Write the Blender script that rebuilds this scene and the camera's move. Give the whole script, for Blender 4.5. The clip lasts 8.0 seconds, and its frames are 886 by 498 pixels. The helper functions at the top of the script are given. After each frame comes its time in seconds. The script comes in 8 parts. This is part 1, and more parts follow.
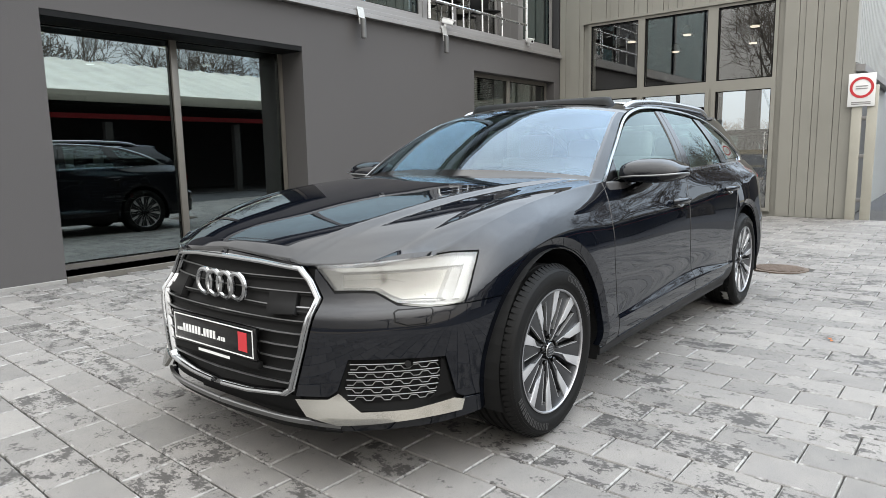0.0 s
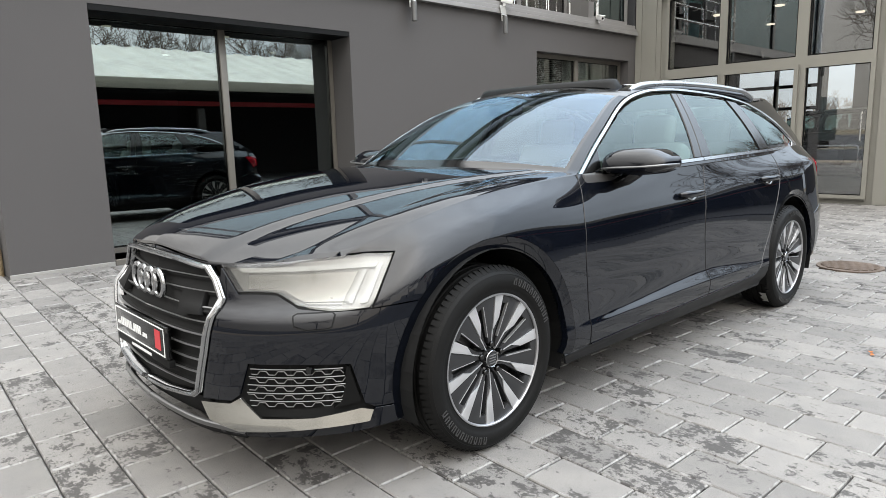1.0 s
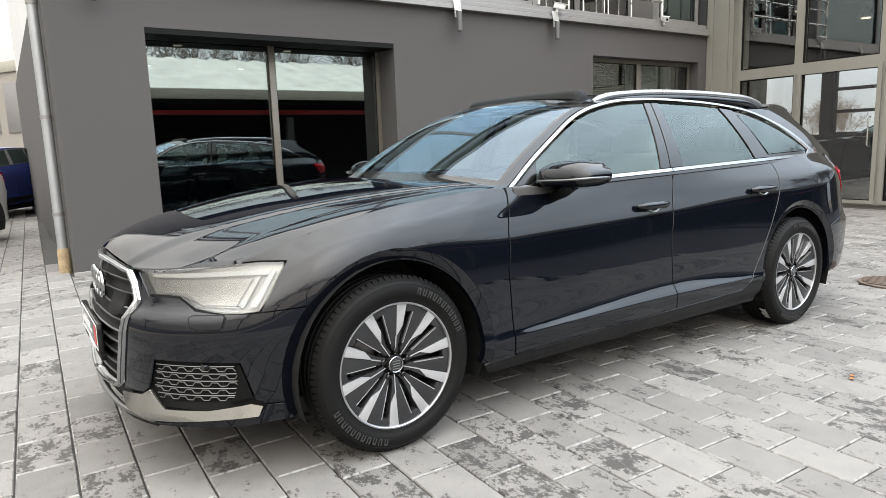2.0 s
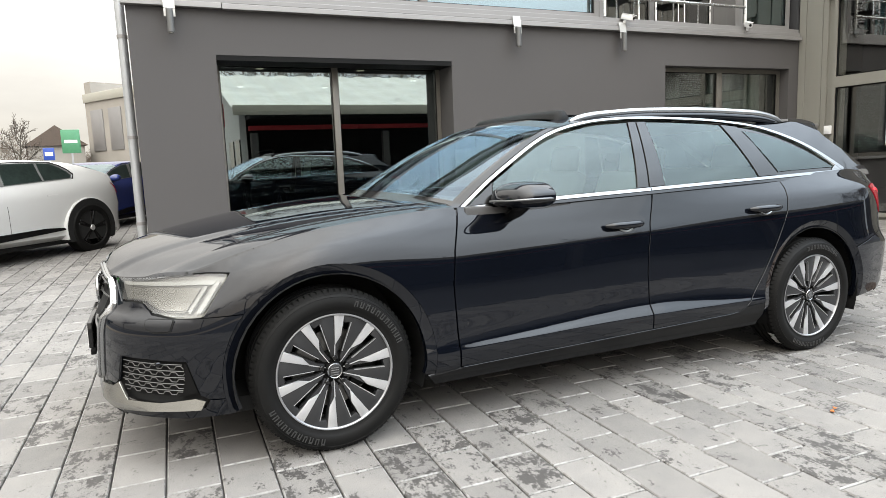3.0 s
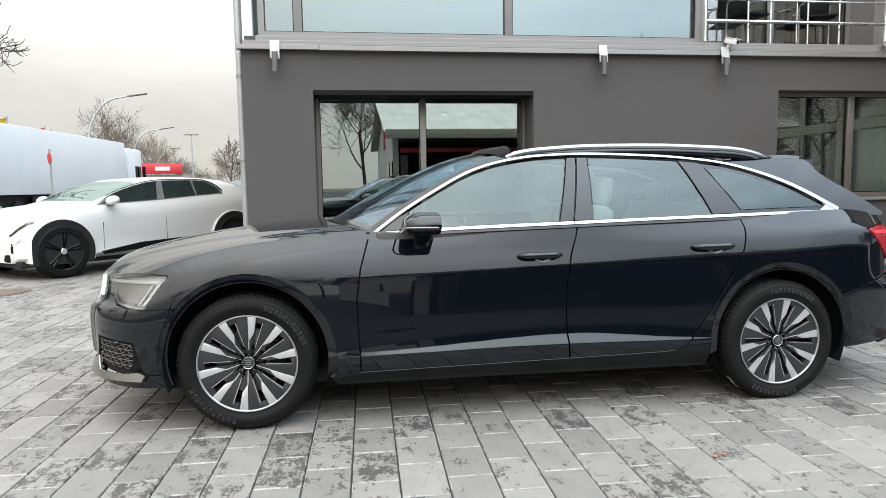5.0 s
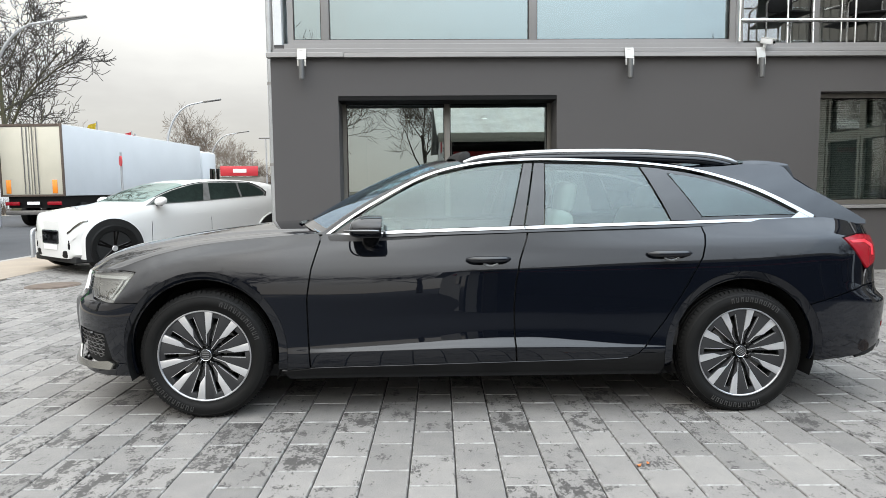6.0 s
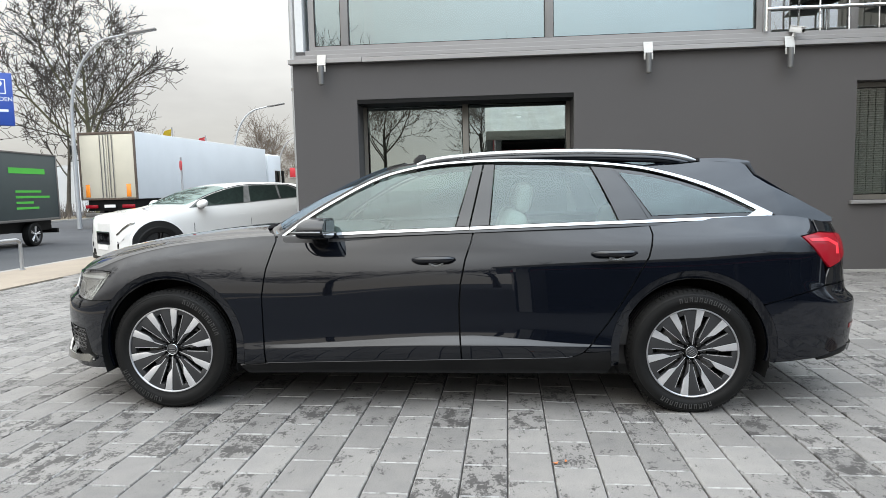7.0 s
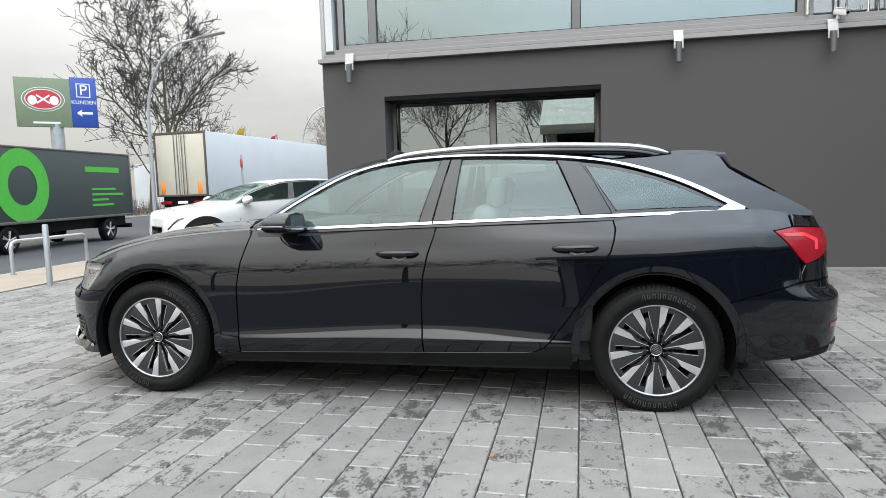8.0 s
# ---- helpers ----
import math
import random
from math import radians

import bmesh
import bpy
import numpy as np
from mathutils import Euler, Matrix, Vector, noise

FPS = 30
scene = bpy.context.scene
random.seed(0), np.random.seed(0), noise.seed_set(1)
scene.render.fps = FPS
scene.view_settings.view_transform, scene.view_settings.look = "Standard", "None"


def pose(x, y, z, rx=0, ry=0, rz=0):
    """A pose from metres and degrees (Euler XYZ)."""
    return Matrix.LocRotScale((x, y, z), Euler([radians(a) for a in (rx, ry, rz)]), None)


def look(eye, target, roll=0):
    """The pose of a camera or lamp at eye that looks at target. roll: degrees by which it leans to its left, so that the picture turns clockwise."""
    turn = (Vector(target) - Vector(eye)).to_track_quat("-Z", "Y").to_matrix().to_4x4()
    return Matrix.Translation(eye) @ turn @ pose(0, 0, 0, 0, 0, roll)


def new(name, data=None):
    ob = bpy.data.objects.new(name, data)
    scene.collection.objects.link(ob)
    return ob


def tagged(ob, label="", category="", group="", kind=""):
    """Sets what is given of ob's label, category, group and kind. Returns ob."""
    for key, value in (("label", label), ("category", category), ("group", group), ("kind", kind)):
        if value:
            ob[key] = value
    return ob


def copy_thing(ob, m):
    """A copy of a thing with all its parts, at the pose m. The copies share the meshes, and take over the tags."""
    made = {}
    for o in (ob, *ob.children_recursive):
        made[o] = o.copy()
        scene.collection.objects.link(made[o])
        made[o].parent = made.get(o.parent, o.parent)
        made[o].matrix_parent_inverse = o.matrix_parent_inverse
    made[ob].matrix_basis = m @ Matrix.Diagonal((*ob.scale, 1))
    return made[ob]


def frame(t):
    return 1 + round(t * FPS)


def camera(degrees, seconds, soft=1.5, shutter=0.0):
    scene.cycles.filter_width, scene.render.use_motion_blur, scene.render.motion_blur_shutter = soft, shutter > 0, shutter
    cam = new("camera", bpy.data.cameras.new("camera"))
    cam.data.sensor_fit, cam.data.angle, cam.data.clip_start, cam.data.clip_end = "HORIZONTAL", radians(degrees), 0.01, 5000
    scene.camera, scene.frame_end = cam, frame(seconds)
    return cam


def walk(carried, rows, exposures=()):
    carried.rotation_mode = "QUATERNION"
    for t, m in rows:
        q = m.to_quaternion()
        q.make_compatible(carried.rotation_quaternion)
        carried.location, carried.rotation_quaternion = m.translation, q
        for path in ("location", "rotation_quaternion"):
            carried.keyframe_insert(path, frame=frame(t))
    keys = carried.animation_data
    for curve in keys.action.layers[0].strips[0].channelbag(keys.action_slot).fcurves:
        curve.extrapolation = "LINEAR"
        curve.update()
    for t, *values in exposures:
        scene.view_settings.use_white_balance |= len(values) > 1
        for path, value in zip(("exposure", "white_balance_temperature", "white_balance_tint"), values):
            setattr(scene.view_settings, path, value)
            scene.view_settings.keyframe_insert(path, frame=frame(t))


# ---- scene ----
import functools
cam = camera(68.9, 8.0, soft=0.6)
PATH = [
    (0, (-2.334, -0.192, 1.124), (-0.79, 1.045, 0.834), -1.1),
    (0.5, (-2.064, -0.347, 1.108), (-0.62, 0.999, 0.787), -1.4),
    (1, (-1.797, -0.52, 1.145), (-0.461, 0.93, 0.809), -1.5),
    (1.5, (-1.528, -0.835, 1.165), (-0.312, 0.719, 0.838), -1.9),
    (1.7, (-1.445, -0.92, 1.167), (-0.271, 0.666, 0.841), -1.8),
    (2.8, (-0.85, -1.454, 1.178), (0.007, 0.333, 0.905), -2.6),
    (3, (-0.758, -1.533, 1.197), (0.045, 0.277, 0.924), -2.3),
    (3.5, (-0.474, -1.678, 1.192), (0.187, 0.192, 0.936), -2.1),
    (4, (-0.185, -1.876, 1.214), (0.336, 0.04, 0.979), -1.7),
    (4.5, (0.104, -2.07, 1.216), (0.5, -0.121, 0.999), -1.2),
    (5.8, (0.89, -2.407, 1.213), (1.004, -0.417, 1.042), -0.7),
    (6, (1.028, -2.403, 1.215), (1.096, -0.413, 1.032), -0.6),
    (6.5, (1.331, -2.425, 1.232), (1.296, -0.434, 1.045), -1.0),
    (7, (1.705, -2.496, 1.226), (1.559, -0.51, 1.041), -1.4),
    (7.5, (2.012, -2.498, 1.188), (1.76, -0.523, 1.002), -1.8),
    (8, (2.313, -2.464, 1.209), (1.947, -0.507, 1.015), -1.8),
]
walk(cam, [(t, look(eye, target, roll)) for t, eye, target, roll in PATH],
     [(0, -.09, 7700, 13), (1.5, .06, 7900, 13.5), (3, .13, 8050, 13), (4.5, -.06, 7800, 12.5), (6, -.19, 7600, 12), (8, -.28, 7500, 12)])

# ---- world: overcast sky ----
world = bpy.data.worlds.new("overcast_sky")
scene.world = world
world.use_nodes = True
wt = world.node_tree
wt.nodes.clear()


def wnode(kind, **values):
    n = wt.nodes.new(kind)
    for key, value in values.items():
        n.inputs[key].default_value = value
    return n


SUN_TURN, SUN_UP = radians(186), radians(40)
w_out, w_bg = wnode("ShaderNodeOutputWorld"), wnode("ShaderNodeBackground", Strength=1.0)
sky = wnode("ShaderNodeTexSky")
sky.sky_type, sky.sun_disc, sky.sun_elevation, sky.sun_rotation = "NISHITA", False, SUN_UP, SUN_TURN
sky_gain = wnode("ShaderNodeVectorMath")
sky_gain.operation = "SCALE"
sky_gain.inputs[3].default_value = 0.10
w_co = wnode("ShaderNodeTexCoord")
w_split = wnode("ShaderNodeSeparateXYZ")
w_ramp = wnode("ShaderNodeMapRange")
for i, v in ((1, 0.0), (2, 1.0), (3, 0.74), (4, 6.4)):
    w_ramp.inputs[i].default_value = v
w_ramp.interpolation_type = "LINEAR"
w_pow = wnode("ShaderNodeMath")
w_pow.operation, w_pow.use_clamp = "POWER", True
w_pow.inputs[1].default_value = 1.45
w_noise = wnode("ShaderNodeTexNoise", Scale=3.4, Detail=6.0, Roughness=0.55)
w_map = wnode("ShaderNodeMapping")
w_map.inputs["Scale"].default_value = (1, 1, 3.2)
w_cloud = wnode("ShaderNodeValToRGB")
w_cloud.color_ramp.elements[0].position, w_cloud.color_ramp.elements[0].color = 0.36, (0.81, 0.87, 0.935, 1)
w_cloud.color_ramp.elements[1].position, w_cloud.color_ramp.elements[1].color = 0.60, (0.935, 1.01, 1.08, 1)
w_mul = wnode("ShaderNodeVectorMath")
w_mul.operation = "SCALE"
w_tint = wnode("ShaderNodeMix")
w_tint.data_type, w_tint.blend_type = "RGBA", "MULTIPLY"
w_tint.inputs[7].default_value = (0.862, 0.925, 0.998, 1)
# the cloud is brighter towards the hidden sun
w_side = wnode("ShaderNodeVectorMath")
w_side.operation = "DOT_PRODUCT"
w_side.inputs[1].default_value = (math.sin(SUN_TURN), math.cos(SUN_TURN), 0.25)
w_near = wnode("ShaderNodeMapRange")
for i, v in ((1, -0.3), (2, 1.0), (3, 1.0), (4, 1.75)):
    w_near.inputs[i].default_value = v
w_gain = wnode("ShaderNodeMath")
w_gain.operation = "MULTIPLY"
# and clearer towards the east
w_east = wnode("ShaderNodeVectorMath")
w_east.operation = "DOT_PRODUCT"
w_east.inputs[1].default_value = (0.90, -0.38, 0.22)
w_clear = wnode("ShaderNodeMapRange")
for i, v in ((1, 0.25), (2, 0.95), (3, 0.0), (4, 1.0)):
    w_clear.inputs[i].default_value = v
w_blue = wnode("ShaderNodeMix")
w_blue.data_type, w_blue.blend_type = "RGBA", "MULTIPLY"
w_blue.inputs[7].default_value = (1.02, 1.22, 1.46, 1)
# soft glow of the sun behind the cloud
w_glow = wnode("ShaderNodeVectorMath")
w_glow.operation = "DOT_PRODUCT"
w_glow.inputs[1].default_value = (math.cos(SUN_UP) * math.sin(SUN_TURN), math.cos(SUN_UP) * math.cos(SUN_TURN), math.sin(SUN_UP))
w_lobe = wnode("ShaderNodeMath")
w_lobe.operation, w_lobe.use_clamp = "POWER", True
w_lobe.inputs[1].default_value = 55.0
w_add = wnode("ShaderNodeMath")
w_add.operation = "MULTIPLY_ADD"
w_add.inputs[1].default_value = 2.6
w_mix = wnode("ShaderNodeMix")
w_mix.data_type = "RGBA"
w_mix.inputs[0].default_value = 0.88
for a, b in ((w_co.outputs["Generated"], w_split.inputs[0]), (w_split.outputs[2], w_pow.inputs[0]), (w_pow.outputs[0], w_ramp.inputs[0]), (w_co.outputs["Generated"], w_map.inputs[0]),
             (w_map.outputs[0], w_noise.inputs["Vector"]), (w_noise.outputs["Fac"], w_cloud.inputs[0]), (w_cloud.outputs[0], w_tint.inputs[6]), (w_split.outputs[2], w_tint.inputs[0]), (w_co.outputs["Generated"], w_east.inputs[0]), (w_east.outputs["Value"], w_clear.inputs[0]), (w_clear.outputs[0], w_blue.inputs[0]), (w_tint.outputs[2], w_blue.inputs[6]), (w_blue.outputs[2], w_mul.inputs[0]),
             (w_co.outputs["Generated"], w_side.inputs[0]), (w_side.outputs["Value"], w_near.inputs[0]), (w_near.outputs[0], w_gain.inputs[0]), (w_ramp.outputs[0], w_gain.inputs[1]), (w_co.outputs["Generated"], w_glow.inputs[0]), (w_glow.outputs["Value"], w_lobe.inputs[0]), (w_lobe.outputs[0], w_add.inputs[0]), (w_gain.outputs[0], w_add.inputs[2]), (w_add.outputs[0], w_mul.inputs[3]), (sky.outputs[0], sky_gain.inputs[0]), (sky_gain.outputs[0], w_mix.inputs[6]),
             (w_mul.outputs[0], w_mix.inputs[7]), (w_mix.outputs[2], w_bg.inputs[0]), (w_bg.outputs[0], w_out.inputs[0])):
    wt.links.new(a, b)
sun = new("sun", bpy.data.lights.new("sun", "SUN"))
sun.data.energy, sun.data.angle, sun.data.color = 0.5, radians(95), (1.0, 0.97, 0.92)
sun.matrix_world = look((0, 0, 30), (-math.sin(SUN_TURN) * 30 / math.tan(SUN_UP), -math.cos(SUN_TURN) * 30 / math.tan(SUN_UP), 0))

# ---- materials ----


class Mat:
    """A node material, built up step by step."""

    def __init__(self, name, color=(0.5, 0.5, 0.5), rough=0.5, metal=0.0, **extra):
        self.m = bpy.data.materials.new(name)
        self.m.use_nodes = True
        self.t = self.m.node_tree
        self.b = self.t.nodes["Principled BSDF"]
        self.set("Base Color", (*color, 1)), self.set("Roughness", rough), self.set("Metallic", metal)
        for key, value in extra.items():
            self.set(key.replace("_", " "), value)
        self.co = None

    def set(self, key, value):
        self.b.inputs[key].default_value = value

    def node(self, kind, **values):
        n = self.t.nodes.new(kind)
        for key, value in values.items():
            n.inputs[key].default_value = value
        return n

    def link(self, a, b):
        self.t.links.new(a, b)

    def coord(self, scale=(1, 1, 1)):
        if self.co is None:
            self.co = self.node("ShaderNodeTexCoord")
        mp = self.node("ShaderNodeMapping")
        mp.inputs["Scale"].default_value = scale
        self.link(self.co.outputs["Object"], mp.inputs[0])
        return mp.outputs[0]

    def noise(self, size, detail=4.0, rough=0.55, stretch=(1, 1, 1)):
        n = self.node("ShaderNodeTexNoise", Scale=1.0 / size, Detail=detail, Roughness=rough)
        self.link(self.coord(stretch), n.inputs["Vector"])
        return n.outputs["Fac"]

    def ramp(self, fac, stops):
        n = self.node("ShaderNodeValToRGB")
        e = n.color_ramp.elements
        while len(e) < len(stops):
            e.new(0.5)
        for el, (p, c) in zip(e, stops):
            el.position, el.color = p, (*c, 1) if len(c) == 3 else c
        self.link(fac, n.inputs[0])
        return n.outputs[0]

    def mix(self, fac, a, b, mode="MIX"):
        n = self.node("ShaderNodeMix")
        n.data_type, n.blend_type = "RGBA", mode
        for i, v in ((0, fac), (6, a), (7, b)):
            if isinstance(v, (float, int)):
                n.inputs[i].default_value = v
            elif isinstance(v, tuple):
                n.inputs[i].default_value = (*v, 1)
            else:
                self.link(v, n.inputs[i])
        return n.outputs[2]

    def color(self, out):
        self.link(out, self.b.inputs["Base Color"])
        return self

    def rough(self, fac, lo, hi):
        n = self.node("ShaderNodeMapRange")
        n.inputs[3].default_value, n.inputs[4].default_value = lo, hi
        self.link(fac, n.inputs[0])
        self.link(n.outputs[0], self.b.inputs["Roughness"])
        return self

    def bump(self, fac, height, strength=1.0):
        n = self.node("ShaderNodeBump", Strength=strength, Distance=height)
        self.link(fac, n.inputs["Height"])
        self.link(n.outputs[0], self.b.inputs["Normal"])
        return self


def mottled(name, color, rough=0.6, spread=0.25, size=0.4, grain=0.01, height=0.0008, metal=0.0):
    """Paint, plaster or plastic: large soft variation and fine grain."""
    m = Mat(name, color, rough, metal)
    big, fine = m.noise(size, 5), m.noise(grain, 3)
    dark, light = tuple(c * (1 - spread) for c in color), tuple(min(c * (1 + spread), 0.95) for c in color)
    m.color(m.ramp(m.mix(0.35, big, fine), [(0.3, dark), (0.7, light)]))
    m.rough(big, max(rough - 0.08, 0.02), min(rough + 0.1, 1))
    if height:
        m.bump(fine, height)
    return m.m


def pane(name, tint, gloss=0.0, rough=0.0, shade=(1, 1, 1)):
    """A sheet of glass: see-through, with mirror gloss that grows at a grazing view."""
    m = Mat(name)
    m.t.nodes.remove(m.b)
    out = m.t.nodes["Material Output"]
    clear, shine = m.node("ShaderNodeBsdfTransparent", Color=(*tint, 1)), m.node("ShaderNodeBsdfGlossy", Roughness=rough)
    shine.inputs["Color"].default_value = (*shade, 1)
    facing = m.node("ShaderNodeLayerWeight", Blend=0.5)
    power = m.node("ShaderNodeMath")
    power.operation = "POWER"
    power.inputs[1].default_value = 4.6
    both = m.node("ShaderNodeMapRange")
    both.inputs[3].default_value, both.inputs[4].default_value = gloss + 0.075, 1.0
    mx = m.node("ShaderNodeMixShader")
    m.link(facing.outputs["Facing"], power.inputs[0])
    m.link(power.outputs[0], both.inputs[0])
    m.link(both.outputs[0], mx.inputs[0])
    m.link(clear.outputs[0], mx.inputs[1])
    m.link(shine.outputs[0], mx.inputs[2])
    m.link(mx.outputs[0], out.inputs[0])
    return m.m


def glow(name, color, power):
    m = Mat(name, color, 0.4)
    m.set("Emission Color", (*color, 1)), m.set("Emission Strength", power)
    return m.m


def car_paint(name, color, flake, metal=0.0):
    m = Mat(name, color, 0.32, metal)
    m.set("Coat Weight", 1.0), m.set("Coat Roughness", 0.012), m.set("Coat IOR", 1.475), m.set("Specular IOR Level", 0.0)
    spark = m.noise(0.0009, 1)
    m.color(m.ramp(spark, [(0.45, color), (0.72, flake)]))
    dust = m.noise(0.35, 6)
    m.rough(dust, 0.30, 0.46)
    peel = m.node("ShaderNodeBump", Strength=0.03, Distance=0.0004)
    m.link(m.noise(0.02, 2), peel.inputs["Height"])
    m.link(peel.outputs[0], m.b.inputs["Coat Normal"])
    return m.m


M = {}
M["paint"] = car_paint("black_car_paint", (0.0019, 0.0025, 0.0039), (0.0044, 0.0057, 0.0097))
M["sill_paint"] = mottled("dusty_black_sill", (0.0045, 0.0046, 0.005), 0.42, 0.3, 0.3, 0.01, 0)
M["sill_paint"].node_tree.nodes["Principled BSDF"].inputs["Specular IOR Level"].default_value = 0.22
M["white_paint"] = car_paint("white_car_paint", (0.57, 0.57, 0.56), (0.61, 0.61, 0.60))
M["blue_paint"] = car_paint("blue_car_paint", (0.01, 0.02, 0.10), (0.03, 0.05, 0.2))
M["silver_paint"] = car_paint("silver_car_paint", (0.32, 0.33, 0.34), (0.5, 0.5, 0.52))
M["red_paint"] = car_paint("red_car_paint", (0.35, 0.02, 0.02), (0.5, 0.05, 0.04))
M["gloss_black"] = mottled("gloss_black", (0.0014, 0.0014, 0.0014), 0.10, 0.3, 0.2, 0.004, 0)
M["plastic"] = mottled("black_plastic", (0.00438, 0.00438, 0.00438), 0.5, 0.3, 0.2, 0.003, 0.0002)
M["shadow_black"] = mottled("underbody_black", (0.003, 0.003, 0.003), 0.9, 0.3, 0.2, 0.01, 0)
M["rubber"] = mottled("tyre_rubber", (0.005475, 0.005329, 0.00511), 0.60, 0.35, 0.15, 0.004, 0.0003)
for key, level in (("rubber", 0.14), ("plastic", 0.12)):
    M[key].node_tree.nodes["Principled BSDF"].inputs["Specular IOR Level"].default_value = level
M["rubber_mark"] = mottled("raised_rubber", (0.026, 0.0255, 0.025), 0.6, 0.2, 0.1, 0.004, 0)
M["alloy"] = mottled("machined_alloy", (0.68, 0.68, 0.69), 0.30, 0.12, 0.2, 0.002, 0.0001, 0.85)
M["alloy_edge"] = mottled("rim_edge_alloy", (0.36, 0.36, 0.37), 0.36, 0.12, 0.2, 0.002, 0, 0.85)
M["alloy_dark"] = mottled("dark_alloy", (0.017, 0.017, 0.018), 0.42, 0.2, 0.1, 0.003, 0, 0.1)
M["chrome"] = mottled("chrome_trim", (0.33, 0.336, 0.342), 0.16, 0.05, 0.3, 0.01, 0, 1.0)
M["satin"] = mottled("satin_aluminium", (0.36, 0.365, 0.37), 0.28, 0.06, 0.3, 0.004, 0, 0.9)
M["gunmetal"] = mottled("polished_gunmetal", (0.27, 0.264, 0.245), 0.16, 0.1, 0.2, 0.004, 0, 0.9)
M["dull_metal"] = mottled("dull_grille_metal", (0.16, 0.16, 0.16), 0.34, 0.1, 0.1, 0.004, 0, 0.8)
M["mirror_glass"] = Mat("mirror_glass", (0.20, 0.22, 0.24), 0.03, 1.0).m
M["steel"] = mottled("brake_steel", (0.20, 0.195, 0.19), 0.42, 0.3, 0.06, 0.003, 0, 0.9)
M["glass_car"] = pane("car_glass", (0.47, 0.585, 0.56), 0.0, shade=(0.72, 0.83, 0.82))
M["glass_screen"] = pane("coated_windscreen", (0.54, 0.66, 0.64), 0.02, shade=(0.66, 0.83, 1.0))
M["glass_dark"] = pane("privacy_glass", (0.33, 0.42, 0.40), 0.0, shade=(0.72, 0.83, 0.82))
M["glass_roof"] = pane("roof_glass", (0.04, 0.045, 0.05), 0.0)
M["lens"] = pane("lamp_cover", (0.93, 0.94, 0.94), 0.0)
M["reflector"] = mottled("lamp_reflector", (0.165, 0.158, 0.142), 0.22, 0.12, 0.05, 0.08, 0, 0.75)
M["lamp_inner"] = mottled("grey_lamp_inner", (0.14, 0.136, 0.125), 0.30, 0.15, 0.05, 0.08, 0, 0.5)
M["led"] = glow("light_strip", (0.22, 0.216, 0.198), 0.03)
M["lens_red"] = Mat("red_lens", (0.19, 0.002, 0.008), 0.25, Coat_Weight=0.12, Specular_IOR_Level=0.3, Emission_Color=(0.9, 0.01, 0.04, 1), Emission_Strength=0.07).m
M["lens_red_lit"] = Mat("lit_red_lens", (0.5, 0.02, 0.03), 0.2, Emission_Color=(1.0, 0.05, 0.09, 1), Emission_Strength=0.45).m
M["lens_red_dark"] = Mat("dark_red_lens", (0.16, 0.006, 0.008), 0.10, Coat_Weight=1.0).m
M["amber"] = Mat("amber_lens", (0.75, 0.22, 0.02), 0.15, Coat_Weight=1.0).m
M["leather"] = mottled("pale_leather", (0.3358, 0.3212, 0.2993), 0.55, 0.12, 0.2, 0.03, 0)
M["window_grey"] = mottled("dim_car_interior", (0.12, 0.12, 0.118), 0.7, 0.45, 0.35, 0.05, 0)
M["leather_dark"] = mottled("dark_interior", (0.035, 0.034, 0.034), 0.6, 0.2, 0.2, 0.03, 0)
M["headliner"] = mottled("grey_fabric", (0.2628, 0.2628, 0.2555), 0.9, 0.08, 0.3, 0.03, 0)
M["white_mark"] = mottled("white_print", (0.6552, 0.6552, 0.6468), 0.5, 0.05, 0.2, 0.01, 0)
M["red_mark"] = mottled("red_print", (0.4526, 0.0219, 0.0292), 0.45, 0.1, 0.2, 0.01, 0)
M["green_mark"] = mottled("green_print", (0.0365, 0.3504, 0.0365), 0.5, 0.1, 0.2, 0.01, 0)
M["green_board"] = mottled("faded_green_board", (0.045, 0.20, 0.10), 0.5, 0.15, 0.3, 0.01, 0)
M["blue_mark"] = mottled("blue_print", (0.01095, 0.0511, 0.2628), 0.45, 0.08, 0.2, 0.01, 0)
M["yellow_mark"] = mottled("yellow_cloth", (0.5256, 0.3796, 0.0219), 0.7, 0.12, 0.2, 0.01, 0)
M["olive"] = mottled("olive_board", (0.146, 0.1825, 0.1095), 0.6, 0.08, 0.4, 0.02, 0)
M["wall"] = mottled("dark_grey_render", (0.05808, 0.05376, 0.05252), 0.88, 0.10, 1.6, 0.006, 0.0012)
M["reveal"] = mottled("dark_reveal", (0.04015, 0.03796, 0.0365), 0.8, 0.1, 0.7, 0.006, 0.0008)
M["frame"] = mottled("bronze_frame", (0.1241, 0.1132, 0.09855), 0.42, 0.08, 0.5, 0.004, 0.0001, 0.3)
M["frame_grey"] = mottled("grey_window_frame", (0.205, 0.197, 0.192), 0.45, 0.07, 0.5, 0.004, 0.0001, 0.2)
M["ledge"] = mottled("metal_ledge", (0.235, 0.226, 0.220), 0.42, 0.1, 0.7, 0.006, 0.0001, 0.4)
M["cladding"] = mottled("taupe_cladding", (0.214, 0.205, 0.179), 0.5, 0.09, 0.9, 0.006, 0.0002, 0.1)
M["roof_sheet"] = mottled("pale_roof_sheet", (0.56, 0.555, 0.505), 0.7, 0.22, 0.9, 0.05, 0.0004, 0.0)
M["corrugated"] = mottled("pale_corrugated_sheet", (0.292, 0.2993, 0.292), 0.5, 0.12, 0.8, 0.006, 0.0002, 0.2)
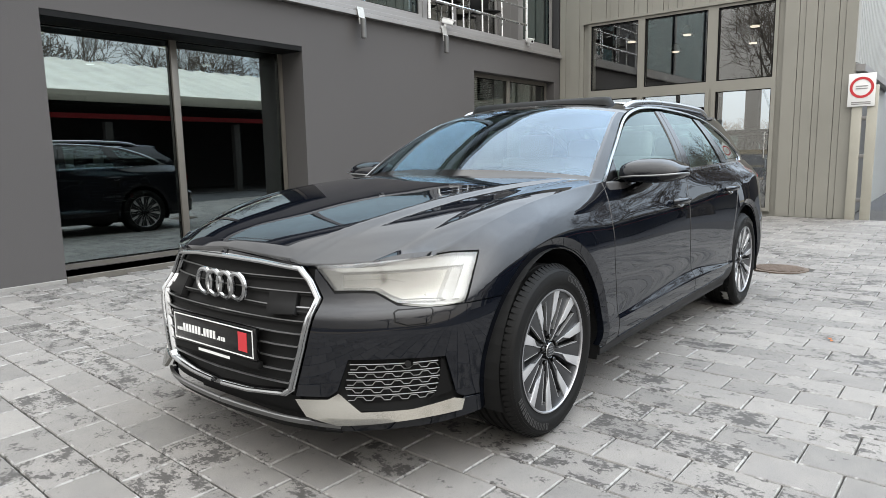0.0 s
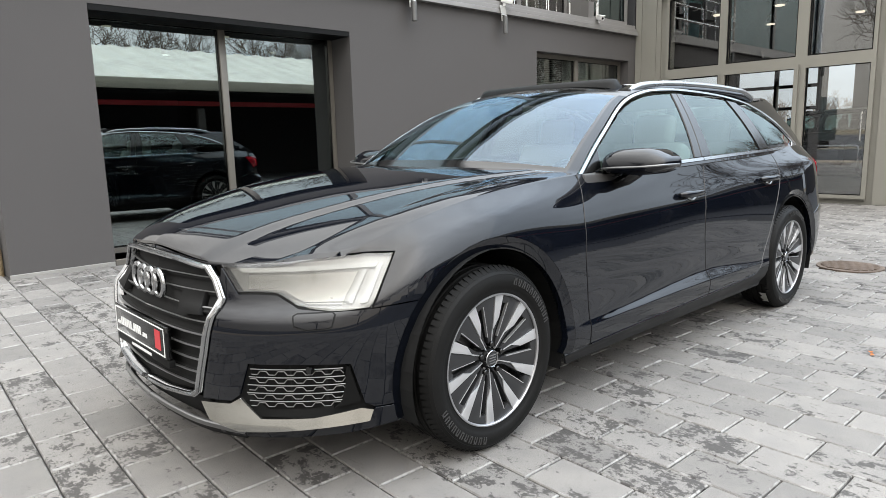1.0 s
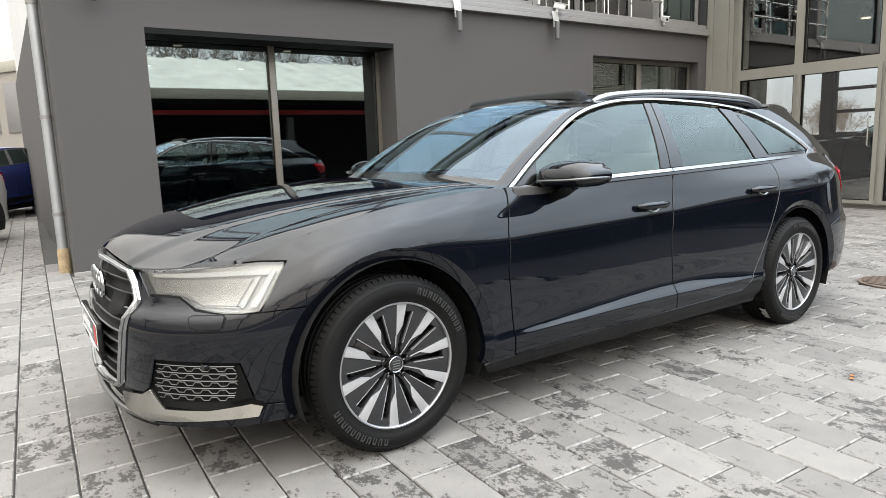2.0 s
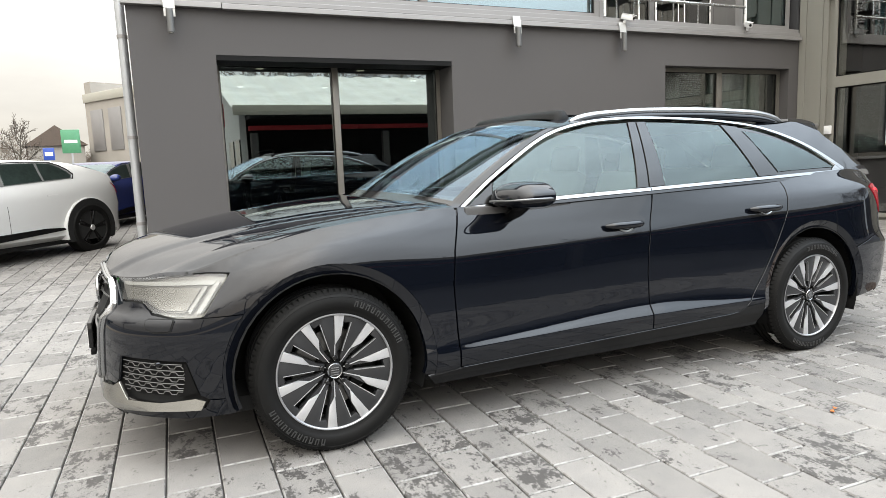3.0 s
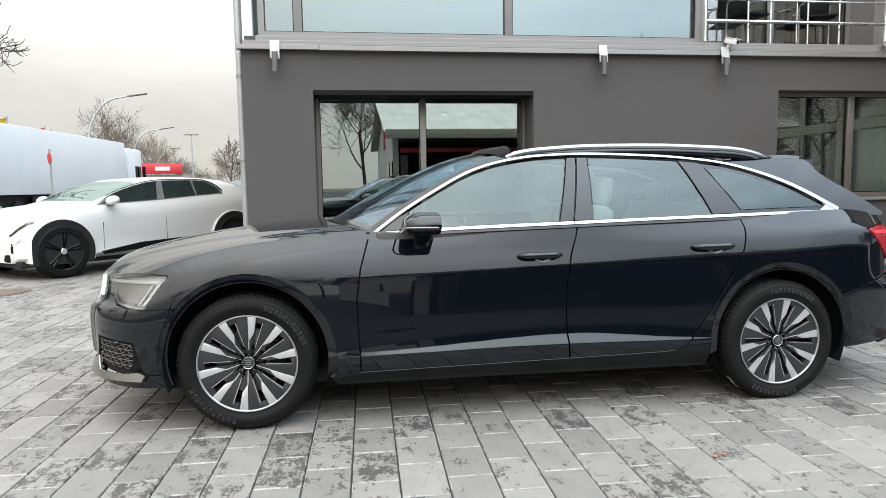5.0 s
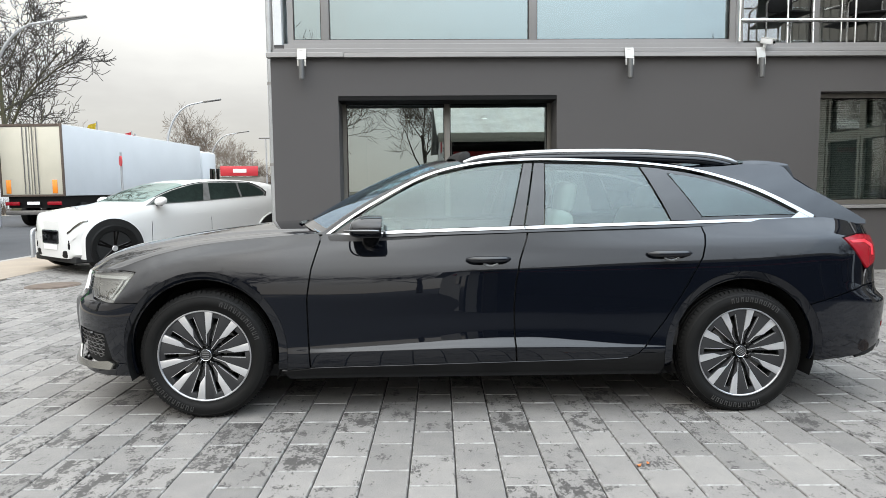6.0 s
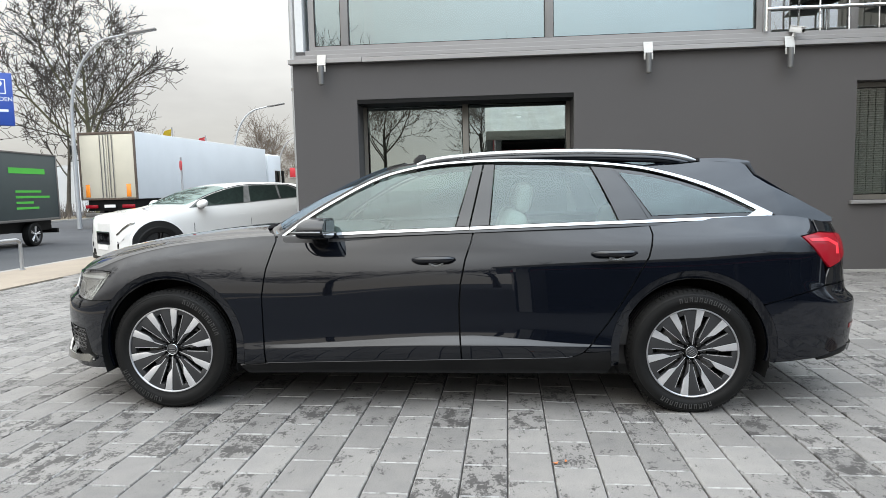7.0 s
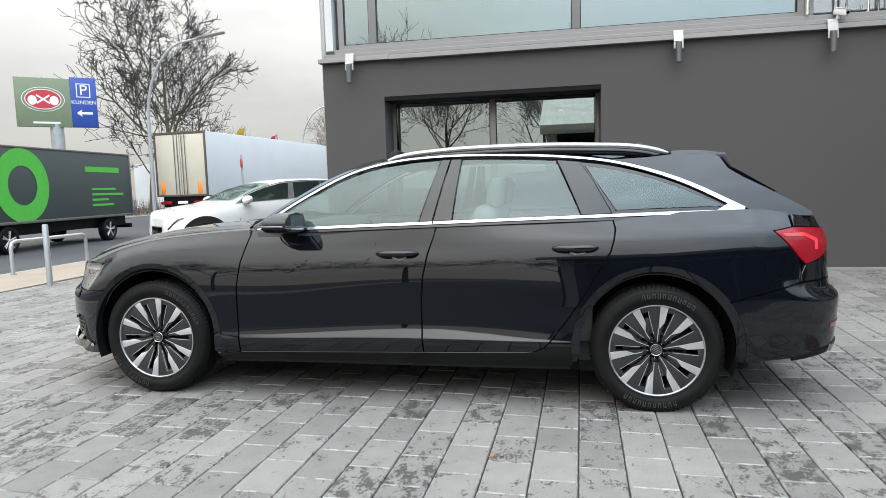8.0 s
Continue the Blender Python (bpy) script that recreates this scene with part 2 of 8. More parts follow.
M["zinc"] = mottled("zinc_pipe", (0.3528, 0.3612, 0.3696), 0.42, 0.15, 0.3, 0.01, 0.0002, 0.6)
M["rust"] = mottled("stained_pipe_foot", (0.30, 0.22, 0.13), 0.8, 0.4, 0.08, 0.01, 0.0006)
M["stainless"] = mottled("stainless_rail", (0.62, 0.62, 0.61), 0.25, 0.08, 0.3, 0.004, 0, 0.95)
M["lamp_grey"] = mottled("wall_lamp_grey", (0.34, 0.33, 0.31), 0.4, 0.1, 0.1, 0.004, 0, 0.5)
M["lamp_dark"] = mottled("dark_lamp_cylinder", (0.10, 0.10, 0.098), 0.45, 0.1, 0.1, 0.004, 0, 0.3)
M["blind_grey"] = mottled("grey_blind", (0.20, 0.21, 0.21), 0.6, 0.08, 0.5, 0.01, 0)
M["glass_shop"] = pane("shop_glass", (0.42, 0.47, 0.46), 0.15, shade=(0.9, 1.0, 1.0))
M["glass_coated"] = pane("coated_glass", (0.36, 0.47, 0.48), 0.155, shade=(0.84, 0.97, 1.0))
M["glass_office"] = pane("office_glass", (0.66, 0.72, 0.70), 0.09)
M["glass_wing"] = pane("wing_glass", (0.95, 0.965, 0.96), 0.07)
# near-black for all inner surfaces: the dimness of unlit rooms put into the colour
M["room_shade"] = mottled("room_shade", (0.030, 0.030, 0.032), 0.8, 0.2, 1.0, 0.02, 0)
M["room"] = mottled("office_wall", (0.30, 0.32, 0.32), 0.8, 0.1, 1.0, 0.02, 0)
M["teal_blind"] = mottled("teal_blind", (0.16, 0.34, 0.36), 0.8, 0.1, 0.8, 0.02, 0)
M["blind"] = mottled("white_blind", (0.62, 0.64, 0.62), 0.6, 0.06, 0.5, 0.01, 0)
M["cream"] = mottled("cream_paint", (0.31, 0.295, 0.25), 0.55, 0.08, 0.4, 0.01, 0.0002)
M["concrete"] = mottled("concrete", (0.219, 0.2117, 0.1971), 0.85, 0.2, 0.7, 0.01, 0.0012)
M["asphalt"] = mottled("asphalt", (0.05475, 0.05621, 0.05986), 0.85, 0.25, 1.2, 0.008, 0.002)
M["beige"] = mottled("beige_pavement", (0.219, 0.1788, 0.1387), 0.85, 0.18, 0.6, 0.02, 0.0015)
M["earth"] = mottled("verge_earth", (0.1095, 0.0876, 0.05475), 0.95, 0.4, 0.5, 0.03, 0.004)
M["asphalt"].node_tree.nodes["Principled BSDF"].inputs["Specular IOR Level"].default_value = 0.15
M["joint"] = mottled("joint_sand", (0.035, 0.033, 0.031), 0.95, 0.3, 0.3, 0.006, 0.001)
M["iron"] = mottled("rusty_iron", (0.105, 0.078, 0.062), 0.75, 0.4, 0.1, 0.008, 0.0008, 0.4)
M["white_wall"] = mottled("white_render", (0.5208, 0.5208, 0.5124), 0.8, 0.08, 1.5, 0.02, 0.001)
M["truck_white"] = mottled("white_trailer_panel", (0.438, 0.4526, 0.4599), 0.45, 0.07, 1.5, 0.02, 0)
M["truck_cream"] = mottled("cream_trailer_door", (0.4526, 0.4161, 0.3358), 0.5, 0.07, 0.8, 0.02, 0)
M["truck_dark"] = mottled("dark_green_tarpaulin", (0.0292, 0.04088, 0.04088), 0.55, 0.12, 0.8, 0.02, 0.001)
M["bark"] = mottled("winter_bark", (0.065, 0.056, 0.043), 0.95, 0.35, 0.2, 0.02, 0.004)
M["moss_bark"] = mottled("mossy_bark", (0.062, 0.058, 0.032), 0.95, 0.35, 0.2, 0.02, 0.004)
M["twig"] = mottled("winter_twigs", (0.095, 0.075, 0.06), 0.95, 0.3, 0.5, 0.02, 0)
M["dark_twig"] = mottled("dark_winter_twigs", (0.034, 0.030, 0.027), 0.95, 0.3, 0.5, 0.02, 0)
M["leaf"] = mottled("dry_leaf", (0.42, 0.13, 0.035), 0.8, 0.3, 0.02, 0.004, 0)
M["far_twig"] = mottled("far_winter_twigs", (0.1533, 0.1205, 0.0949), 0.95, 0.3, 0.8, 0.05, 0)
M["far_wall"] = mottled("far_facade", (0.2628, 0.2409, 0.2117), 0.85, 0.15, 2.0, 0.05, 0)
M["ceiling_light"] = glow("lamp_disc", (1.0, 0.96, 0.88), 1.3)


def paver_material():
    """Grey concrete slabs: each its own tone, with a clustered dark blotch, pits and pale edges, part worn, part
    painted glint.
    """
    m = Mat("paving_slab", (0.25, 0.25, 0.25), 0.75)
    geo = m.node("ShaderNodeNewGeometry")
    info = m.node("ShaderNodeObjectInfo")
    uv = m.node("ShaderNodeUVMap")

    def math_node(op, a, b):
        n = m.node("ShaderNodeMath")
        n.operation = op
        for i, v in enumerate((a, b)):
            if isinstance(v, (int, float)):
                n.inputs[i].default_value = v
            else:
                m.link(v, n.inputs[i])
        return n.outputs[0]
    own = math_node("FRACT", math_node("ADD", info.outputs["Random"], geo.outputs["Random Per Island"]), 0)
    own2 = math_node("FRACT", math_node("MULTIPLY", own, 37.7), 0)
    shift = m.node("ShaderNodeCombineXYZ")
    m.link(math_node("MULTIPLY", own, 61.0), shift.inputs[0])
    m.link(math_node("MULTIPLY", own2, 43.0), shift.inputs[1])
    spot = m.node("ShaderNodeVectorMath")
    spot.operation = "ADD"
    m.link(uv.outputs[0], spot.inputs[0])
    m.link(shift.outputs[0], spot.inputs[1])

    def n(size, detail, rough=0.6, stretch=(1, 1, 1)):
        mp = m.node("ShaderNodeMapping")
        mp.inputs["Scale"].default_value = stretch
        t = m.node("ShaderNodeTexNoise", Scale=1 / size, Detail=detail, Roughness=rough)
        m.link(spot.outputs[0], mp.inputs[0])
        m.link(mp.outputs[0], t.inputs["Vector"])
        return t.outputs["Fac"]
    tone = m.ramp(own2, [(0.0, (0.122, 0.115, 0.109)), (0.45, (0.156, 0.147, 0.139)), (0.9, (0.180, 0.170, 0.160)), (1.0, (0.112, 0.106, 0.101))])
    cloud = m.ramp(n(0.11, 4), [(0.3, (0.88, 0.88, 0.89)), (0.7, (1.07, 1.065, 1.05))])
    face = m.mix(1.0, tone, cloud, "MULTIPLY")
    grain = m.ramp(n(0.0035, 2, 0.7), [(0.36, (0.70, 0.70, 0.70)), (0.64, (1.24, 1.24, 1.23))])
    face = m.mix(1.0, face, grain, "MULTIPLY")
    # dark clustered blotch, drawn out along the slab
    area, fleck = n(0.085, 2, 0.5, (1.3, 0.8, 1)), n(0.020, 7, 0.74, (1.2, 0.85, 1))
    dense = math_node("ADD", math_node("ADD", math_node("MULTIPLY", area, 0.50), math_node("MULTIPLY", fleck, 0.70)), math_node("MULTIPLY", math_node("SUBTRACT", own, 0.5), 0.14))
    blot = m.ramp(dense, [(0.662, (0, 0, 0)), (0.686, (1, 1, 1))])
    face = m.mix(m.mix(1.0, blot, (0.93, 0.93, 0.93), "MULTIPLY"), face, (0.030, 0.027, 0.025))
    pit = m.ramp(n(0.011, 3, 0.6), [(0.652, (0, 0, 0)), (0.685, (1, 1, 1))])
    face = m.mix(m.mix(1.0, pit, (0.8, 0.8, 0.8), "MULTIPLY"), face, (0.045, 0.041, 0.038))
    # pale lime on the worn edges, strengthened to paint their bright highlights too
    part_uv = m.node("ShaderNodeSeparateXYZ")
    m.link(uv.outputs[0], part_uv.inputs[0])
    rim = math_node("MAXIMUM", math_node("SUBTRACT", math_node("ABSOLUTE", part_uv.outputs[0], 0), 0.0915), math_node("SUBTRACT", math_node("ABSOLUTE", part_uv.outputs[1], 0), 0.1415))
    lime_glint = math_node("MULTIPLY", math_node("GREATER_THAN", rim, 0.0), m.ramp(n(0.06, 3), [(0.52, (0, 0, 0)), (0.60, (0.62, 0.62, 0.62))]))
    face = m.mix(lime_glint, face, (0.29, 0.286, 0.275))
    # short ends painted paler still, for the sky glint on their chamfers
    ends = math_node("MULTIPLY", math_node("GREATER_THAN", math_node("ABSOLUTE", part_uv.outputs[1], 0), 0.1425), m.ramp(n(0.05, 3), [(0.40, (0, 0, 0)), (0.56, (0.50, 0.50, 0.50))]))
    face = m.mix(ends, face, (0.30, 0.294, 0.28))
    m.color(face)
    m.rough(n(0.2, 3), 0.55, 0.85)
    m.bump(m.mix(0.5, n(0.005, 3), n(0.03, 4)), 0.0026)
    return m.m


M["paver"] = paver_material()

# ---- mesh helpers ----


def finish(name, bm, mat, parent=None, smooth=None, label=""):
    me = bpy.data.meshes.new(name)
    bm.normal_update()
    bm.to_mesh(me)
    bm.free()
    me.materials.append(M[mat] if isinstance(mat, str) else mat)
    if smooth is not None:
        me.shade_smooth()
        if smooth:
            me.set_sharp_from_angle(angle=radians(smooth))
    ob = new(name, me)
    if parent is not None:
        ob.parent = parent
    return tagged(ob, label)


def part(name, bm, mat, parent, label="", smooth=35):
    return finish(name, bm, mat, parent, smooth, label)


def thing(name, m, label, category, group="", kind=""):
    """An Empty at a thing's base, to carry its parts."""
    ob = new(name)
    ob.empty_display_size = 0.2
    ob.matrix_basis = m
    return tagged(ob, label, category, group, kind)


def box(bm, a, b, bevel=0.0, segs=2, m=None):
    """An upright box between two corners."""
    vs = [bm.verts.new((x, y, z)) for z in (a[2], b[2]) for y in (a[1], b[1]) for x in (a[0], b[0])]
    fs = [bm.faces.new([vs[i] for i in q]) for q in ((0, 2, 3, 1), (4, 5, 7, 6), (0, 1, 5, 4), (2, 6, 7, 3), (0, 4, 6, 2), (1, 3, 7, 5))]
    if bevel:
        es = list({e for f in fs for e in f.edges})
        out = bmesh.ops.bevel(bm, geom=es, offset=bevel, segments=segs, affect="EDGES", profile=0.5)
        vs = list({v for f in out["faces"] for v in f.verts} | {v for v in vs if v.is_valid})
    if m is not None:
        bmesh.ops.transform(bm, matrix=m, verts=vs)
    return bm


def boxes(*rows, bevel=0.0):
    bm = bmesh.new()
    for a, b in rows:
        box(bm, a, b, bevel)
    return bm


def tube(bm, pts, r, segs=8, cap=True, flat=1.0):
    """A round bar along points; r is one radius or one for each point."""
    pts = [Vector(p) for p in pts]
    rs = r if isinstance(r, (list, tuple)) else [r] * len(pts)
    rings, side = [], None
    for i, p in enumerate(pts):
        d = (pts[min(i + 1, len(pts) - 1)] - pts[max(i - 1, 0)]).normalized()
        if side is None:
            side = d.orthogonal().normalized()
            if abs(d.z) < 0.9:
                side = d.cross(Vector((0, 0, 1))).normalized()
        side = (side - d * side.dot(d)).normalized()
        up = d.cross(side)
        rings.append([bm.verts.new(p + (side * math.cos(k * math.tau / segs) + up * flat * math.sin(k * math.tau / segs)) * rs[i]) for k in range(segs)])
    for a, b in zip(rings, rings[1:]):
        for k in range(segs):
            bm.faces.new((a[k], a[(k + 1) % segs], b[(k + 1) % segs], b[k]))
    if cap:
        bm.faces.new(rings[0][::-1]), bm.faces.new(rings[-1])
    return bm


def lathe(bm, profile, segs=48, close=False):
    """Spin (radius, y) points about the y axis."""
    rings = [[bm.verts.new((r * math.cos(k * math.tau / segs), y, r * math.sin(k * math.tau / segs))) for k in range(segs)] for r, y in profile]
    pairs = list(zip(rings, rings[1:])) + ([(rings[-1], rings[0])] if close else [])
    for a, b in pairs:
        for k in range(segs):
            bm.faces.new((a[k], b[k], b[(k + 1) % segs], a[(k + 1) % segs]))
    return bm


def prism(bm, outline, y0, y1, bevel=0.0):
    """An (x, z) outline drawn out from y0 to y1."""
    a = [bm.verts.new((x, y0, z)) for x, z in outline]
    b = [bm.verts.new((x, y1, z)) for x, z in outline]
    n = len(a)
    fs = [bm.faces.new(a), bm.faces.new(b[::-1])]
    for i in range(n):
        fs.append(bm.faces.new((a[i], b[i], b[(i + 1) % n], a[(i + 1) % n])))
    bmesh.ops.recalc_face_normals(bm, faces=fs)
    if bevel:
        bmesh.ops.bevel(bm, geom=list({e for e in fs[0].edges} | {e for e in fs[1].edges}), offset=bevel, segments=2, affect="EDGES", profile=0.5)
    return bm


def text_part(name, words, size, m, mat, parent):
    """Letters in the built-in font, as a mesh."""
    cu = bpy.data.curves.new(name, "FONT")
    cu.body, cu.size, cu.align_x, cu.align_y, cu.extrude = words, size, "CENTER", "CENTER", 0.004
    tmp = bpy.data.objects.new(name, cu)
    me = bpy.data.meshes.new_from_object(tmp)
    bpy.data.objects.remove(tmp)
    me.materials.append(M[mat])
    ob = new(name, me)
    ob.parent, ob.matrix_basis = parent, m
    return ob


def ground_z(x, y):
    """The yard: nearly level, dished towards the drain, rising to the walls."""
    rise = 0.058 * min(max((y - 1.6) / 4.4, 0), 1) * min(max((x + 2.3) / 1.3, 0), 1) + 0.042 * min(max((x - 4.6) / 4.4, 0), 1) * (1 - min(max((y - 1.6) / 4.4, 0), 1))
    return rise - 0.036 * math.exp(-((x - 3.3) / 1.7) ** 2 - ((y - 1.6) / 2.6) ** 2)

# ---- ground ----
def sheet(name, xs, ys, dz, mat, label, category):
    bm = bmesh.new()
    grid = [[bm.verts.new((x, y, ground_z(x, y) + dz)) for x in xs] for y in ys]
    for a, b in zip(grid, grid[1:]):
        for i in range(len(xs) - 1):
            bm.faces.new((a[i], a[i + 1], b[i + 1], b[i]))
    return tagged(finish(name, bm, mat, smooth=0), label, category, kind="structure")


yard_x = [-5.0 + 0.5 * i for i in range(33)]
yard_y = [-2.6 + 0.5 * i for i in range(42)]
bm = bmesh.new()
reach = 900
box(bm, (-reach, -reach, -0.9), (reach, reach, -0.35))
tagged(finish("ground", bm, "earth"), "bare winter earth stretching to the horizon", "ground", kind="structure")
pavement = sheet("pavement", yard_x, yard_y, -0.012, "joint", "grey concrete slab paving with dark damp blotches", "pavement")
tagged(finish("sidewalk", boxes(((-6.55, -60, -0.3), (-4.98, 120, 0.004))), "beige"), "beige footway beside the road", "sidewalk", kind="structure")
tagged(finish("kerb", boxes(((-6.72, -60, -0.3), (-6.56, 120, 0.0)), bevel=0.012), "concrete"), "grey concrete kerb along the road", "kerb", kind="structure")
tagged(finish("road", boxes(((-22.5, -200, -0.34), (-6.73, 400, -0.09))), "asphalt"), "grey asphalt road with traffic", "road", kind="structure")
tagged(finish("kerb_far", boxes(((-22.7, -200, -0.34), (-22.51, 400, 0.0)), bevel=0.012), "concrete"), "concrete kerb on the road's other side", "kerb", kind="structure")
tagged(finish("verge", boxes(((-27.0, -200, -0.34), (-22.71, 400, -0.01))), "earth"), "brown winter verge beyond the road", "verge", kind="structure")
tagged(finish("forecourt", boxes(((-120, -200, -0.34), (-27.01, 400, -0.03))), "asphalt"), "asphalt forecourt beyond the verge", "forecourt", kind="structure")
tagged(finish("yard_back", boxes(((-4.97, 18.01, -0.34), (60, 400, 0.02))), "asphalt"), "asphalt yard behind the building", "yard", kind="structure")
tagged(finish("yard_south", boxes(((-4.97, -200, -0.34), (60, -2.61, -0.006)), ((11.01, -6.0, -0.34), (60, 18.0, 0.03))), "asphalt"), "asphalt yard in front of the hall", "yard", kind="structure")


# ---- main building ----
def wall_mesh(x0, x1, z0, z1, y0, y1, holes):
    """A wall along x with openings (x0, x1, z0, z1) cut right through it."""
    xs = sorted({x0, x1, *[v for h in holes for v in h[:2]]})
    zs = sorted({z0, z1, *[v for h in holes for v in h[2:]]})
    bm = bmesh.new()
    full = {}
    for i in range(len(xs) - 1):
        for k in range(len(zs) - 1):
            cx, cz = (xs[i] + xs[i + 1]) / 2, (zs[k] + zs[k + 1]) / 2
            full[i, k] = not any(h[0] < cx < h[1] and h[2] < cz < h[3] for h in holes)
    for (i, k), solid in full.items():
        if not solid:
            continue
        a, b, c, d = xs[i], xs[i + 1], zs[k], zs[k + 1]
        quads = [((a, y0, c), (b, y0, c), (b, y0, d), (a, y0, d)), ((a, y1, c), (a, y1, d), (b, y1, d), (b, y1, c))]
        for di, dk, q in ((-1, 0, ((a, y0, c), (a, y0, d), (a, y1, d), (a, y1, c))), (1, 0, ((b, y0, c), (b, y1, c), (b, y1, d), (b, y0, d))),
                          (0, -1, ((a, y0, c), (a, y1, c), (b, y1, c), (b, y0, c))), (0, 1, ((a, y0, d), (b, y0, d), (b, y1, d), (a, y1, d)))):
            if not full.get((i + di, k + dk), False):
                quads.append(q)
        for q in quads:
            bm.faces.new([bm.verts.new(v) for v in q])
    bmesh.ops.remove_doubles(bm, verts=bm.verts, dist=1e-5)
    return bm


def structure(name, bm, mat, label, category, smooth=None):
    return tagged(finish(name, bm, mat, smooth=smooth), label, category, kind="structure")


FACE = 6.0
WALL_TOP = 2.885
structure("wall_front", wall_mesh(-.84, 9.1, -.25, WALL_TOP, FACE, FACE + .46, [(0, 2.805, .10, 2.415), (6.27, 8.87, .96, 2.44)]), "wall",
          "dark grey rendered ground-floor wall", "wall")
structure("wall_west", boxes(((-.84, FACE + .461, -.25), (-.45, 17.0, WALL_TOP))), "wall", "dark grey rendered side wall", "wall")
structure("wall_north", boxes(((-.449, 16.7, -.25), (9.1, 17.0, 6.2))), "wall", "plain rear wall of the building", "wall")
# showroom surfaces take the near-black that paints the room's shade
structure("showroom_floor", boxes(((-.449, FACE + .461, -.2), (9.05, 16.69, .10))), "room_shade", "showroom floor with the room's shade in its colour", "floor")
structure("ceiling", boxes(((-.449, FACE + .461, 2.65), (9.05, 16.69, 2.80))), "room_shade", "showroom ceiling with the room's shade in its colour", "ceiling")
structure("partition", boxes(((4.6, FACE + .461, .101), (4.7, 16.69, 2.649))), "room_shade", "wall between showroom and office, coloured dark for the shade", "wall")
structure("showroom_back", boxes(((-.449, 16.0, .101), (4.59, 16.1, 2.649))), "room_shade", "rear wall of the showroom, coloured dark for the shade", "wall")
structure("office_back", boxes(((4.71, 8.6, .101), (9.05, 8.7, 2.649))), "room", "grey rear wall of the office", "wall")


def glazing(name, x0, x1, z0, z1, y, posts, mat_frame, mat_glass, label, bar=.06, post=.085, depth=.08, parent_kind="structure"):
    """A framed window along x: one frame, posts between, a pane in each bay."""
    root = thing(name, pose(0, 0, 0), label, "window", kind=parent_kind)
    part("window_frame", wall_mesh(x0, x1, z0, z1, y, y + depth, [(x0 + bar, x1 - bar, z0 + bar, z1 - bar)]), mat_frame, root, smooth=None)
    edges = [x0 + bar, *[v for p in posts for v in (p - post / 2, p + post / 2)], x1 - bar]
    for p in posts:
        bm = bmesh.new()
        box(bm, (p - post / 2, y - .006, z0 + bar), (p + post / 2, y + depth - .003, z1 - bar), .004)
        part("mullion", bm, mat_frame, root)
    for a, b in zip(edges[::2], edges[1::2]):
        bm = bmesh.new()
        box(bm, (a - .004, y + depth * .5, z0 + bar - .004), (b + .004, y + depth * .5 + .008, z1 - bar + .004))
        g = part("pane", bm, mat_glass, root, smooth=None)
        g.visible_shadow = False
        bm = wall_mesh(a, b, z0 + bar, z1 - bar, y + depth * .25, y + depth * .5 - .002, [(a + .012, b - .012, z0 + bar + .012, z1 - bar - .012)])
        part("seal", bm, "gloss_black", root, smooth=None)
    return root


glazing("window_1", 0.004, 2.801, .104, 2.411, 6.38, [1.40], "frame", "glass_shop", "dark showroom window in two panes, set deep in the wall", bar=.05, post=.075)
structure("lintel_1", boxes(((.002, FACE + .004, 2.36), (2.803, 6.379, 2.414))), "plastic", "black lintel box over the showroom window", "trim")
structure("threshold", boxes(((.002, FACE - .012, .02), (2.803, 6.379, .10)), bevel=.004), "frame", "bronze metal threshold below the showroom window", "trim")
glazing("window_2", 6.274, 8.866, .964, 2.436, 6.16, [7.52], "frame", "glass_office", "office window in two panes with blinds behind it", bar=.06, post=.10)
structure("sill_2", boxes(((6.22, FACE - .05, .915), (8.9, FACE + .15, .958)), bevel=.005), "ledge", "pale metal sill under the office window", "trim")
structure("baseboard", boxes(((-.85, FACE - .03, .0), (-.01, FACE - .002, .085)), ((2.82, FACE - .03, .0), (9.0, FACE - .002, .085)), bevel=.004), "concrete", "narrow concrete strip at the wall's foot", "trim")

# blinds in the office
for x0, x1 in ((6.36, 7.42),):
    root = thing("venetian_blind", pose(0, 6.42, 0), "grey venetian blind with closed slats behind the office window", "blind")
    for k in range(46):
        bm = bmesh.new()
        z = 1.04 + .03 * k
        box(bm, (x0, -.013, -.0015), (x1, .013, .0015), m=Matrix.Translation((0, 0, z)) @ Matrix.Rotation(radians(38), 4, "X"))
        part("slat", bm, "blind_grey", root, smooth=None)
root = thing("curtain", pose(0, 6.5, 0), "pale office curtain hanging in folds", "curtain")
bm = bmesh.new()
prev = None
for k in range(90):
    x = 7.6 + 1.2 * k / 89
    y = .03 * math.sin(k * 1.1) + .012 * math.sin(k * .37)
    pair = (bm.verts.new((x, y, 1.0)), bm.verts.new((x, y, 2.45)))
    if prev:
        bm.faces.new((prev[0], pair[0], pair[1], prev[1]))
    prev = pair
bmesh.ops.solidify(bm, geom=bm.faces[:], thickness=.004)
part("cloth", bm, "blind", root)

# upper storey
structure("floor_slab", boxes(((-.80, FACE + .05, WALL_TOP + .001), (9.1, 16.69, 3.06))), "wall", "floor slab between the storeys", "slab")
structure("ledge_lower", boxes(((-.88, FACE - .07, 2.888), (.09, FACE + .049, 2.946)), ((.096, FACE - .076, 2.882), (9.06, FACE + .049, 2.940)), bevel=.004), "ledge", "pale metal ledge along the top of the wall", "trim")
structure("ledge_upper", boxes(((-.80, FACE - .045, 2.948), (9.06, FACE + .049, 2.998)), ((-.66, FACE - .01, 3.0), (9.06, FACE + .049, 3.062)), bevel=.004), "frame_grey", "grey metal strip under the upper windows", "trim")
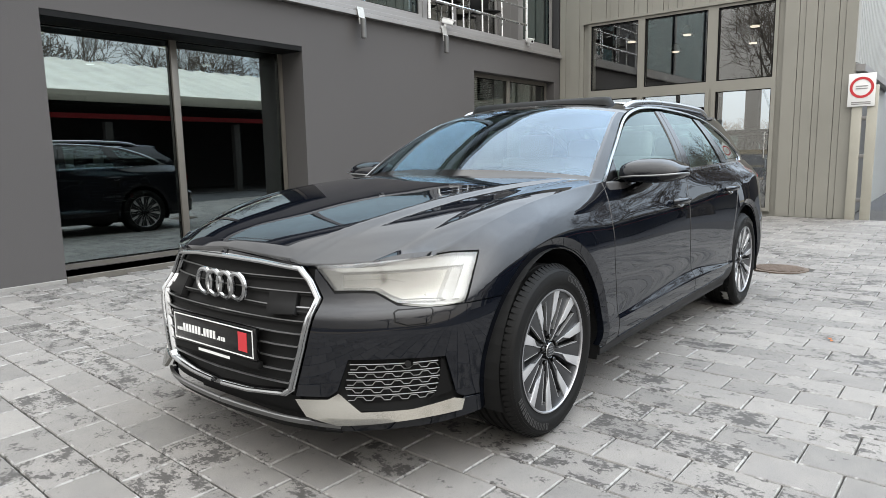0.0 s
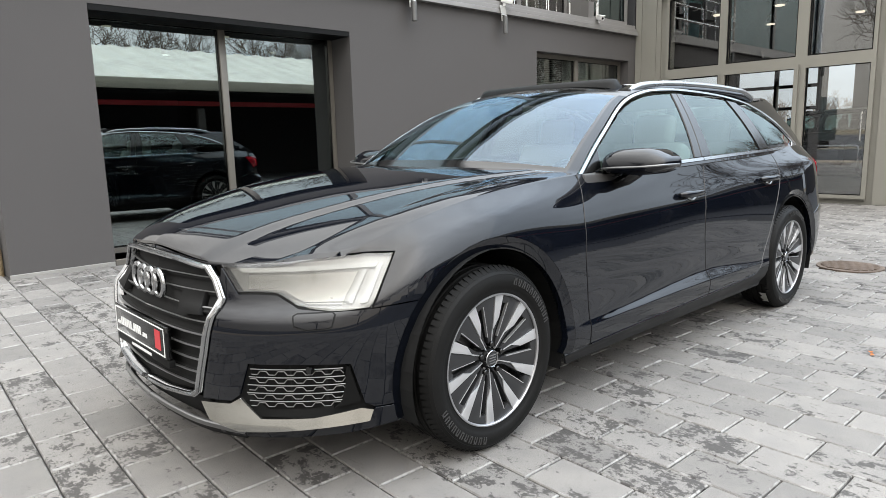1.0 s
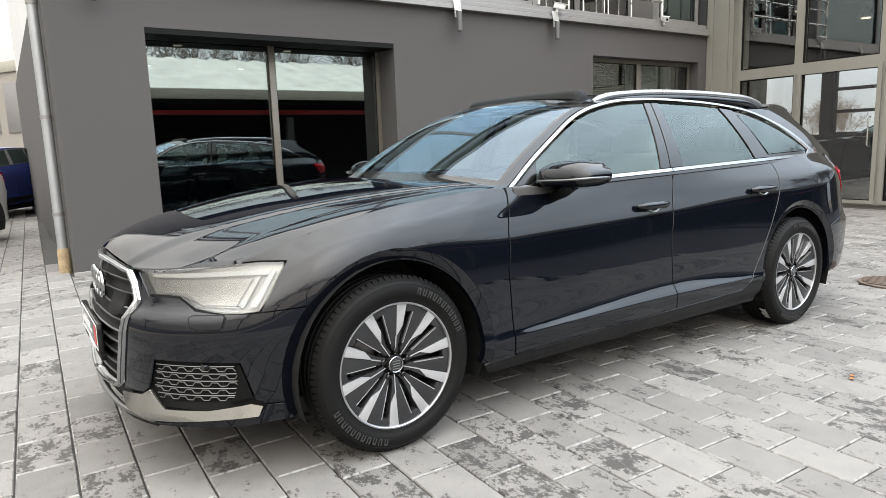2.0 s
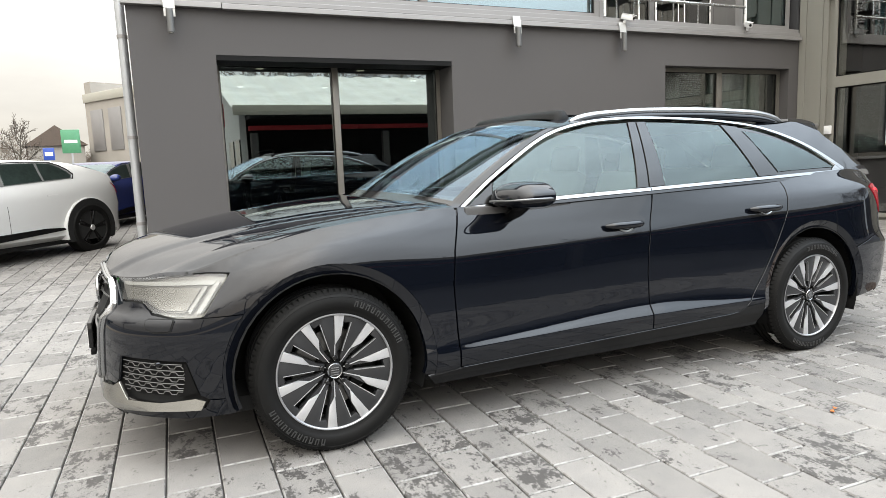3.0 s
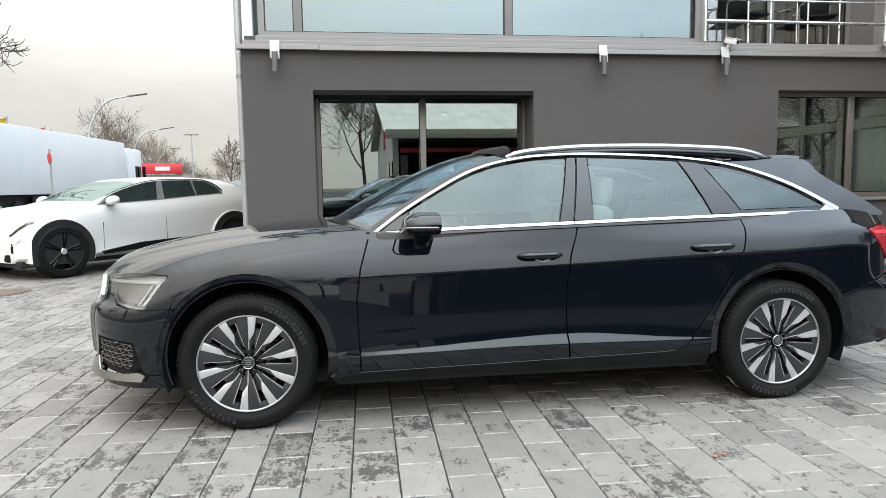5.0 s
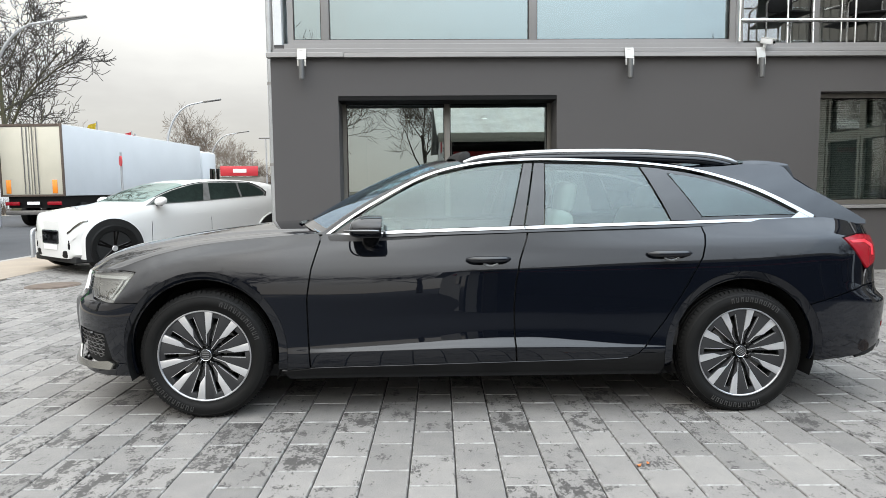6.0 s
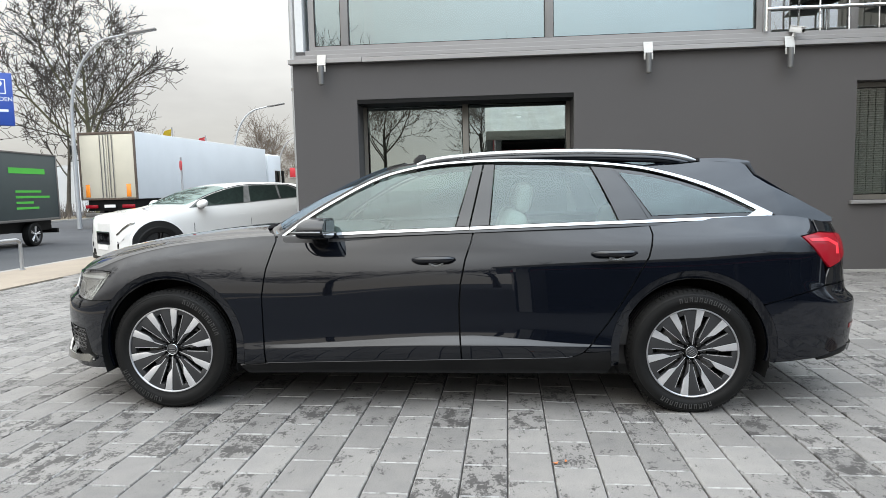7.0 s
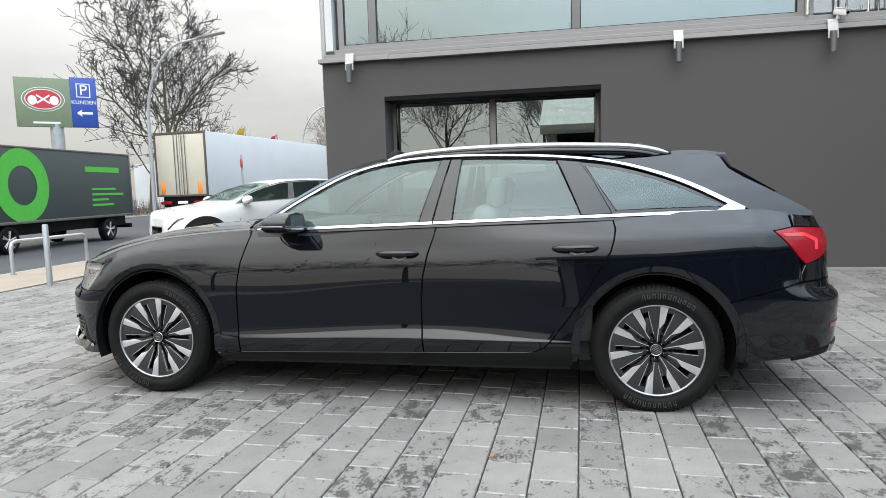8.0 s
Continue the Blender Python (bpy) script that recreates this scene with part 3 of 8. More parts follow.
UP = 6.12
glazing("window_3", -.64, 5.17, 3.064, 5.6, UP, [-.16, 2.51], "frame_grey", "glass_coated", "large coated upper windows reflecting the sky", bar=.075, post=.10)
structure("upper_post", boxes(((5.171, UP - .01, 3.064), (5.27, UP + .16, 5.6)), ((7.78, UP - .01, 3.064), (7.87, UP + .16, 5.6)), bevel=.004), "frame_grey", "grey posts beside the balcony", "trim")
glazing("window_4", 7.871, 9.0, 3.064, 5.6, UP, [], "frame_grey", "glass_coated", "narrow coated upper window", bar=.075)
glazing("window_5", 5.271, 7.779, 3.064, 5.6, 6.55, [6.5], "frame_grey", "glass_wing", "set-back balcony windows", bar=.07, post=.1)
structure("balcony_cheek", boxes(((5.20, UP + .161, 3.064), (5.268, 6.549, 5.6)), ((7.782, UP + .161, 3.064), (7.85, 6.549, 5.6))), "frame_grey", "grey cheeks of the balcony recess", "trim")
structure("upper_wall_west", boxes(((-.80, FACE + .05, 3.064), (-.70, 16.69, 5.9))), "white_wall", "white edge of the upper storey", "wall")
structure("upper_back", boxes(((-.69, 10.4, 3.061), (9.0, 10.5, 5.6))), "room", "rear wall of the upper offices", "wall")
structure("fascia", boxes(((-.80, FACE + .02, 5.605), (9.1, FACE + .5, 6.1)), bevel=.01), "frame_grey", "grey fascia over the upper windows", "trim")
structure("roof", boxes(((-.95, FACE - .2, 6.101), (9.1, 17.1, 6.35)), bevel=.01), "ledge", "flat roof of the building", "roof")
structure("upper_ceiling", boxes(((-.69, FACE + .51, 5.605), (9.0, 16.69, 5.8))), "room", "pale ceiling of the upper offices", "ceiling")
bm = bmesh.new()
box(bm, (-.02, 7.6, 3.062), (5.1, 7.64, 5.5))
tagged(finish("room_screen", bm, "teal_blind"), "teal screen standing in the upper office", "screen")

# balcony railing
rail = thing("balcony_railing", pose(0, FACE - .02, 0), "stainless steel balcony railing with thin bars", "railing")
for z, r in ((3.34, .022), (3.62, .014), (3.82, .014), (4.02, .022)):
    part("rail", tube(bmesh.new(), [(5.16, 0, z), (7.84, 0, z)], r), "stainless", rail)
for x in (5.16, 7.84):
    part("post", tube(bmesh.new(), [(x, 0, 3.07), (x, 0, 4.05)], .024), "stainless", rail)
part("post", tube(bmesh.new(), [(6.5, .012, 3.07), (6.5, .012, 4.0)], .009), "stainless", rail)


def balcony_chair(m):
    root = thing("metal_chair", m, "slim metal chair on the balcony", "chair", "balcony chairs")
    for sx in (-1, 1):
        part("side_frame", tube(bmesh.new(), [(sx * .2, -.2, 0), (sx * .2, -.19, .62), (sx * .2, -.16, .66), (sx * .2, .16, .66), (sx * .2, .19, .62), (sx * .2, .2, 0)], .013), "stainless", root)
    part("seat", boxes(((-.19, -.18, .42), (.19, .18, .45)), bevel=.008), "plastic", root)
    part("backrest", boxes(((-.19, .17, .5), (.19, .19, .85)), bevel=.008), "plastic", root)
    return root


chair = balcony_chair(pose(6.0, 6.32, 3.062, 0, 0, 12))
copy_thing(chair, pose(7.1, 6.34, 3.062, 0, 0, -20))


# wall lamps and cameras
def wall_lamp(m):
    root = thing("wall_lamp", m, "grey cylinder wall lamp hanging from a bent metal bracket", "lamp", "wall lamps")
    bm = bmesh.new()
    for x0, x1, a0, a1 in ((-.056, .056, 0, .62), (-.056, -.034, .62, 1), (.034, .056, .62, 1)):
        prev = None
        for k in range(7):
            a = a0 + (a1 - a0) * k / 6
            y, z = -.078 - .035 * math.sin(a * 1.5), .06 - .22 * a
            row = [bm.verts.new((x0, y, z)), bm.verts.new((x1, y, z))]
            if prev:
                bm.faces.new((prev[0], row[0], row[1], prev[1]))
            prev = row
    bmesh.ops.remove_doubles(bm, verts=bm.verts, dist=1e-5)
    bmesh.ops.solidify(bm, geom=bm.faces[:], thickness=.006)
    part("bracket", bm, "lamp_grey", root, "pale forked bracket")
    part("arm", boxes(((-.03, -.085, .02), (.03, .0, .045)), bevel=.004), "lamp_grey", root)
    bm = tube(bmesh.new(), [(0, -.130, -.325), (0, -.130, -.320), (0, -.130, -.095), (0, -.130, -.088)], [.029, .034, .034, .029], 20)
    part("body", bm, "lamp_dark", root, "dark grey cylinder")
    part("glass", tube(bmesh.new(), [(0, -.130, -.332), (0, -.130, -.326)], .024, 16), "reflector", root)
    return root


lamp = wall_lamp(pose(-.43, FACE, 2.93))
for x in (3.71, 5.41):
    copy_thing(lamp, pose(x, FACE, 2.93))


def wall_camera(m):
    root = thing("security_camera", m, "small white security camera on the ledge", "camera", "security cameras")
    part("body", boxes(((-.035, -.12, .05), (.035, .06, .12)), bevel=.012), "white_mark", root)
    part("hood", boxes(((-.04, -.14, .122), (.04, .06, .13)), bevel=.003), "white_mark", root)
    part("foot", tube(bmesh.new(), [(0, .0, 0), (0, 0, .06)], .02), "white_mark", root)
    part("front_glass", tube(bmesh.new(), [(0, -.118, .085), (0, -.126, .085)], .02, 12), "gloss_black", root)
    return root


cctv = wall_camera(pose(5.47, FACE - .05, 2.986, 18, 0, 25))
copy_thing(cctv, pose(7.85, FACE - .05, 2.99, 15, 0, -30))

# downpipe
pipe = thing("downpipe", pose(-.90, FACE + .28, 0), "zinc downpipe at the building's corner with a stained foot", "pipe")
part("pipe", tube(bmesh.new(), [(0, 0, .28), (0, 0, 3.2), (0, 0, 6.0)], .047, 16), "zinc", pipe)
part("foot", tube(bmesh.new(), [(0, 0, .03), (0, 0, .27), (0, 0, .30)], [.056, .056, .05], 16), "rust", pipe)
for z in (.62, 1.55, 2.6):
    part("clamp", tube(bmesh.new(), [(0, 0, z), (0, 0, z + .035)], .053, 16), "ledge", pipe)

# showroom lamps
for x, y in ((.8, 8.2), (2.3, 8.2), (.8, 10.4), (2.3, 10.4), (3.6, 9.3)):
    lp = thing("ceiling_lamp", pose(x, y, 2.65), "small round white ceiling lamp in the dark showroom", "lamp", "showroom lamps")
    part("rim", tube(bmesh.new(), [(0, 0, 0), (0, 0, -.05)], .07, 20), "plastic", lp)
    part("diffuser", tube(bmesh.new(), [(0, 0, -.051), (0, 0, -.06)], .055, 20), "ceiling_light", lp)

# ---- wing ----
WX = 9.1


def along_y(bm):
    """Turns a wall built along x at y = 0 so that it runs along y at the wing's face, looking to -x."""
    for v in bm.verts:
        x, y, z = v.co
        v.co = (WX + y, x, z)
    bmesh.ops.reverse_faces(bm, faces=bm.faces[:])
    return bm


holes = [(2.20, 5.40, .10, 3.44)]
structure("wing_wall", along_y(wall_mesh(1.14, 5.999, -.25, 5.4, .03, .3, holes)), "cladding", "taupe metal-clad wing wall", "wall")
wing_win = thing("window_6", pose(0, 0, 0), "tall taupe-framed wing glazing with doors below", "window", kind="structure")
rows_z = ((2.235, 3.40), (.16, 2.07))
cols = ((4.45, 5.35), (3.26, 4.33), (2.25, 3.10))
bays = [(a, b, z0, z1) for z0, z1 in rows_z for a, b in cols]
part("window_frame", along_y(wall_mesh(2.20, 5.40, .10, 3.44, -.02, .09, bays)), "cladding", wing_win, smooth=None)
for a, b, z0, z1 in bays:
    g = part("pane", along_y(wall_mesh(a + .004, b - .004, z0 + .004, z1 - .004, .04, .048, [])), "glass_wing", wing_win, smooth=None)
    g.visible_shadow = False
    part("seal", along_y(wall_mesh(a, b, z0, z1, .0, .03, [(a + .018, b - .018, z0 + .018, z1 - .018)])), "plastic", wing_win, smooth=None)
for a, b in cols[1:]:
    part("door_frame", along_y(wall_mesh(a - .06, b + .06, .12, 2.13, -.045, -.021, [(a + .0, b - .0, .17, 2.06)])), "cladding", wing_win, smooth=None)
    part("door_handle", tube(bmesh.new(), [(WX - .05, a + .05, .95), (WX - .11, a + .05, .97), (WX - .11, a + .05, 1.35), (WX - .05, a + .05, 1.37)], .012), "stainless", wing_win)
structure("wing_header", boxes(((WX - .05, 2.1, 3.445), (WX + .02, 5.5, 3.49)), bevel=.004), "cladding", "taupe drip edge over the wing glazing", "trim")
# wing interior in the same painted-in shade
structure("wing_floor", boxes(((9.41, 1.45, -.25), (16, 16.69, .05))), "room_shade", "floor inside the wing, coloured dark for the shade", "floor")
structure("wing_ceiling", boxes(((9.41, 1.45, 5.1), (16, 16.69, 5.39))), "room_shade", "ceiling inside the wing, coloured dark for the shade", "ceiling")
structure("wing_wall_south", boxes(((9.401, 1.16, -.25), (24, 1.44, 5.4))), "corrugated", "corrugated south wall of the wing", "wall")
def along_east(bm):
    for v in bm.verts:
        v.co = (16.01 + v.co.y, v.co.x, v.co.z)
    bmesh.ops.reverse_faces(bm, faces=bm.faces[:])
    return bm


EAST_BAYS = ((2.0, 4.02, 0), (4.34, 4.98, 0), (5.08, 7.14, 2), (7.42, 9.0, 0))
structure("wing_wall_east", along_east(wall_mesh(1.45, 9.49, -.25, 5.4, 0, .29, [(a, b, 1.12, 2.78) for a, b, n in EAST_BAYS])), "room_shade", "closing wall of the wing with high openings", "wall")
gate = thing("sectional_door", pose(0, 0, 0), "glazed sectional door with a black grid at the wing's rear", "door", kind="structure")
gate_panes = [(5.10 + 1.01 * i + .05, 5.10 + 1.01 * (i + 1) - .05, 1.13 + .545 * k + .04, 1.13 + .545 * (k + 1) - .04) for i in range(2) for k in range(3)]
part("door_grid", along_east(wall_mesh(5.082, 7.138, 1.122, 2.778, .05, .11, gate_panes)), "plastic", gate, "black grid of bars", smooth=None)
structure("wing_wall_north", boxes(((9.06, 9.5, -.2), (16.3, 9.8, 5.09))), "room_shade", "closing wall inside the wing", "wall")
structure("wing_wall_west", boxes(((9.06, 6.01, -.2), (9.40, 9.49, 5.09))), "room_shade", "wall between the wing and the offices", "wall")
structure("wing_roof", boxes(((9.0, 1.0, 5.401), (24, 17.0, 5.65)), bevel=.01), "ledge", "flat roof of the wing", "roof")

# standing-seam cladding boards on the wing
clad = thing("wing_cladding", pose(0, 0, 0), "taupe vertical metal boards with narrow joints", "cladding", kind="structure")
y = 1.145
k = 0
while y < 5.98:
    w = (.155, .085, .20, .085)[k % 4]
    y2 = min(y + w, 5.99)
    lift = .012 if k % 2 == 0 else .0
    spans = [(.04, 5.39)] if y2 < 2.19 or y > 5.41 else [(3.495, 5.39)]
    for z0, z1 in spans:
        bm = bmesh.new()
        box(bm, (WX - .012 - lift, y + .003, z0), (WX + .029, y2 - .003, z1))
        part("board", bm, "cladding", clad, smooth=None)
    y = y2
    k += 1
clad2 = thing("wing_corrugation", pose(0, 0, 0), "pale corrugated metal sheet on the wing's side", "cladding", kind="structure")
for k in range(60):
    x = 9.11 + .2 * k
    bm = bmesh.new()
    prism(bm, [(x, 1.159), (x + .03, 1.12), (x + .11, 1.12), (x + .14, 1.159)], 2.35, 5.39)
    for v in bm.verts:
        v.co = (v.co.x, v.co.z, v.co.y)
    bmesh.ops.recalc_face_normals(bm, faces=bm.faces[:])
    part("rib", bm, "corrugated", clad2, smooth=None)
structure("canopy_edge", boxes(((9.15, 1.02, 2.22), (14, 1.155, 2.32))), "frame_grey", "grey edge above the side gate", "trim")
structure("side_gate", boxes(((9.55, 1.10, .06), (11.4, 1.155, 2.2)), bevel=.01), "steel", "grey steel gate on the wing's side", "gate")

sign = thing("round_sign", pose(9.03, 1.03, 0), "white board with a red prohibition ring on cream posts", "sign")
for y0 in (-.02, -.21):
    part("post", boxes(((-.02, y0, .03), (.05, y0 + .13, 2.0)), bevel=.006), "cream", sign)
for z in (.3, .95, 1.5):
    part("clamp", boxes(((-.01, -.09, z), (.04, -.01, z + .06)), bevel=.004), "steel", sign)
part("board", boxes(((-.045, -.17, 1.70), (-.025, .17, 2.17)), bevel=.004), "white_mark", sign)
bm = bmesh.new()
lathe(bm, [(.115, -.004), (.115, .0), (.15, .0), (.15, -.004)], 40, True)
bmesh.ops.transform(bm, matrix=Matrix.Translation((-.046, 0, 1.97)) @ pose(0, 0, 0, 0, 0, -90), verts=bm.verts)
part("red_ring", bm, "red_mark", sign)
for z in (1.99, 1.955, 1.76, 1.735):
    w = .075 if z > 1.9 else .12
    part("text_bar", boxes(((-.049, -w, z - .006), (-.0455, w, z + .006))), "frame_grey", sign, smooth=None)

cab = thing("meter_box", pose(9.085, 5.72, 1.16), "pale grey meter box on the wing wall", "box")
part("body", boxes(((-.14, -.12, 0), (0, .2, .36)), bevel=.012), "ledge", cab)
part("lid", boxes(((-.155, -.13, .30), (-.0, .21, .375)), bevel=.012), "ledge", cab)
part("label", boxes(((-.1435, -.02, .24), (-.1405, .06, .26))), "white_mark", cab, smooth=None)
cab2 = thing("junction_box", pose(9.085, 5.42, 1.36), "small white junction box on the wing wall", "box")
part("body", boxes(((-.06, -.05, 0), (0, .05, .13)), bevel=.01), "white_mark", cab2)

# drain
drain = thing("drain_cover", pose(4.42, 1.10, ground_z(4.42, 1.10) + .003), "rusty round iron drain cover in the paving", "drain")
part("ring", tube(bmesh.new(), [(0, 0, -.02), (0, 0, .004)], .25, 40), "iron", drain)
for k in range(-4, 5):
    h = math.sqrt(.215**2 - (k * .044) ** 2)
    part("bar", boxes(((k * .044 - .013, -h, .004), (k * .044 + .013, h, .012)), bevel=.003), "iron", drain)
cover = thing("manhole_cover", pose(-3.85, 6.25, ground_z(-3.85, 6.25) + .002), "rusty iron manhole cover near the footway", "drain")
part("plate", tube(bmesh.new(), [(0, 0, -.02), (0, 0, .004)], .33, 40), "iron", cover)
part("ring", tube(bmesh.new(), [(0, 0, .004), (0, 0, .01)], .28, 40), "iron", cover)

for x, y in ((10.6, 5.2), (10.6, 4.1), (10.6, 2.9), (12.6, 5.0), (12.6, 3.4)):
    lp = thing("pendant_lamp", pose(x, y, 3.3), "white hall lamp hanging in the wing", "lamp", "wing lamps")
    part("shade", tube(bmesh.new(), [(0, 0, .16), (0, 0, .0)], [.04, .11], 20), "ledge", lp)
    part("diffuser", tube(bmesh.new(), [(0, 0, -.001), (0, 0, -.02)], .075, 20), "ceiling_light", lp)
    part("rod", tube(bmesh.new(), [(0, 0, .16), (0, 0, 1.8)], .008, 6), "plastic", lp)

# added out of view: gives the car's flank something dark to reflect
structure("yard_wall_east", boxes(((29.5, -5.9, -.2), (29.8, 1.0, 3.1))), "reveal", "unseen dark wall added for the car's reflections", "wall")

# ---- hall across the yard ----
hall = thing("workshop_hall", pose(1.85, -6.0, 0), "white workshop hall with a corrugated roof across the yard", "building", kind="structure")
part("wall", boxes(((.1, -12.2, -.3), (.3, -1.3, 2.9)), ((.31, -12.2, -.3), (26, -11.9, 2.9)), ((26.01, -12.2, -.3), (26.2, -.4, 2.9))), "white_wall", hall, smooth=None)
bm = bmesh.new()
for v in [((.1, -12.2, 2.9), (.1, -.4, 2.9), (.1, -6.2, 4.55)), ((.3, -.4, 2.9), (.3, -12.2, 2.9), (.3, -6.2, 4.55))]:
    bm.faces.new([bm.verts.new(p) for p in v])
part("gable", bm, "white_wall", hall, smooth=None)
for side in (0, 1):
    bm = bmesh.new()
    prev = None
    for k in range(0, 27 * 5 + 1):
        x = -.25 + k / 5
        dz = (0, .05, .05, .0)[k % 4]
        y0, z0, y1, z1 = (0, 2.99, -6.2, 4.72) if side == 0 else (-12.6, 2.99, -6.2, 4.72)
        row = [bm.verts.new((x, y0, z0 + dz)), bm.verts.new((x, y1, z1 + dz))]
        if prev:
            bm.faces.new((prev[0], row[0], row[1], prev[1]))
        prev = row
    bmesh.ops.recalc_face_normals(bm, faces=bm.faces[:])
    bmesh.ops.solidify(bm, geom=bm.faces[:], thickness=.02)
    part("roof", bm, "roof_sheet", hall, smooth=None)
part("fascia", boxes(((-.22, -.03, 2.76), (26.4, .04, 3.055)), bevel=.006), "cream", hall)
part("band", boxes(((.32, -.9, 2.35), (26, -.75, 2.49))), "red_mark", hall, "red band above the open bays", smooth=None)
for k in range(7):
    x = .31 + 4.28 * k
    part("post", boxes(((x, -.62, -.2), (x + .22, -.42, 2.24)), bevel=.01), "reveal", hall)
# bay interior in the same painted-in shade
part("floor", boxes(((.31, -11.89, -.2), (26, -.45, .01))), "room_shade", hall, smooth=None)
part("inner_wall", boxes(((.32, -5.0, .011), (26, -4.8, 2.7))), "room_shade", hall, "rear of the open bays, coloured dark for their shade", smooth=None)
part("bay_ceiling", boxes(((.32, -4.79, 2.701), (26, -.43, 2.85))), "room_shade", hall, smooth=None)
part("gable_window", boxes(((.06, -4.2, .9), (.098, -3.0, 2.1))), "gloss_black", hall, smooth=None)
part("gable_window", boxes(((.06, -2.4, .02), (.098, -1.3, 2.1))), "gloss_black", hall, smooth=None)
part("gable_sign", boxes(((.06, -6.6, 2.75), (.098, -5.4, 3.6)), bevel=.01), "red_mark", hall, "red sign on the gable")
# ---- car: shape of the body shell ----
# Car axes: x runs back from the front axle, y is negative on the driver's side, z is up from the ground.
PLAN_X = (-.925, -.915, -.885, -.815, -.70, -.55, -.35, -.10, .30, .80, 1.5, 2.3, 2.9, 3.2, 3.5, 3.72, 3.86, 3.95, 3.99, 4.0)
PLAN_Y = (0, -.20, -.40, -.56, -.70, -.81, -.885, -.925, -.935, -.925, -.925, -.93, -.935, -.93, -.895, -.82, -.70, -.50, -.25, 0)


def slopes(xs, ys):
    """Slopes of a monotone cubic through the points (xs, ys)."""
    h, d = np.diff(xs), np.diff(ys)
    d = d / h
    m = np.zeros(len(xs))
    m[0], m[-1] = d[0], d[-1]
    for i in range(1, len(xs) - 1):
        if d[i - 1] * d[i] > 0:
            a, b = 2 * h[i] + h[i - 1], h[i] + 2 * h[i - 1]
            m[i] = (a + b) / (a / d[i - 1] + b / d[i])
    return m


class Curve:
    """A cubic through (xs, ys): monotone, or round where loose is set."""

    def __init__(self, xs, ys, loose=False):
        self.x, self.y = np.asarray(xs, float), np.asarray(ys, float)
        self.m = np.gradient(self.y, self.x) if loose else slopes(self.x, self.y)

    def __call__(self, q):
        q = min(max(q, self.x[0]), self.x[-1])
        i = min(max(int(np.searchsorted(self.x, q)) - 1, 0), len(self.x) - 2)
        h = self.x[i + 1] - self.x[i]
        t = (q - self.x[i]) / h
        return float((2 * t**3 - 3 * t**2 + 1) * self.y[i] + (t**3 - 2 * t**2 + t) * h * self.m[i]
                     + (3 * t**2 - 2 * t**3) * self.y[i + 1] + (t**3 - t**2) * h * self.m[i + 1])


PLAN_S = np.concatenate([[0], np.cumsum(np.hypot(np.diff(PLAN_X), np.diff(PLAN_Y)))])
plan_x, plan_y = Curve(PLAN_S, PLAN_X, True), Curve(PLAN_S, PLAN_Y, True)
FINE_S = np.linspace(0, PLAN_S[-1], 900)
FINE_X = np.array([plan_x(q) for q in FINE_S])
FINE_Y = np.array([plan_y(q) for q in FINE_S])


def s_of_x(x):
    """Length along the plan outline at which it reaches x."""
    return float(np.interp(x, np.maximum.accumulate(FINE_X), FINE_S))


def s_of_y(y):
    """The same for a y on the front."""
    n = 280
    return float(np.interp(-abs(y), FINE_Y[:n][::-1], FINE_S[:n][::-1])) if abs(y) > 1e-6 else 0.0


# Stations along the outline, and eight lines from the underside (first) to the belt (last): heights and insets.
STATION = [0.0, s_of_y(.45), s_of_x(-.62), s_of_x(-.3), s_of_x(0), s_of_x(.6), s_of_x(1.7), s_of_x(2.4), s_of_x(2.92), s_of_x(3.45), s_of_x(3.85), PLAN_S[-1]]
LEVEL_Z = [
    (.17, .17, .18, .20, .22, .22, .235, .238, .24, .25, .27, .28),
    (.24, .24, .25, .27, .29, .29, .31, .304, .30, .30, .31, .31),
    (.30, .30, .31, .33, .34, .358, .382, .376, .36, .36, .36, .36),
    (.36, .36, .38, .40, .42, .382, .434, .392, .40, .45, .45, .45),
    (.53, .52, .53, .52, .55, .56, .58, .58, .58, .61, .595, .595),
    (.60, .583, .590, .68, .72, .715, .770, .768, .765, .745, .655, .655),
    (.72, .628, .640, .79, .86, .90, .90, .913, .93, .95, .90, .92),
    (.775, .748, .772, .868, .93, .985, 1.022, 1.047, 1.065, 1.08, 1.03, 1.05)]
LEVEL_D = [
    (.03, .03, .03, .04, .06, .05, .05, .056, .06, .05, .06, .06),
    (.008, .012, .022, .024, .022, .008, .004, .011, .018, .026, .030, .030),
    (.004, .008, .015, .016, .010, .002, -.005, .0015, .005, .014, .018, .018),
    (0, .004, .010, .010, .006, .0105, .0215, .0080, .008, .006, .008, .008),
    (0, 0, .001, .004, .009, .0225, .0315, .0215, .013, .010, 0, 0),
    (.03, .008, .009, .014, .020, .034, .0443, .0353, .028, .026, .045, .05),
    (.045, .046, .046, .052, .058, .086, .076, .0662, .062, .062, .07, .10),
    (.07, .075, .09, .12, .13, .130, .108, .1263, .148, .168, .13, .20)]
level_z = [Curve(STATION, row) for row in LEVEL_Z]
level_d = [Curve(STATION, row) for row in LEVEL_D]
AXLES, HUB_Z, ARCH, ARCH_IN = (0.0, 2.926), .338, .445, .400


@functools.lru_cache(maxsize=None)
def station(s):
    """Plan point, outward slope and height curve at a length along the outline."""
    x, y = plan_x(s), plan_y(s)
    e = 1e-3
    tx, ty = plan_x(s + e) - plan_x(s - e), plan_y(s + e) - plan_y(s - e)
    n = math.hypot(tx, ty) or 1
    zs, ds = [f(s) for f in level_z], [f(s) for f in level_d]
    return x, y, tx / n, ty / n, zs, ds, Curve(zs, ds)


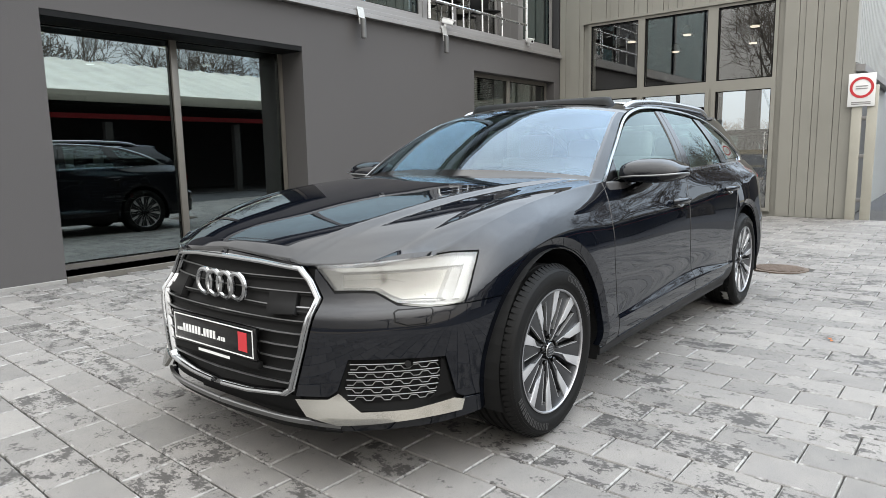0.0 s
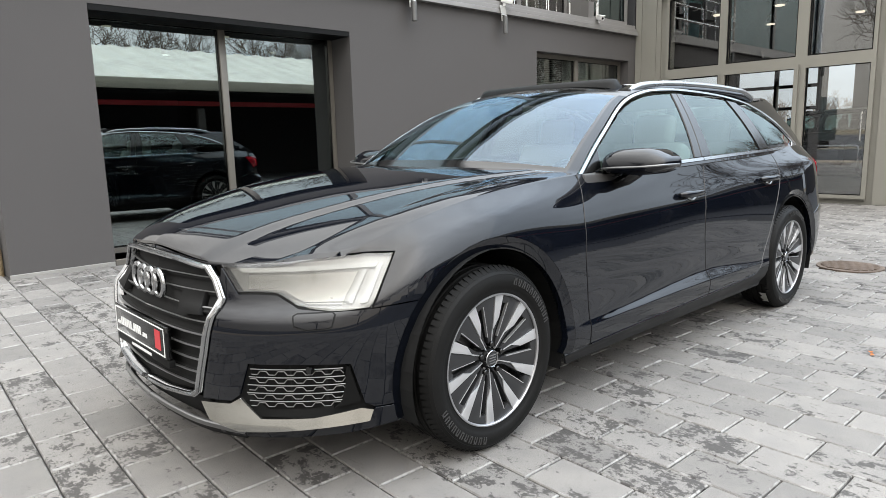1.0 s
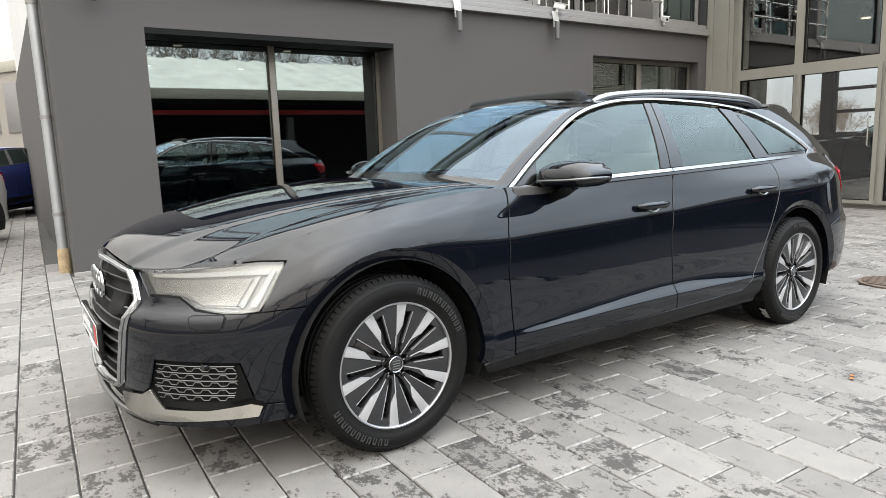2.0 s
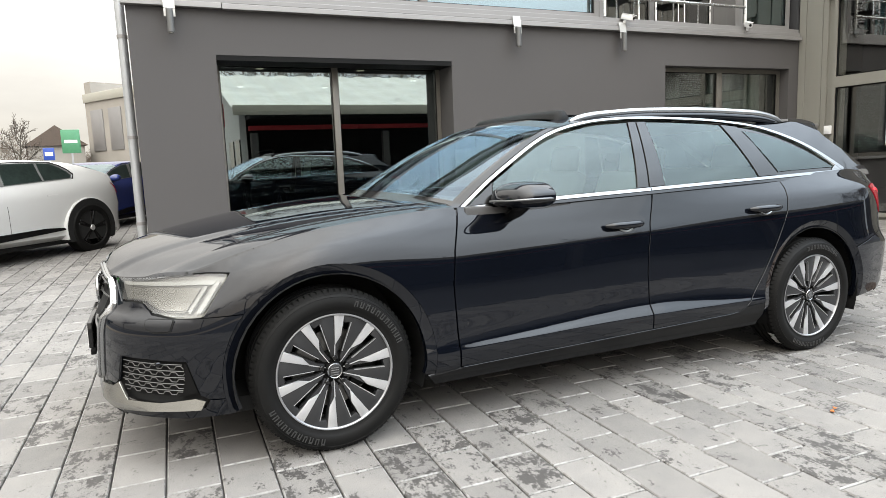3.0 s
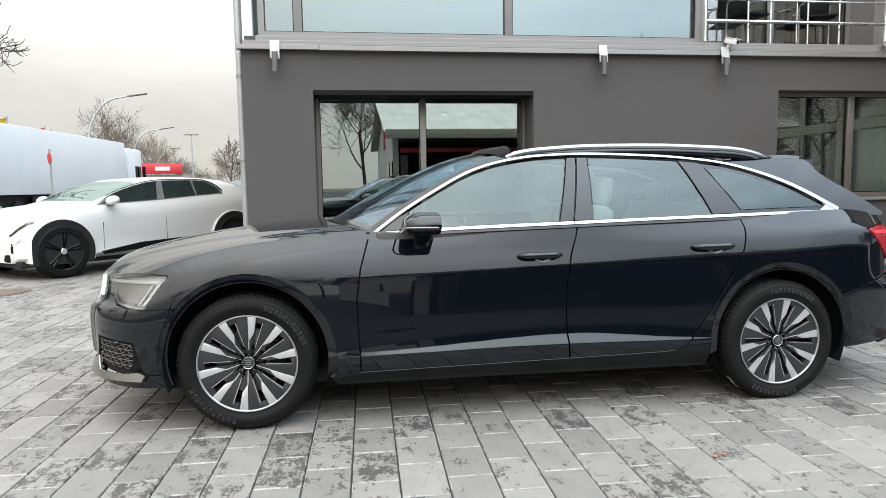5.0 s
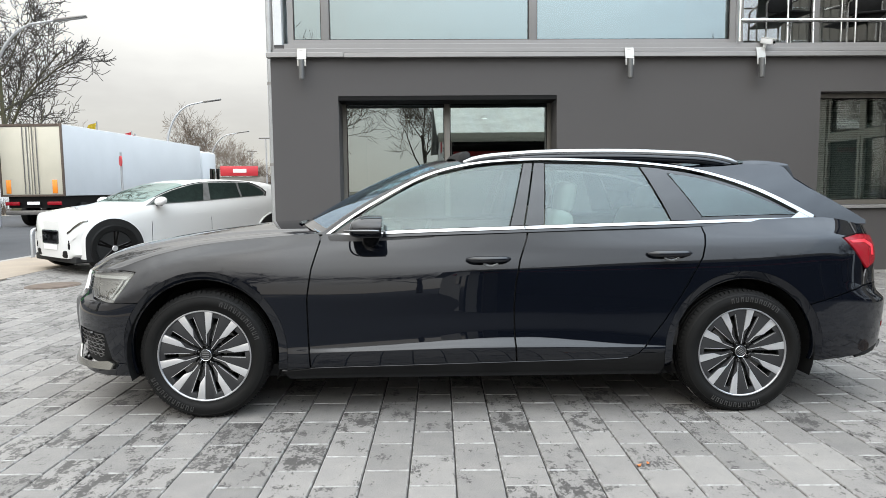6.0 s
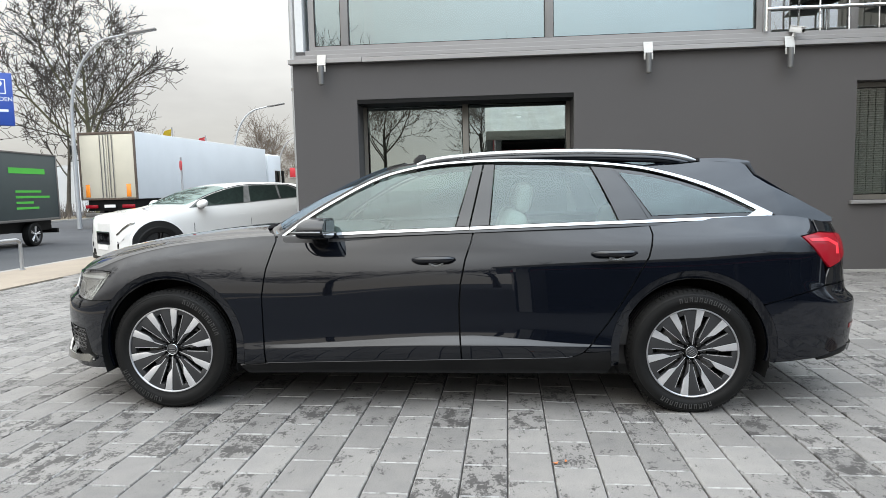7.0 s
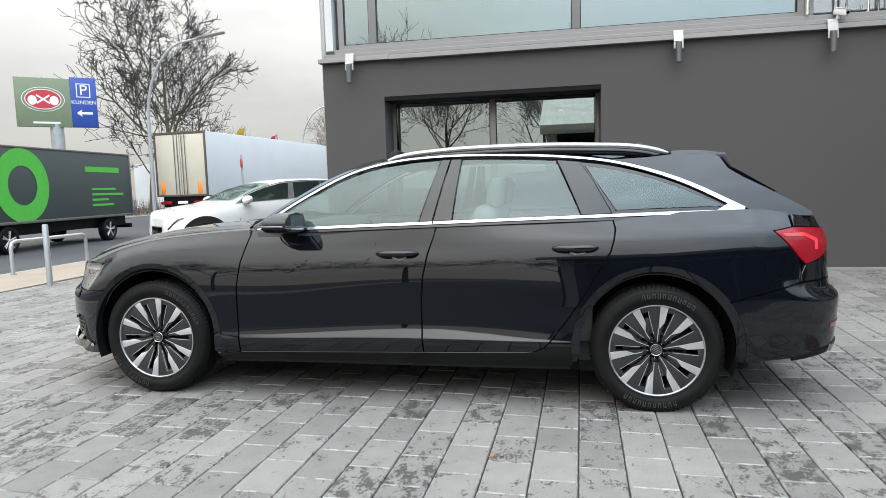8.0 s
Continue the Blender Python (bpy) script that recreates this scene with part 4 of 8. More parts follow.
def inset(s, z):
    zs, ds, curve = station(s)[4:]
    if z >= zs[-1]:
        return ds[-1] + (z - zs[-1]) * 1.0
    if zs[2] < z < zs[3]:
        k = (z - zs[2]) / (zs[3] - zs[2])
        return .8 * (ds[2] + (ds[3] - ds[2]) * k) + .2 * curve(z)
    return curve(z)


@functools.lru_cache(maxsize=None)
def shell(s, z):
    """A point of the body's side: s along the plan outline, z up."""
    x, y, tx, ty = station(s)[:4]
    d = inset(s, z)
    return np.array([x - ty * d, y + tx * d, z])


BELT = Curve((.2, .6, 1.0, 1.7, 2.5, 3.0, 3.4, 3.75), (-.74, -.793, -.818, -.832, -.818, -.782, -.732, -.66))
BELT_Z = Curve((.2, .63, 1.0, 1.65, 2.5, 3.4, 3.75), (.94, .970, .994, 1.018, 1.046, 1.066, 1.06))
ARC_X = (.63, .78, .95, 1.19, 1.45, 1.72, 2.08, 2.44, 2.72, 3.05, 3.40)
ARC_Z = (.968, 1.078, 1.182, 1.305, 1.372, 1.396, 1.396, 1.378, 1.342, 1.242, 1.070)
ARCH_TOP = Curve(ARC_X, ARC_Z, True)


def green(x, z):
    """A point of the window side: leans in towards the roof."""
    h = max(z - BELT_Z(x), -.03)
    return np.array([x, BELT(x) + .40 * h + .50 * h * h * (1 if h > 0 else -1), z])


def offset_outline(poly, gap):
    """The outline drawn in by a gap (anticlockwise outline)."""
    out, n = [], len(poly)
    for i in range(n):
        p0, p1, p2 = poly[i - 1], poly[i], poly[(i + 1) % n]
        a, b = np.subtract(p1, p0), np.subtract(p2, p1)
        a, b = a / (np.hypot(*a) or 1), b / (np.hypot(*b) or 1)
        na, nb = np.array((-a[1], a[0])), np.array((-b[1], b[0]))
        m = na + nb
        k = max(1 + float(na @ nb), .35)
        out.append((p1[0] + m[0] * gap / k, p1[1] + m[1] * gap / k))
    return out


def panel(name, poly, surf, mat, parent, label="", step=.05, lip=.014, gap=.0022, side=-1, out=0.0, creases=()):
    """One body panel: an outline on a surface, filled with a fine net, with a turned-in edge. side 1 is the mirror image."""
    area = sum(p[0] * q[1] - q[0] * p[1] for p, q in zip(poly, poly[1:] + poly[:1]))
    if area < 0:
        poly = poly[::-1]
    poly = offset_outline(poly, gap)
    bm = bmesh.new()
    bm.faces.new([bm.verts.new((u, v, 0)) for u, v in poly])
    for axis in (0, 1):
        lo, hi = min(p[axis] for p in poly), max(p[axis] for p in poly)
        no = (1, 0, 0) if axis == 0 else (0, 1, 0)
        st = step if axis == 0 else step * .6
        for k in range(1, int((hi - lo) / st) + 1):
            co = [0, 0, 0]
            co[axis] = lo + k * st
            if co[axis] < hi - 1e-4:
                bmesh.ops.bisect_plane(bm, geom=bm.verts[:] + bm.edges[:] + bm.faces[:], plane_co=co, plane_no=no, dist=1e-6)
    for (u0, v0), (u1, v1) in creases:
        for off in (-.0035, .0035):
            bmesh.ops.bisect_plane(bm, geom=bm.verts[:] + bm.edges[:] + bm.faces[:], plane_co=(u0, v0 + off, 0), plane_no=(v0 - v1, u1 - u0, 0), dist=1e-6)
    bm.verts.index_update()
    pts, nrm = [], []
    e = 2e-3

    def normal(u, v):
        n = np.cross(surf(u + e, v) - surf(u - e, v), surf(u, v + e) - surf(u, v - e))
        return n / (np.linalg.norm(n) or 1)
    for v in bm.verts:
        n = normal(v.co.x, v.co.y)
        pts.append(surf(v.co.x, v.co.y) + n * out), nrm.append(n)
    faces = [[v.index for v in f.verts] for f in bm.faces]
    rim = [ed for ed in bm.edges if ed.is_boundary]
    smooth = [True] * len(faces)
    for ed in rim:
        lp = ed.link_loops[0]
        a, b = lp.vert.index, lp.link_loop_next.vert.index
        base = len(pts)
        across = np.cross(pts[b] - pts[a], nrm[a])
        across = across / (np.linalg.norm(across) or 1)
        for i, d in ((a, 0), (b, 0), (b, lip), (a, lip)):
            pts.append(pts[i] - nrm[i] * d), nrm.append(nrm[i] * .6 + across * .8 if d == 0 else across)
        faces.append([base + 1, base, base + 3, base + 2])
    bm.free()
    if side > 0:
        pts, nrm = [p * (1, -1, 1) for p in pts], [n * (1, -1, 1) for n in nrm]
        faces = [f[::-1] for f in faces]
    me = bpy.data.meshes.new(name)
    me.from_pydata([tuple(p) for p in pts], [], faces)
    me.update()
    me.shade_smooth()
    me.normals_split_custom_set_from_vertices([tuple(n / (np.linalg.norm(n) or 1)) for n in nrm])
    me.materials.append(M[mat])
    ob = new(name, me)
    ob.parent = parent
    return tagged(ob, label)


def loft(name, f, nu, nt, mat, parent, label="", thick=0.0, e=1e-3, lean=0.0):
    """A net over u, t in 0..1 with smooth normals taken from f itself."""
    pts, nrm = [], []
    for i in range(nu + 1):
        for k in range(nt + 1):
            u, t = i / nu, k / nt
            n = np.cross(f(u + e, t) - f(u - e, t), f(u, t + e) - f(u, t - e))
            n = n / (np.linalg.norm(n) or 1)
            n = (n if n[2] > -.2 else -n) + np.array((0, lean, 0))
            pts.append(f(u, t)), nrm.append(n / np.linalg.norm(n))
    faces = [[i * (nt + 1) + k, (i + 1) * (nt + 1) + k, (i + 1) * (nt + 1) + k + 1, i * (nt + 1) + k + 1] for i in range(nu) for k in range(nt)]
    p, q, r = (np.array(pts[j]) for j in faces[0][:3])
    if np.cross(q - p, r - q) @ nrm[faces[0][0]] < 0:
        faces = [g[::-1] for g in faces]
    if thick:
        n0 = len(pts)
        ring = [k for k in range(nt + 1)] + [i * (nt + 1) + nt for i in range(1, nu + 1)] + [nu * (nt + 1) + k for k in range(nt - 1, -1, -1)] + [i * (nt + 1) for i in range(nu - 1, 0, -1)]
        for a, b in zip(ring, ring[1:] + ring[:1]):
            base = len(pts)
            for j, d in ((a, 0), (b, 0), (b, thick), (a, thick)):
                pts.append(pts[j] - nrm[j] * d), nrm.append(nrm[j])
            faces.append([base, base + 1, base + 2, base + 3])
    me = bpy.data.meshes.new(name)
    me.from_pydata([tuple(p) for p in pts], [], faces)
    me.update()
    me.shade_smooth()
    me.normals_split_custom_set_from_vertices([tuple(n) for n in nrm])
    me.materials.append(M[mat])
    ob = new(name, me)
    ob.parent = parent
    return tagged(ob, label)


def strip(name, f, us, width, thick, mat, parent, label=""):
    """A flat trim strip along points f(u) = (point, normal, across)."""
    bm = bmesh.new()
    rings = []
    for u in us:
        p, n, c = f(u)
        w = width(u) if callable(width) else width
        rings.append([bm.verts.new(tuple(p + c * a * w / 2 + n * b)) for a, b in ((-1, -.004), (-.85, thick), (.85, thick), (1, -.004))])
    for a, b in zip(rings, rings[1:]):
        for k in range(4):
            bm.faces.new((a[k], b[k], b[(k + 1) % 4], a[(k + 1) % 4]))
    bm.faces.new(rings[0]), bm.faces.new(rings[-1][::-1])
    bmesh.ops.recalc_face_normals(bm, faces=bm.faces[:])
    return part(name, bm, mat, parent, label, smooth=50)


def arch_arc(ax, z_front, z_back, n=18):
    """Points of a wheel opening, from its front foot over the top to its rear foot, as (s, z)."""
    c = HUB_Z + .008
    a0, a1 = math.asin(max(min((z_front - c) / ARCH, 1), -1)), math.asin(max(min((z_back - c) / ARCH, 1), -1))
    out = []
    for k in range(n + 1):
        a = (math.pi - a0) + (a1 - (math.pi - a0)) * k / n
        out.append((s_of_x(ax + ARCH * math.cos(a)), c + ARCH * math.sin(a)))
    return out


def top_line(x0, x1, n, dz=0.0):
    """The belt edge of the body as (s, z), by x."""
    return [(s_of_x(x0 + (x1 - x0) * k / n), level_z[-1](s_of_x(x0 + (x1 - x0) * k / n)) + dz) for k in range(n + 1)]


SX = s_of_x
HEAD_OUT = [(.448, .746), (.60, .7545), (.73, .7625), (.86, .7708), (1.0, .7785), (1.0985, .7768), (1.0435, .69), (.9955, .6145), (.87, .614), (.76, .624), (.685, .662), (.62, .664), (.535, .661)]
GRILLE = [(0, .762), (.20, .755), (.40, .740), (.445, .70), (.486, .64), (.44, .47), (.393, .325), (.36, .303), (.18, .285), (0, .280)]
FOG = [(.598, .440), (.75, .440), (.916, .435), (.94, .37), (.958, .305), (.80, .281), (.636, .278), (.561, .335)]


def build_wheel(m, parent):
    """One wheel with its tyre, on the near side: the face looks to -y, the centre is the hub."""
    hub = new("wheel")
    hub.parent, hub.matrix_basis = parent, m
    R, W = .345, .115
    bm = bmesh.new()
    prof = [(.246, .105), (.262, .112), (.285, .118), (.312, .116), (.330, .104), (.338, .092), (.342, .075)]
    for y in (.055, .02, -.02, -.055):
        prof += [(.3425, y + .007), (.334, y + .005), (.334, y - .005), (.3425, y - .007)]
    prof += [(.342, -.075), (.338, -.092), (.330, -.104), (.318, -.1145), (.3165, -.1135), (.300, -.1195), (.285, -.1195), (.268, -.1145), (.266, -.1125), (.256, -.111), (.248, -.108), (.243, -.098)]
    lathe(bm, prof, 72)
    part("tyre", bm, "rubber", hub, smooth=40)
    bm = bmesh.new()
    for k in range(84):
        a = k * math.tau / 84
        mm = Matrix.Rotation(-a, 4, "Y") @ Matrix.Translation((.337, -.093, 0)) @ Matrix.Rotation(radians(-36), 4, "Z")
        box(bm, (-.0045, -.016, -.0090), (.0012, .016, .0090), m=mm)
    part("tread_block", bm, "rubber", hub, smooth=None)
    for start in (20, 205):
        bm = bmesh.new()
        for k in range(11):
            a = radians(start + 5.1 * k)
            mm = Matrix.Rotation(-a, 4, "Y") @ Matrix.Translation((.296, -.1198, 0))
            box(bm, (-.013, -.0016, -.0085), (.013, .001, -.0045), m=mm)
            box(bm, (-.013, -.0016, .003), (.013, .001, .007), m=mm)
            box(bm, (-.013 if k % 2 else .006, -.0016, -.0085), (-.008 if k % 2 else .012, .001, .007), m=mm)
        part("sidewall_marking", bm, "rubber_mark", hub, "raised pale marks on the tyre wall", smooth=None)
    bm = bmesh.new()
    lathe(bm, [(.225, .09), (.243, .10), (.247, .098), (.236, .06), (.222, .02), (.218, -.06), (.236, -.098), (.2475, -.111), (.2485, -.106), (.243, -.09)], 72)
    part("rim", bm, "alloy_dark", hub)
    bm = bmesh.new()
    lathe(bm, [(.2385, -.1005), (.2390, -.1085), (.2425, -.1120), (.2470, -.1112), (.2475, -.108)], 96)
    part("rim_edge", bm, "alloy_edge", hub, "bright machined rim edge")

    def blade(points, y_face, depth, bevel):
        bm = bmesh.new()
        prism(bm, points, y_face, y_face + depth, bevel)
        for v in bm.verts:
            r = math.hypot(v.co.x, v.co.z)
            v.co.y += .028 * (1 - min(r / .235, 1)) ** 1.0 - .0
        return bm
    for k in range(10):
        a = radians(18 + 36 * k)

        def at(u, w, turn=0):
            q = a - radians(turn)
            return (u * math.cos(q) + w * math.sin(q), u * math.sin(q) - w * math.cos(q))

        def rim_at(w, turn=0):
            return at(math.sqrt(.2400 ** 2 - w * w), w, turn)
        bright = [rim_at(.005), rim_at(.022), rim_at(.047), at(.152, .033), at(.109, .005)]
        part("spoke", blade(bright, -.106, .026, .0012), "alloy", hub, "bright machined spoke")
        web = [at(.056, .026), at(.078, .0360), at(.200, .0775), at(.203, .0480), rim_at(.0475)] + [rim_at(w) for w in (.075, .10, .12)] + [rim_at(.0045, 36), at(.109, .0045, 36), at(.046, .0035, 36)]
        part("spoke_web", blade(web, -.1025, .03, .0012), "alloy_dark", hub, "dark spoke web")
        inner = [at(.200, .0472), at(.152, .0335), at(.109, .0055), at(.046, .0040), at(.048, .018), at(.078, .0150)]
        part("spoke_web", blade(inner, -.1020, .03, .001), "alloy_dark", hub, "dark spoke web")
        slot = [at(.078, .0345), at(.201, .0758), at(.200, .0782), at(.078, .0370)]
        part("slot_edge", blade(slot, -.1034, .012, .0), "alloy", hub, "thin bright slot edge")
        line = [at(.112, .0028), at(.112, .0075), at(.040, .0050), at(.040, .0024)]
        part("slot_edge", blade(line, -.1040, .008, .0), "alloy", hub, "thin bright spoke ridge")
    bm = bmesh.new()
    lathe(bm, [(.0, -.084), (.03, -.085), (.036, -.08), (.040, -.066), (.072, -.064), (.076, -.060), (.080, -.04), (.06, -.03)], 40)
    part("hub_face", bm, "plastic", hub)
    bm = bmesh.new()
    lathe(bm, [(.0, -.0915), (.026, -.0915), (.0305, -.089), (.031, -.078)], 32)
    part("centre_cap", bm, "alloy_dark", hub)
    bm = bmesh.new()
    lathe(bm, [(.0275, -.092), (.0305, -.0935), (.0325, -.091), (.0325, -.08)], 32)
    part("cap_ring", bm, "chrome", hub)
    bm = bmesh.new()
    for k in range(-1, 3):
        box(bm, (-.017, -.0935, .010 * k - .008), (.017, -.0915, .010 * k - .004))
    part("cap_mark", bm, "chrome", hub, smooth=None)
    for k in range(5):
        a = k * math.tau / 5 + .3
        bm = bmesh.new()
        lathe(bm, [(.0, -.094), (.008, -.094), (.0105, -.091), (.0115, -.06)], 10)
        bmesh.ops.translate(bm, verts=bm.verts, vec=(.056 * math.cos(a), 0, .056 * math.sin(a)))
        part("wheel_bolt", bm, "gloss_black", hub)
    bm = bmesh.new()
    lathe(bm, [(.07, -.03), (.165, -.03), (.168, -.027), (.168, -.008), (.165, -.005), (.07, -.005)], 48)
    part("brake_disc", bm, "steel", hub)
    bm = bmesh.new()
    prism(bm, [(.06, -.10), (.175, -.085), (.19, 0), (.175, .085), (.06, .10), (.10, 0)], -.055, .02, .008)
    part("brake_caliper", bm, "plastic", hub)
    bm = bmesh.new()
    lathe(bm, [(.0, .03), (.20, .035), (.218, .0)], 40)
    part("wheel_back", bm, "shadow_black", hub)
    return hub


def seat(name, m, parent, width=.5):
    """A car seat with cushion, backrest and headrest."""
    root = new(name)
    root.parent, root.matrix_basis = parent, m
    w = width / 2
    part("cushion", boxes(((-.26, -w, .0), (.26, w, .16)), bevel=.05), "leather", root)
    bm = bmesh.new()
    box(bm, (-.07, -w, 0), (.07, w, .62), .055, 3, Matrix.Translation((.27, 0, .08)) @ Matrix.Rotation(radians(20), 4, "Y"))
    part("backrest", bm, "leather", root)
    return root


def headrest(m, parent):
    bm = bmesh.new()
    box(bm, (-.05, -.13, 0), (.05, .13, .19), .045, 3)
    ob = part("headrest", bm, "leather", parent)
    ob.matrix_basis = m
    bm = bmesh.new()
    for y in (-.06, .06):
        tube(bm, [(0, y, -.09), (0, y, .02)], .006, 8)
    part("headrest_post", bm, "chrome", ob)


def build_estate(m, label, detailed=True):
    car = thing("estate_car", m, label, "car")

    def both(name, poly, surf, mat, lab="", **kw):
        for sd in (-1, 1):
            panel(name, poly, surf, mat, car, lab, side=sd, **kw)

    def flared(q, z):
        """The body side, drawn outwards towards its foot."""
        e = 1e-3
        tx, ty = plan_x(q + e) - plan_x(q - e), plan_y(q + e) - plan_y(q - e)
        n = math.hypot(tx, ty)
        return shell(q, z) + np.array((ty / n, -tx / n, 0)) * .034 * min(max((.325 - z) / .09, 0), 1)

    c = HUB_Z + .008
    # front arch meets the bumper seam, the bumper foot and the sill
    arc_f = arch_arc(AXLES[0], .622, .262)
    arc_low = [(s, z) for s, z in arch_arc(AXLES[0], .262, .262)]
    seam_a = math.pi - math.asin((.622 - c) / ARCH)
    foot_a = math.pi + math.asin((c - .215) / ARCH)
    arc_bump = [(SX(ARCH * math.cos(seam_a + (foot_a - seam_a) * k / 8)), c + ARCH * math.sin(seam_a + (foot_a - seam_a) * k / 8)) for k in range(9)]
    blade_low = [(.975, .247), (.78, .236), (.56, .226), (.45, .247)]
    arc_up = [p for p in arc_bump if p[1] > .285] + [(arc_bump[-2][0], .283)]
    bumper = [(.452, .739), (.535, .657), (.62, .660), (.685, .658), (.76, .620), (.87, .610), (.99, .613)] + arc_up + [(.998, .283), (.964, .300), (.92, .439), (.75, .444), (.594, .444), (.553, .335), (.52, .312), (.392, .302), (.399, .325), (.445, .47), (.491, .64), (.450, .70)]
    both("front_bumper", bumper, shell, "paint", step=.03)
    corner = [(.45, .245), (.56, .224), (.78, .234), (.975, .245), (1.0, .281), (arc_bump[-2][0], .281), (arc_bump[-1][0], .215), (.9, .20), (.56, .188), (.45, .19)]
    both("bumper_corner", corner, shell, "paint", step=.06)
    both("bumper_blade", [(.396, .300), (.52, .309), (.556, .330), (.634, .272), (.80, .274), (.95, .294), (.992, .283)] + blade_low, flared, "gunmetal", "polished grey metal blade", step=.04, out=.004)
    both("lower_intake", [(0, .278), (.18, .283), (.36, .300), (.396, .300), (.45, .246), (.45, .232), (0, .232)], shell, "plastic", "matt black lower intake", step=.06, out=-.02)
    both("front_splitter", [(0, .230), (.45, .230), (.56, .222), (.56, .205), (.45, .210), (0, .210)], shell, "dull_metal", "dull metal lip under the bumper", step=.05, out=.012)
    both("lower_lip", [(0, .209), (.56, .204), (.56, .18), (0, .18)], shell, "plastic", step=.08)
    fender = [(.998, .613), (1.045, .69), (1.10, .778), (1.0, .7795), (.924, .7757)] + top_line(-.564, .607, 14, -.0012) + [(SX(.612), .955), (SX(.566), .80), (SX(.545), .65), (SX(.552), .45), (SX(.562), .274), (SX(.41), .256)] + arc_f[::-1]
    both("front_wing", fender, shell, "paint", step=.028)
    door_f = top_line(.622, 1.738, 12) + [(SX(1.722), .95), (SX(1.688), .85), (SX(1.662), .72), (SX(1.654), .6), (SX(1.657), .45), (SX(1.668), .303), (SX(1.1), .288), (SX(.567), .277), (SX(.556), .45), (SX(.549), .65), (SX(.570), .80), (SX(.616), .955)]
    def crease(x0, x1, n=3):
        xs = [SX(x0 + (x1 - x0) * k / n) for k in range(n + 1)]
        return [((a, level_z[i](a)), (b, level_z[i](b))) for i in (2, 3, 5) for a, b in zip(xs, xs[1:])]
    both("front_door", door_f, shell, "paint", step=.025, creases=crease(.55, 1.74))
    door_r = top_line(1.744, 2.694, 10) + [(SX(2.710), .985), (SX(2.702), .93), (SX(2.684), .865), (SX(2.636), .785), (SX(2.561), .655), (SX(2.469), .514), (SX(2.372), .386), (SX(2.334), .346), (SX(2.29), .325), (SX(2.22), .317), (SX(1.673), .304), (SX(1.662), .45), (SX(1.659), .6), (SX(1.667), .72), (SX(1.693), .85), (SX(1.727), .95)]
    both("rear_door", door_r, shell, "paint", step=.025, creases=crease(1.66, 2.72))
    both("door_sill", [(SX(.41), .253), (SX(.562), .271), (SX(1.1), .285), (SX(1.668), .300), (SX(2.22), .314), (SX(2.29), .322), (SX(2.336), .343), (SX(2.478), .352), (SX(2.49), .25), (SX(2.47), .215), (SX(.45), .205)], shell, "sill_paint", step=.06)
    edge_x, edge_z = (.567, 1.1, 1.668, 2.22, 2.31), (.2745, .2865, .3015, .3155, .326)
    for sd in (-1, 1):
        line = []
        for k in range(41):
            x = .575 + 1.70 * k / 40
            p = shell(SX(x), float(np.interp(x, edge_x, edge_z)))
            line.append((p[0], (p[1] - .001) * -sd, p[2]))
        part("sill_edge", tube(bmesh.new(), line, .0032, 8), "paint", car)
    arc_r = arch_arc(AXLES[1], .352, .598)
    quarter = [(SX(2.339), .347), (SX(2.377), .386), (SX(2.474), .514), (SX(2.566), .655), (SX(2.641), .785), (SX(2.689), .865), (SX(2.707), .93), (SX(2.715), .985), (SX(2.699), 1.045)] + top_line(2.72, 3.66, 10) + [(SX(3.64), .985), (SX(3.522), .968), (SX(3.586), .905), (SX(3.652), .828), (SX(3.668), .745), (SX(3.65), .70), (SX(3.5), .665), (SX(3.285), .608)] + arc_r[::-1]
    both("rear_wing", quarter, shell, "paint", step=.028)
    end = PLAN_S[-1]
    foot_r = [(SX(AXLES[1] + ARCH * math.cos(a)), c + ARCH * math.sin(a)) for a in np.linspace(math.asin((.598 - c) / ARCH), math.asin((.285 - c) / ARCH), 7)]
    rear_bump = [(SX(3.285), .604), (SX(3.5), .661), (SX(3.655), .697), (SX(3.8), .70), (end, .70), (end, .36), (SX(3.8), .345), (SX(3.6), .30)] + foot_r[::-1]
    both("rear_bumper", rear_bump, shell, "paint", step=.03)
    both("rear_diffuser", [(SX(3.62), .300), (SX(3.8), .342), (end, .357), (end, .31), (SX(3.8), .30), (SX(3.62), .285)], shell, "plastic", step=.1)
    both("tailpipe_trim", [(SX(3.86), .352), (SX(3.95), .355), (SX(3.95), .315), (SX(3.86), .31)], shell, "chrome", step=.05, out=.01)
    both("rear_reflector", [(SX(3.83), .475), (end - .35, .475), (end - .35, .445), (SX(3.83), .445)], shell, "lens_red_dark", step=.06, out=.004)
    tail = [(SX(3.526), .966), (SX(3.645), .983), (SX(3.80), .975), (5.55, .965), (5.55, .885), (SX(3.80), .815), (SX(3.70), .792), (SX(3.655), .83), (SX(3.59), .905)]
    both("tail_lamp", tail, shell, "lens_red", "red wrap-round tail lamp", step=.05, out=.005)
    both("tail_lamp_bar", [(SX(3.56), .952), (SX(3.70), .955), (SX(3.795), .92), (SX(3.79), .86), (SX(3.765), .862), (SX(3.77), .905), (SX(3.70), .934), (SX(3.58), .936)], shell, "lens_red_lit", "bright bar in the tail lamp", step=.05, out=.008)
    gate = [(SX(3.67), .742), (SX(3.70), .789), (SX(3.80), .812), (5.55, .882), (5.55, .967), (SX(3.80), .978), (SX(3.66), .988)] + [(s, level_z[-1](s)) for s in np.linspace(SX(3.68), end, 7)] + [(end, .705), (SX(3.8), .705), (SX(3.66), .702)]
    both("tailgate", gate, shell, "paint", step=.06)
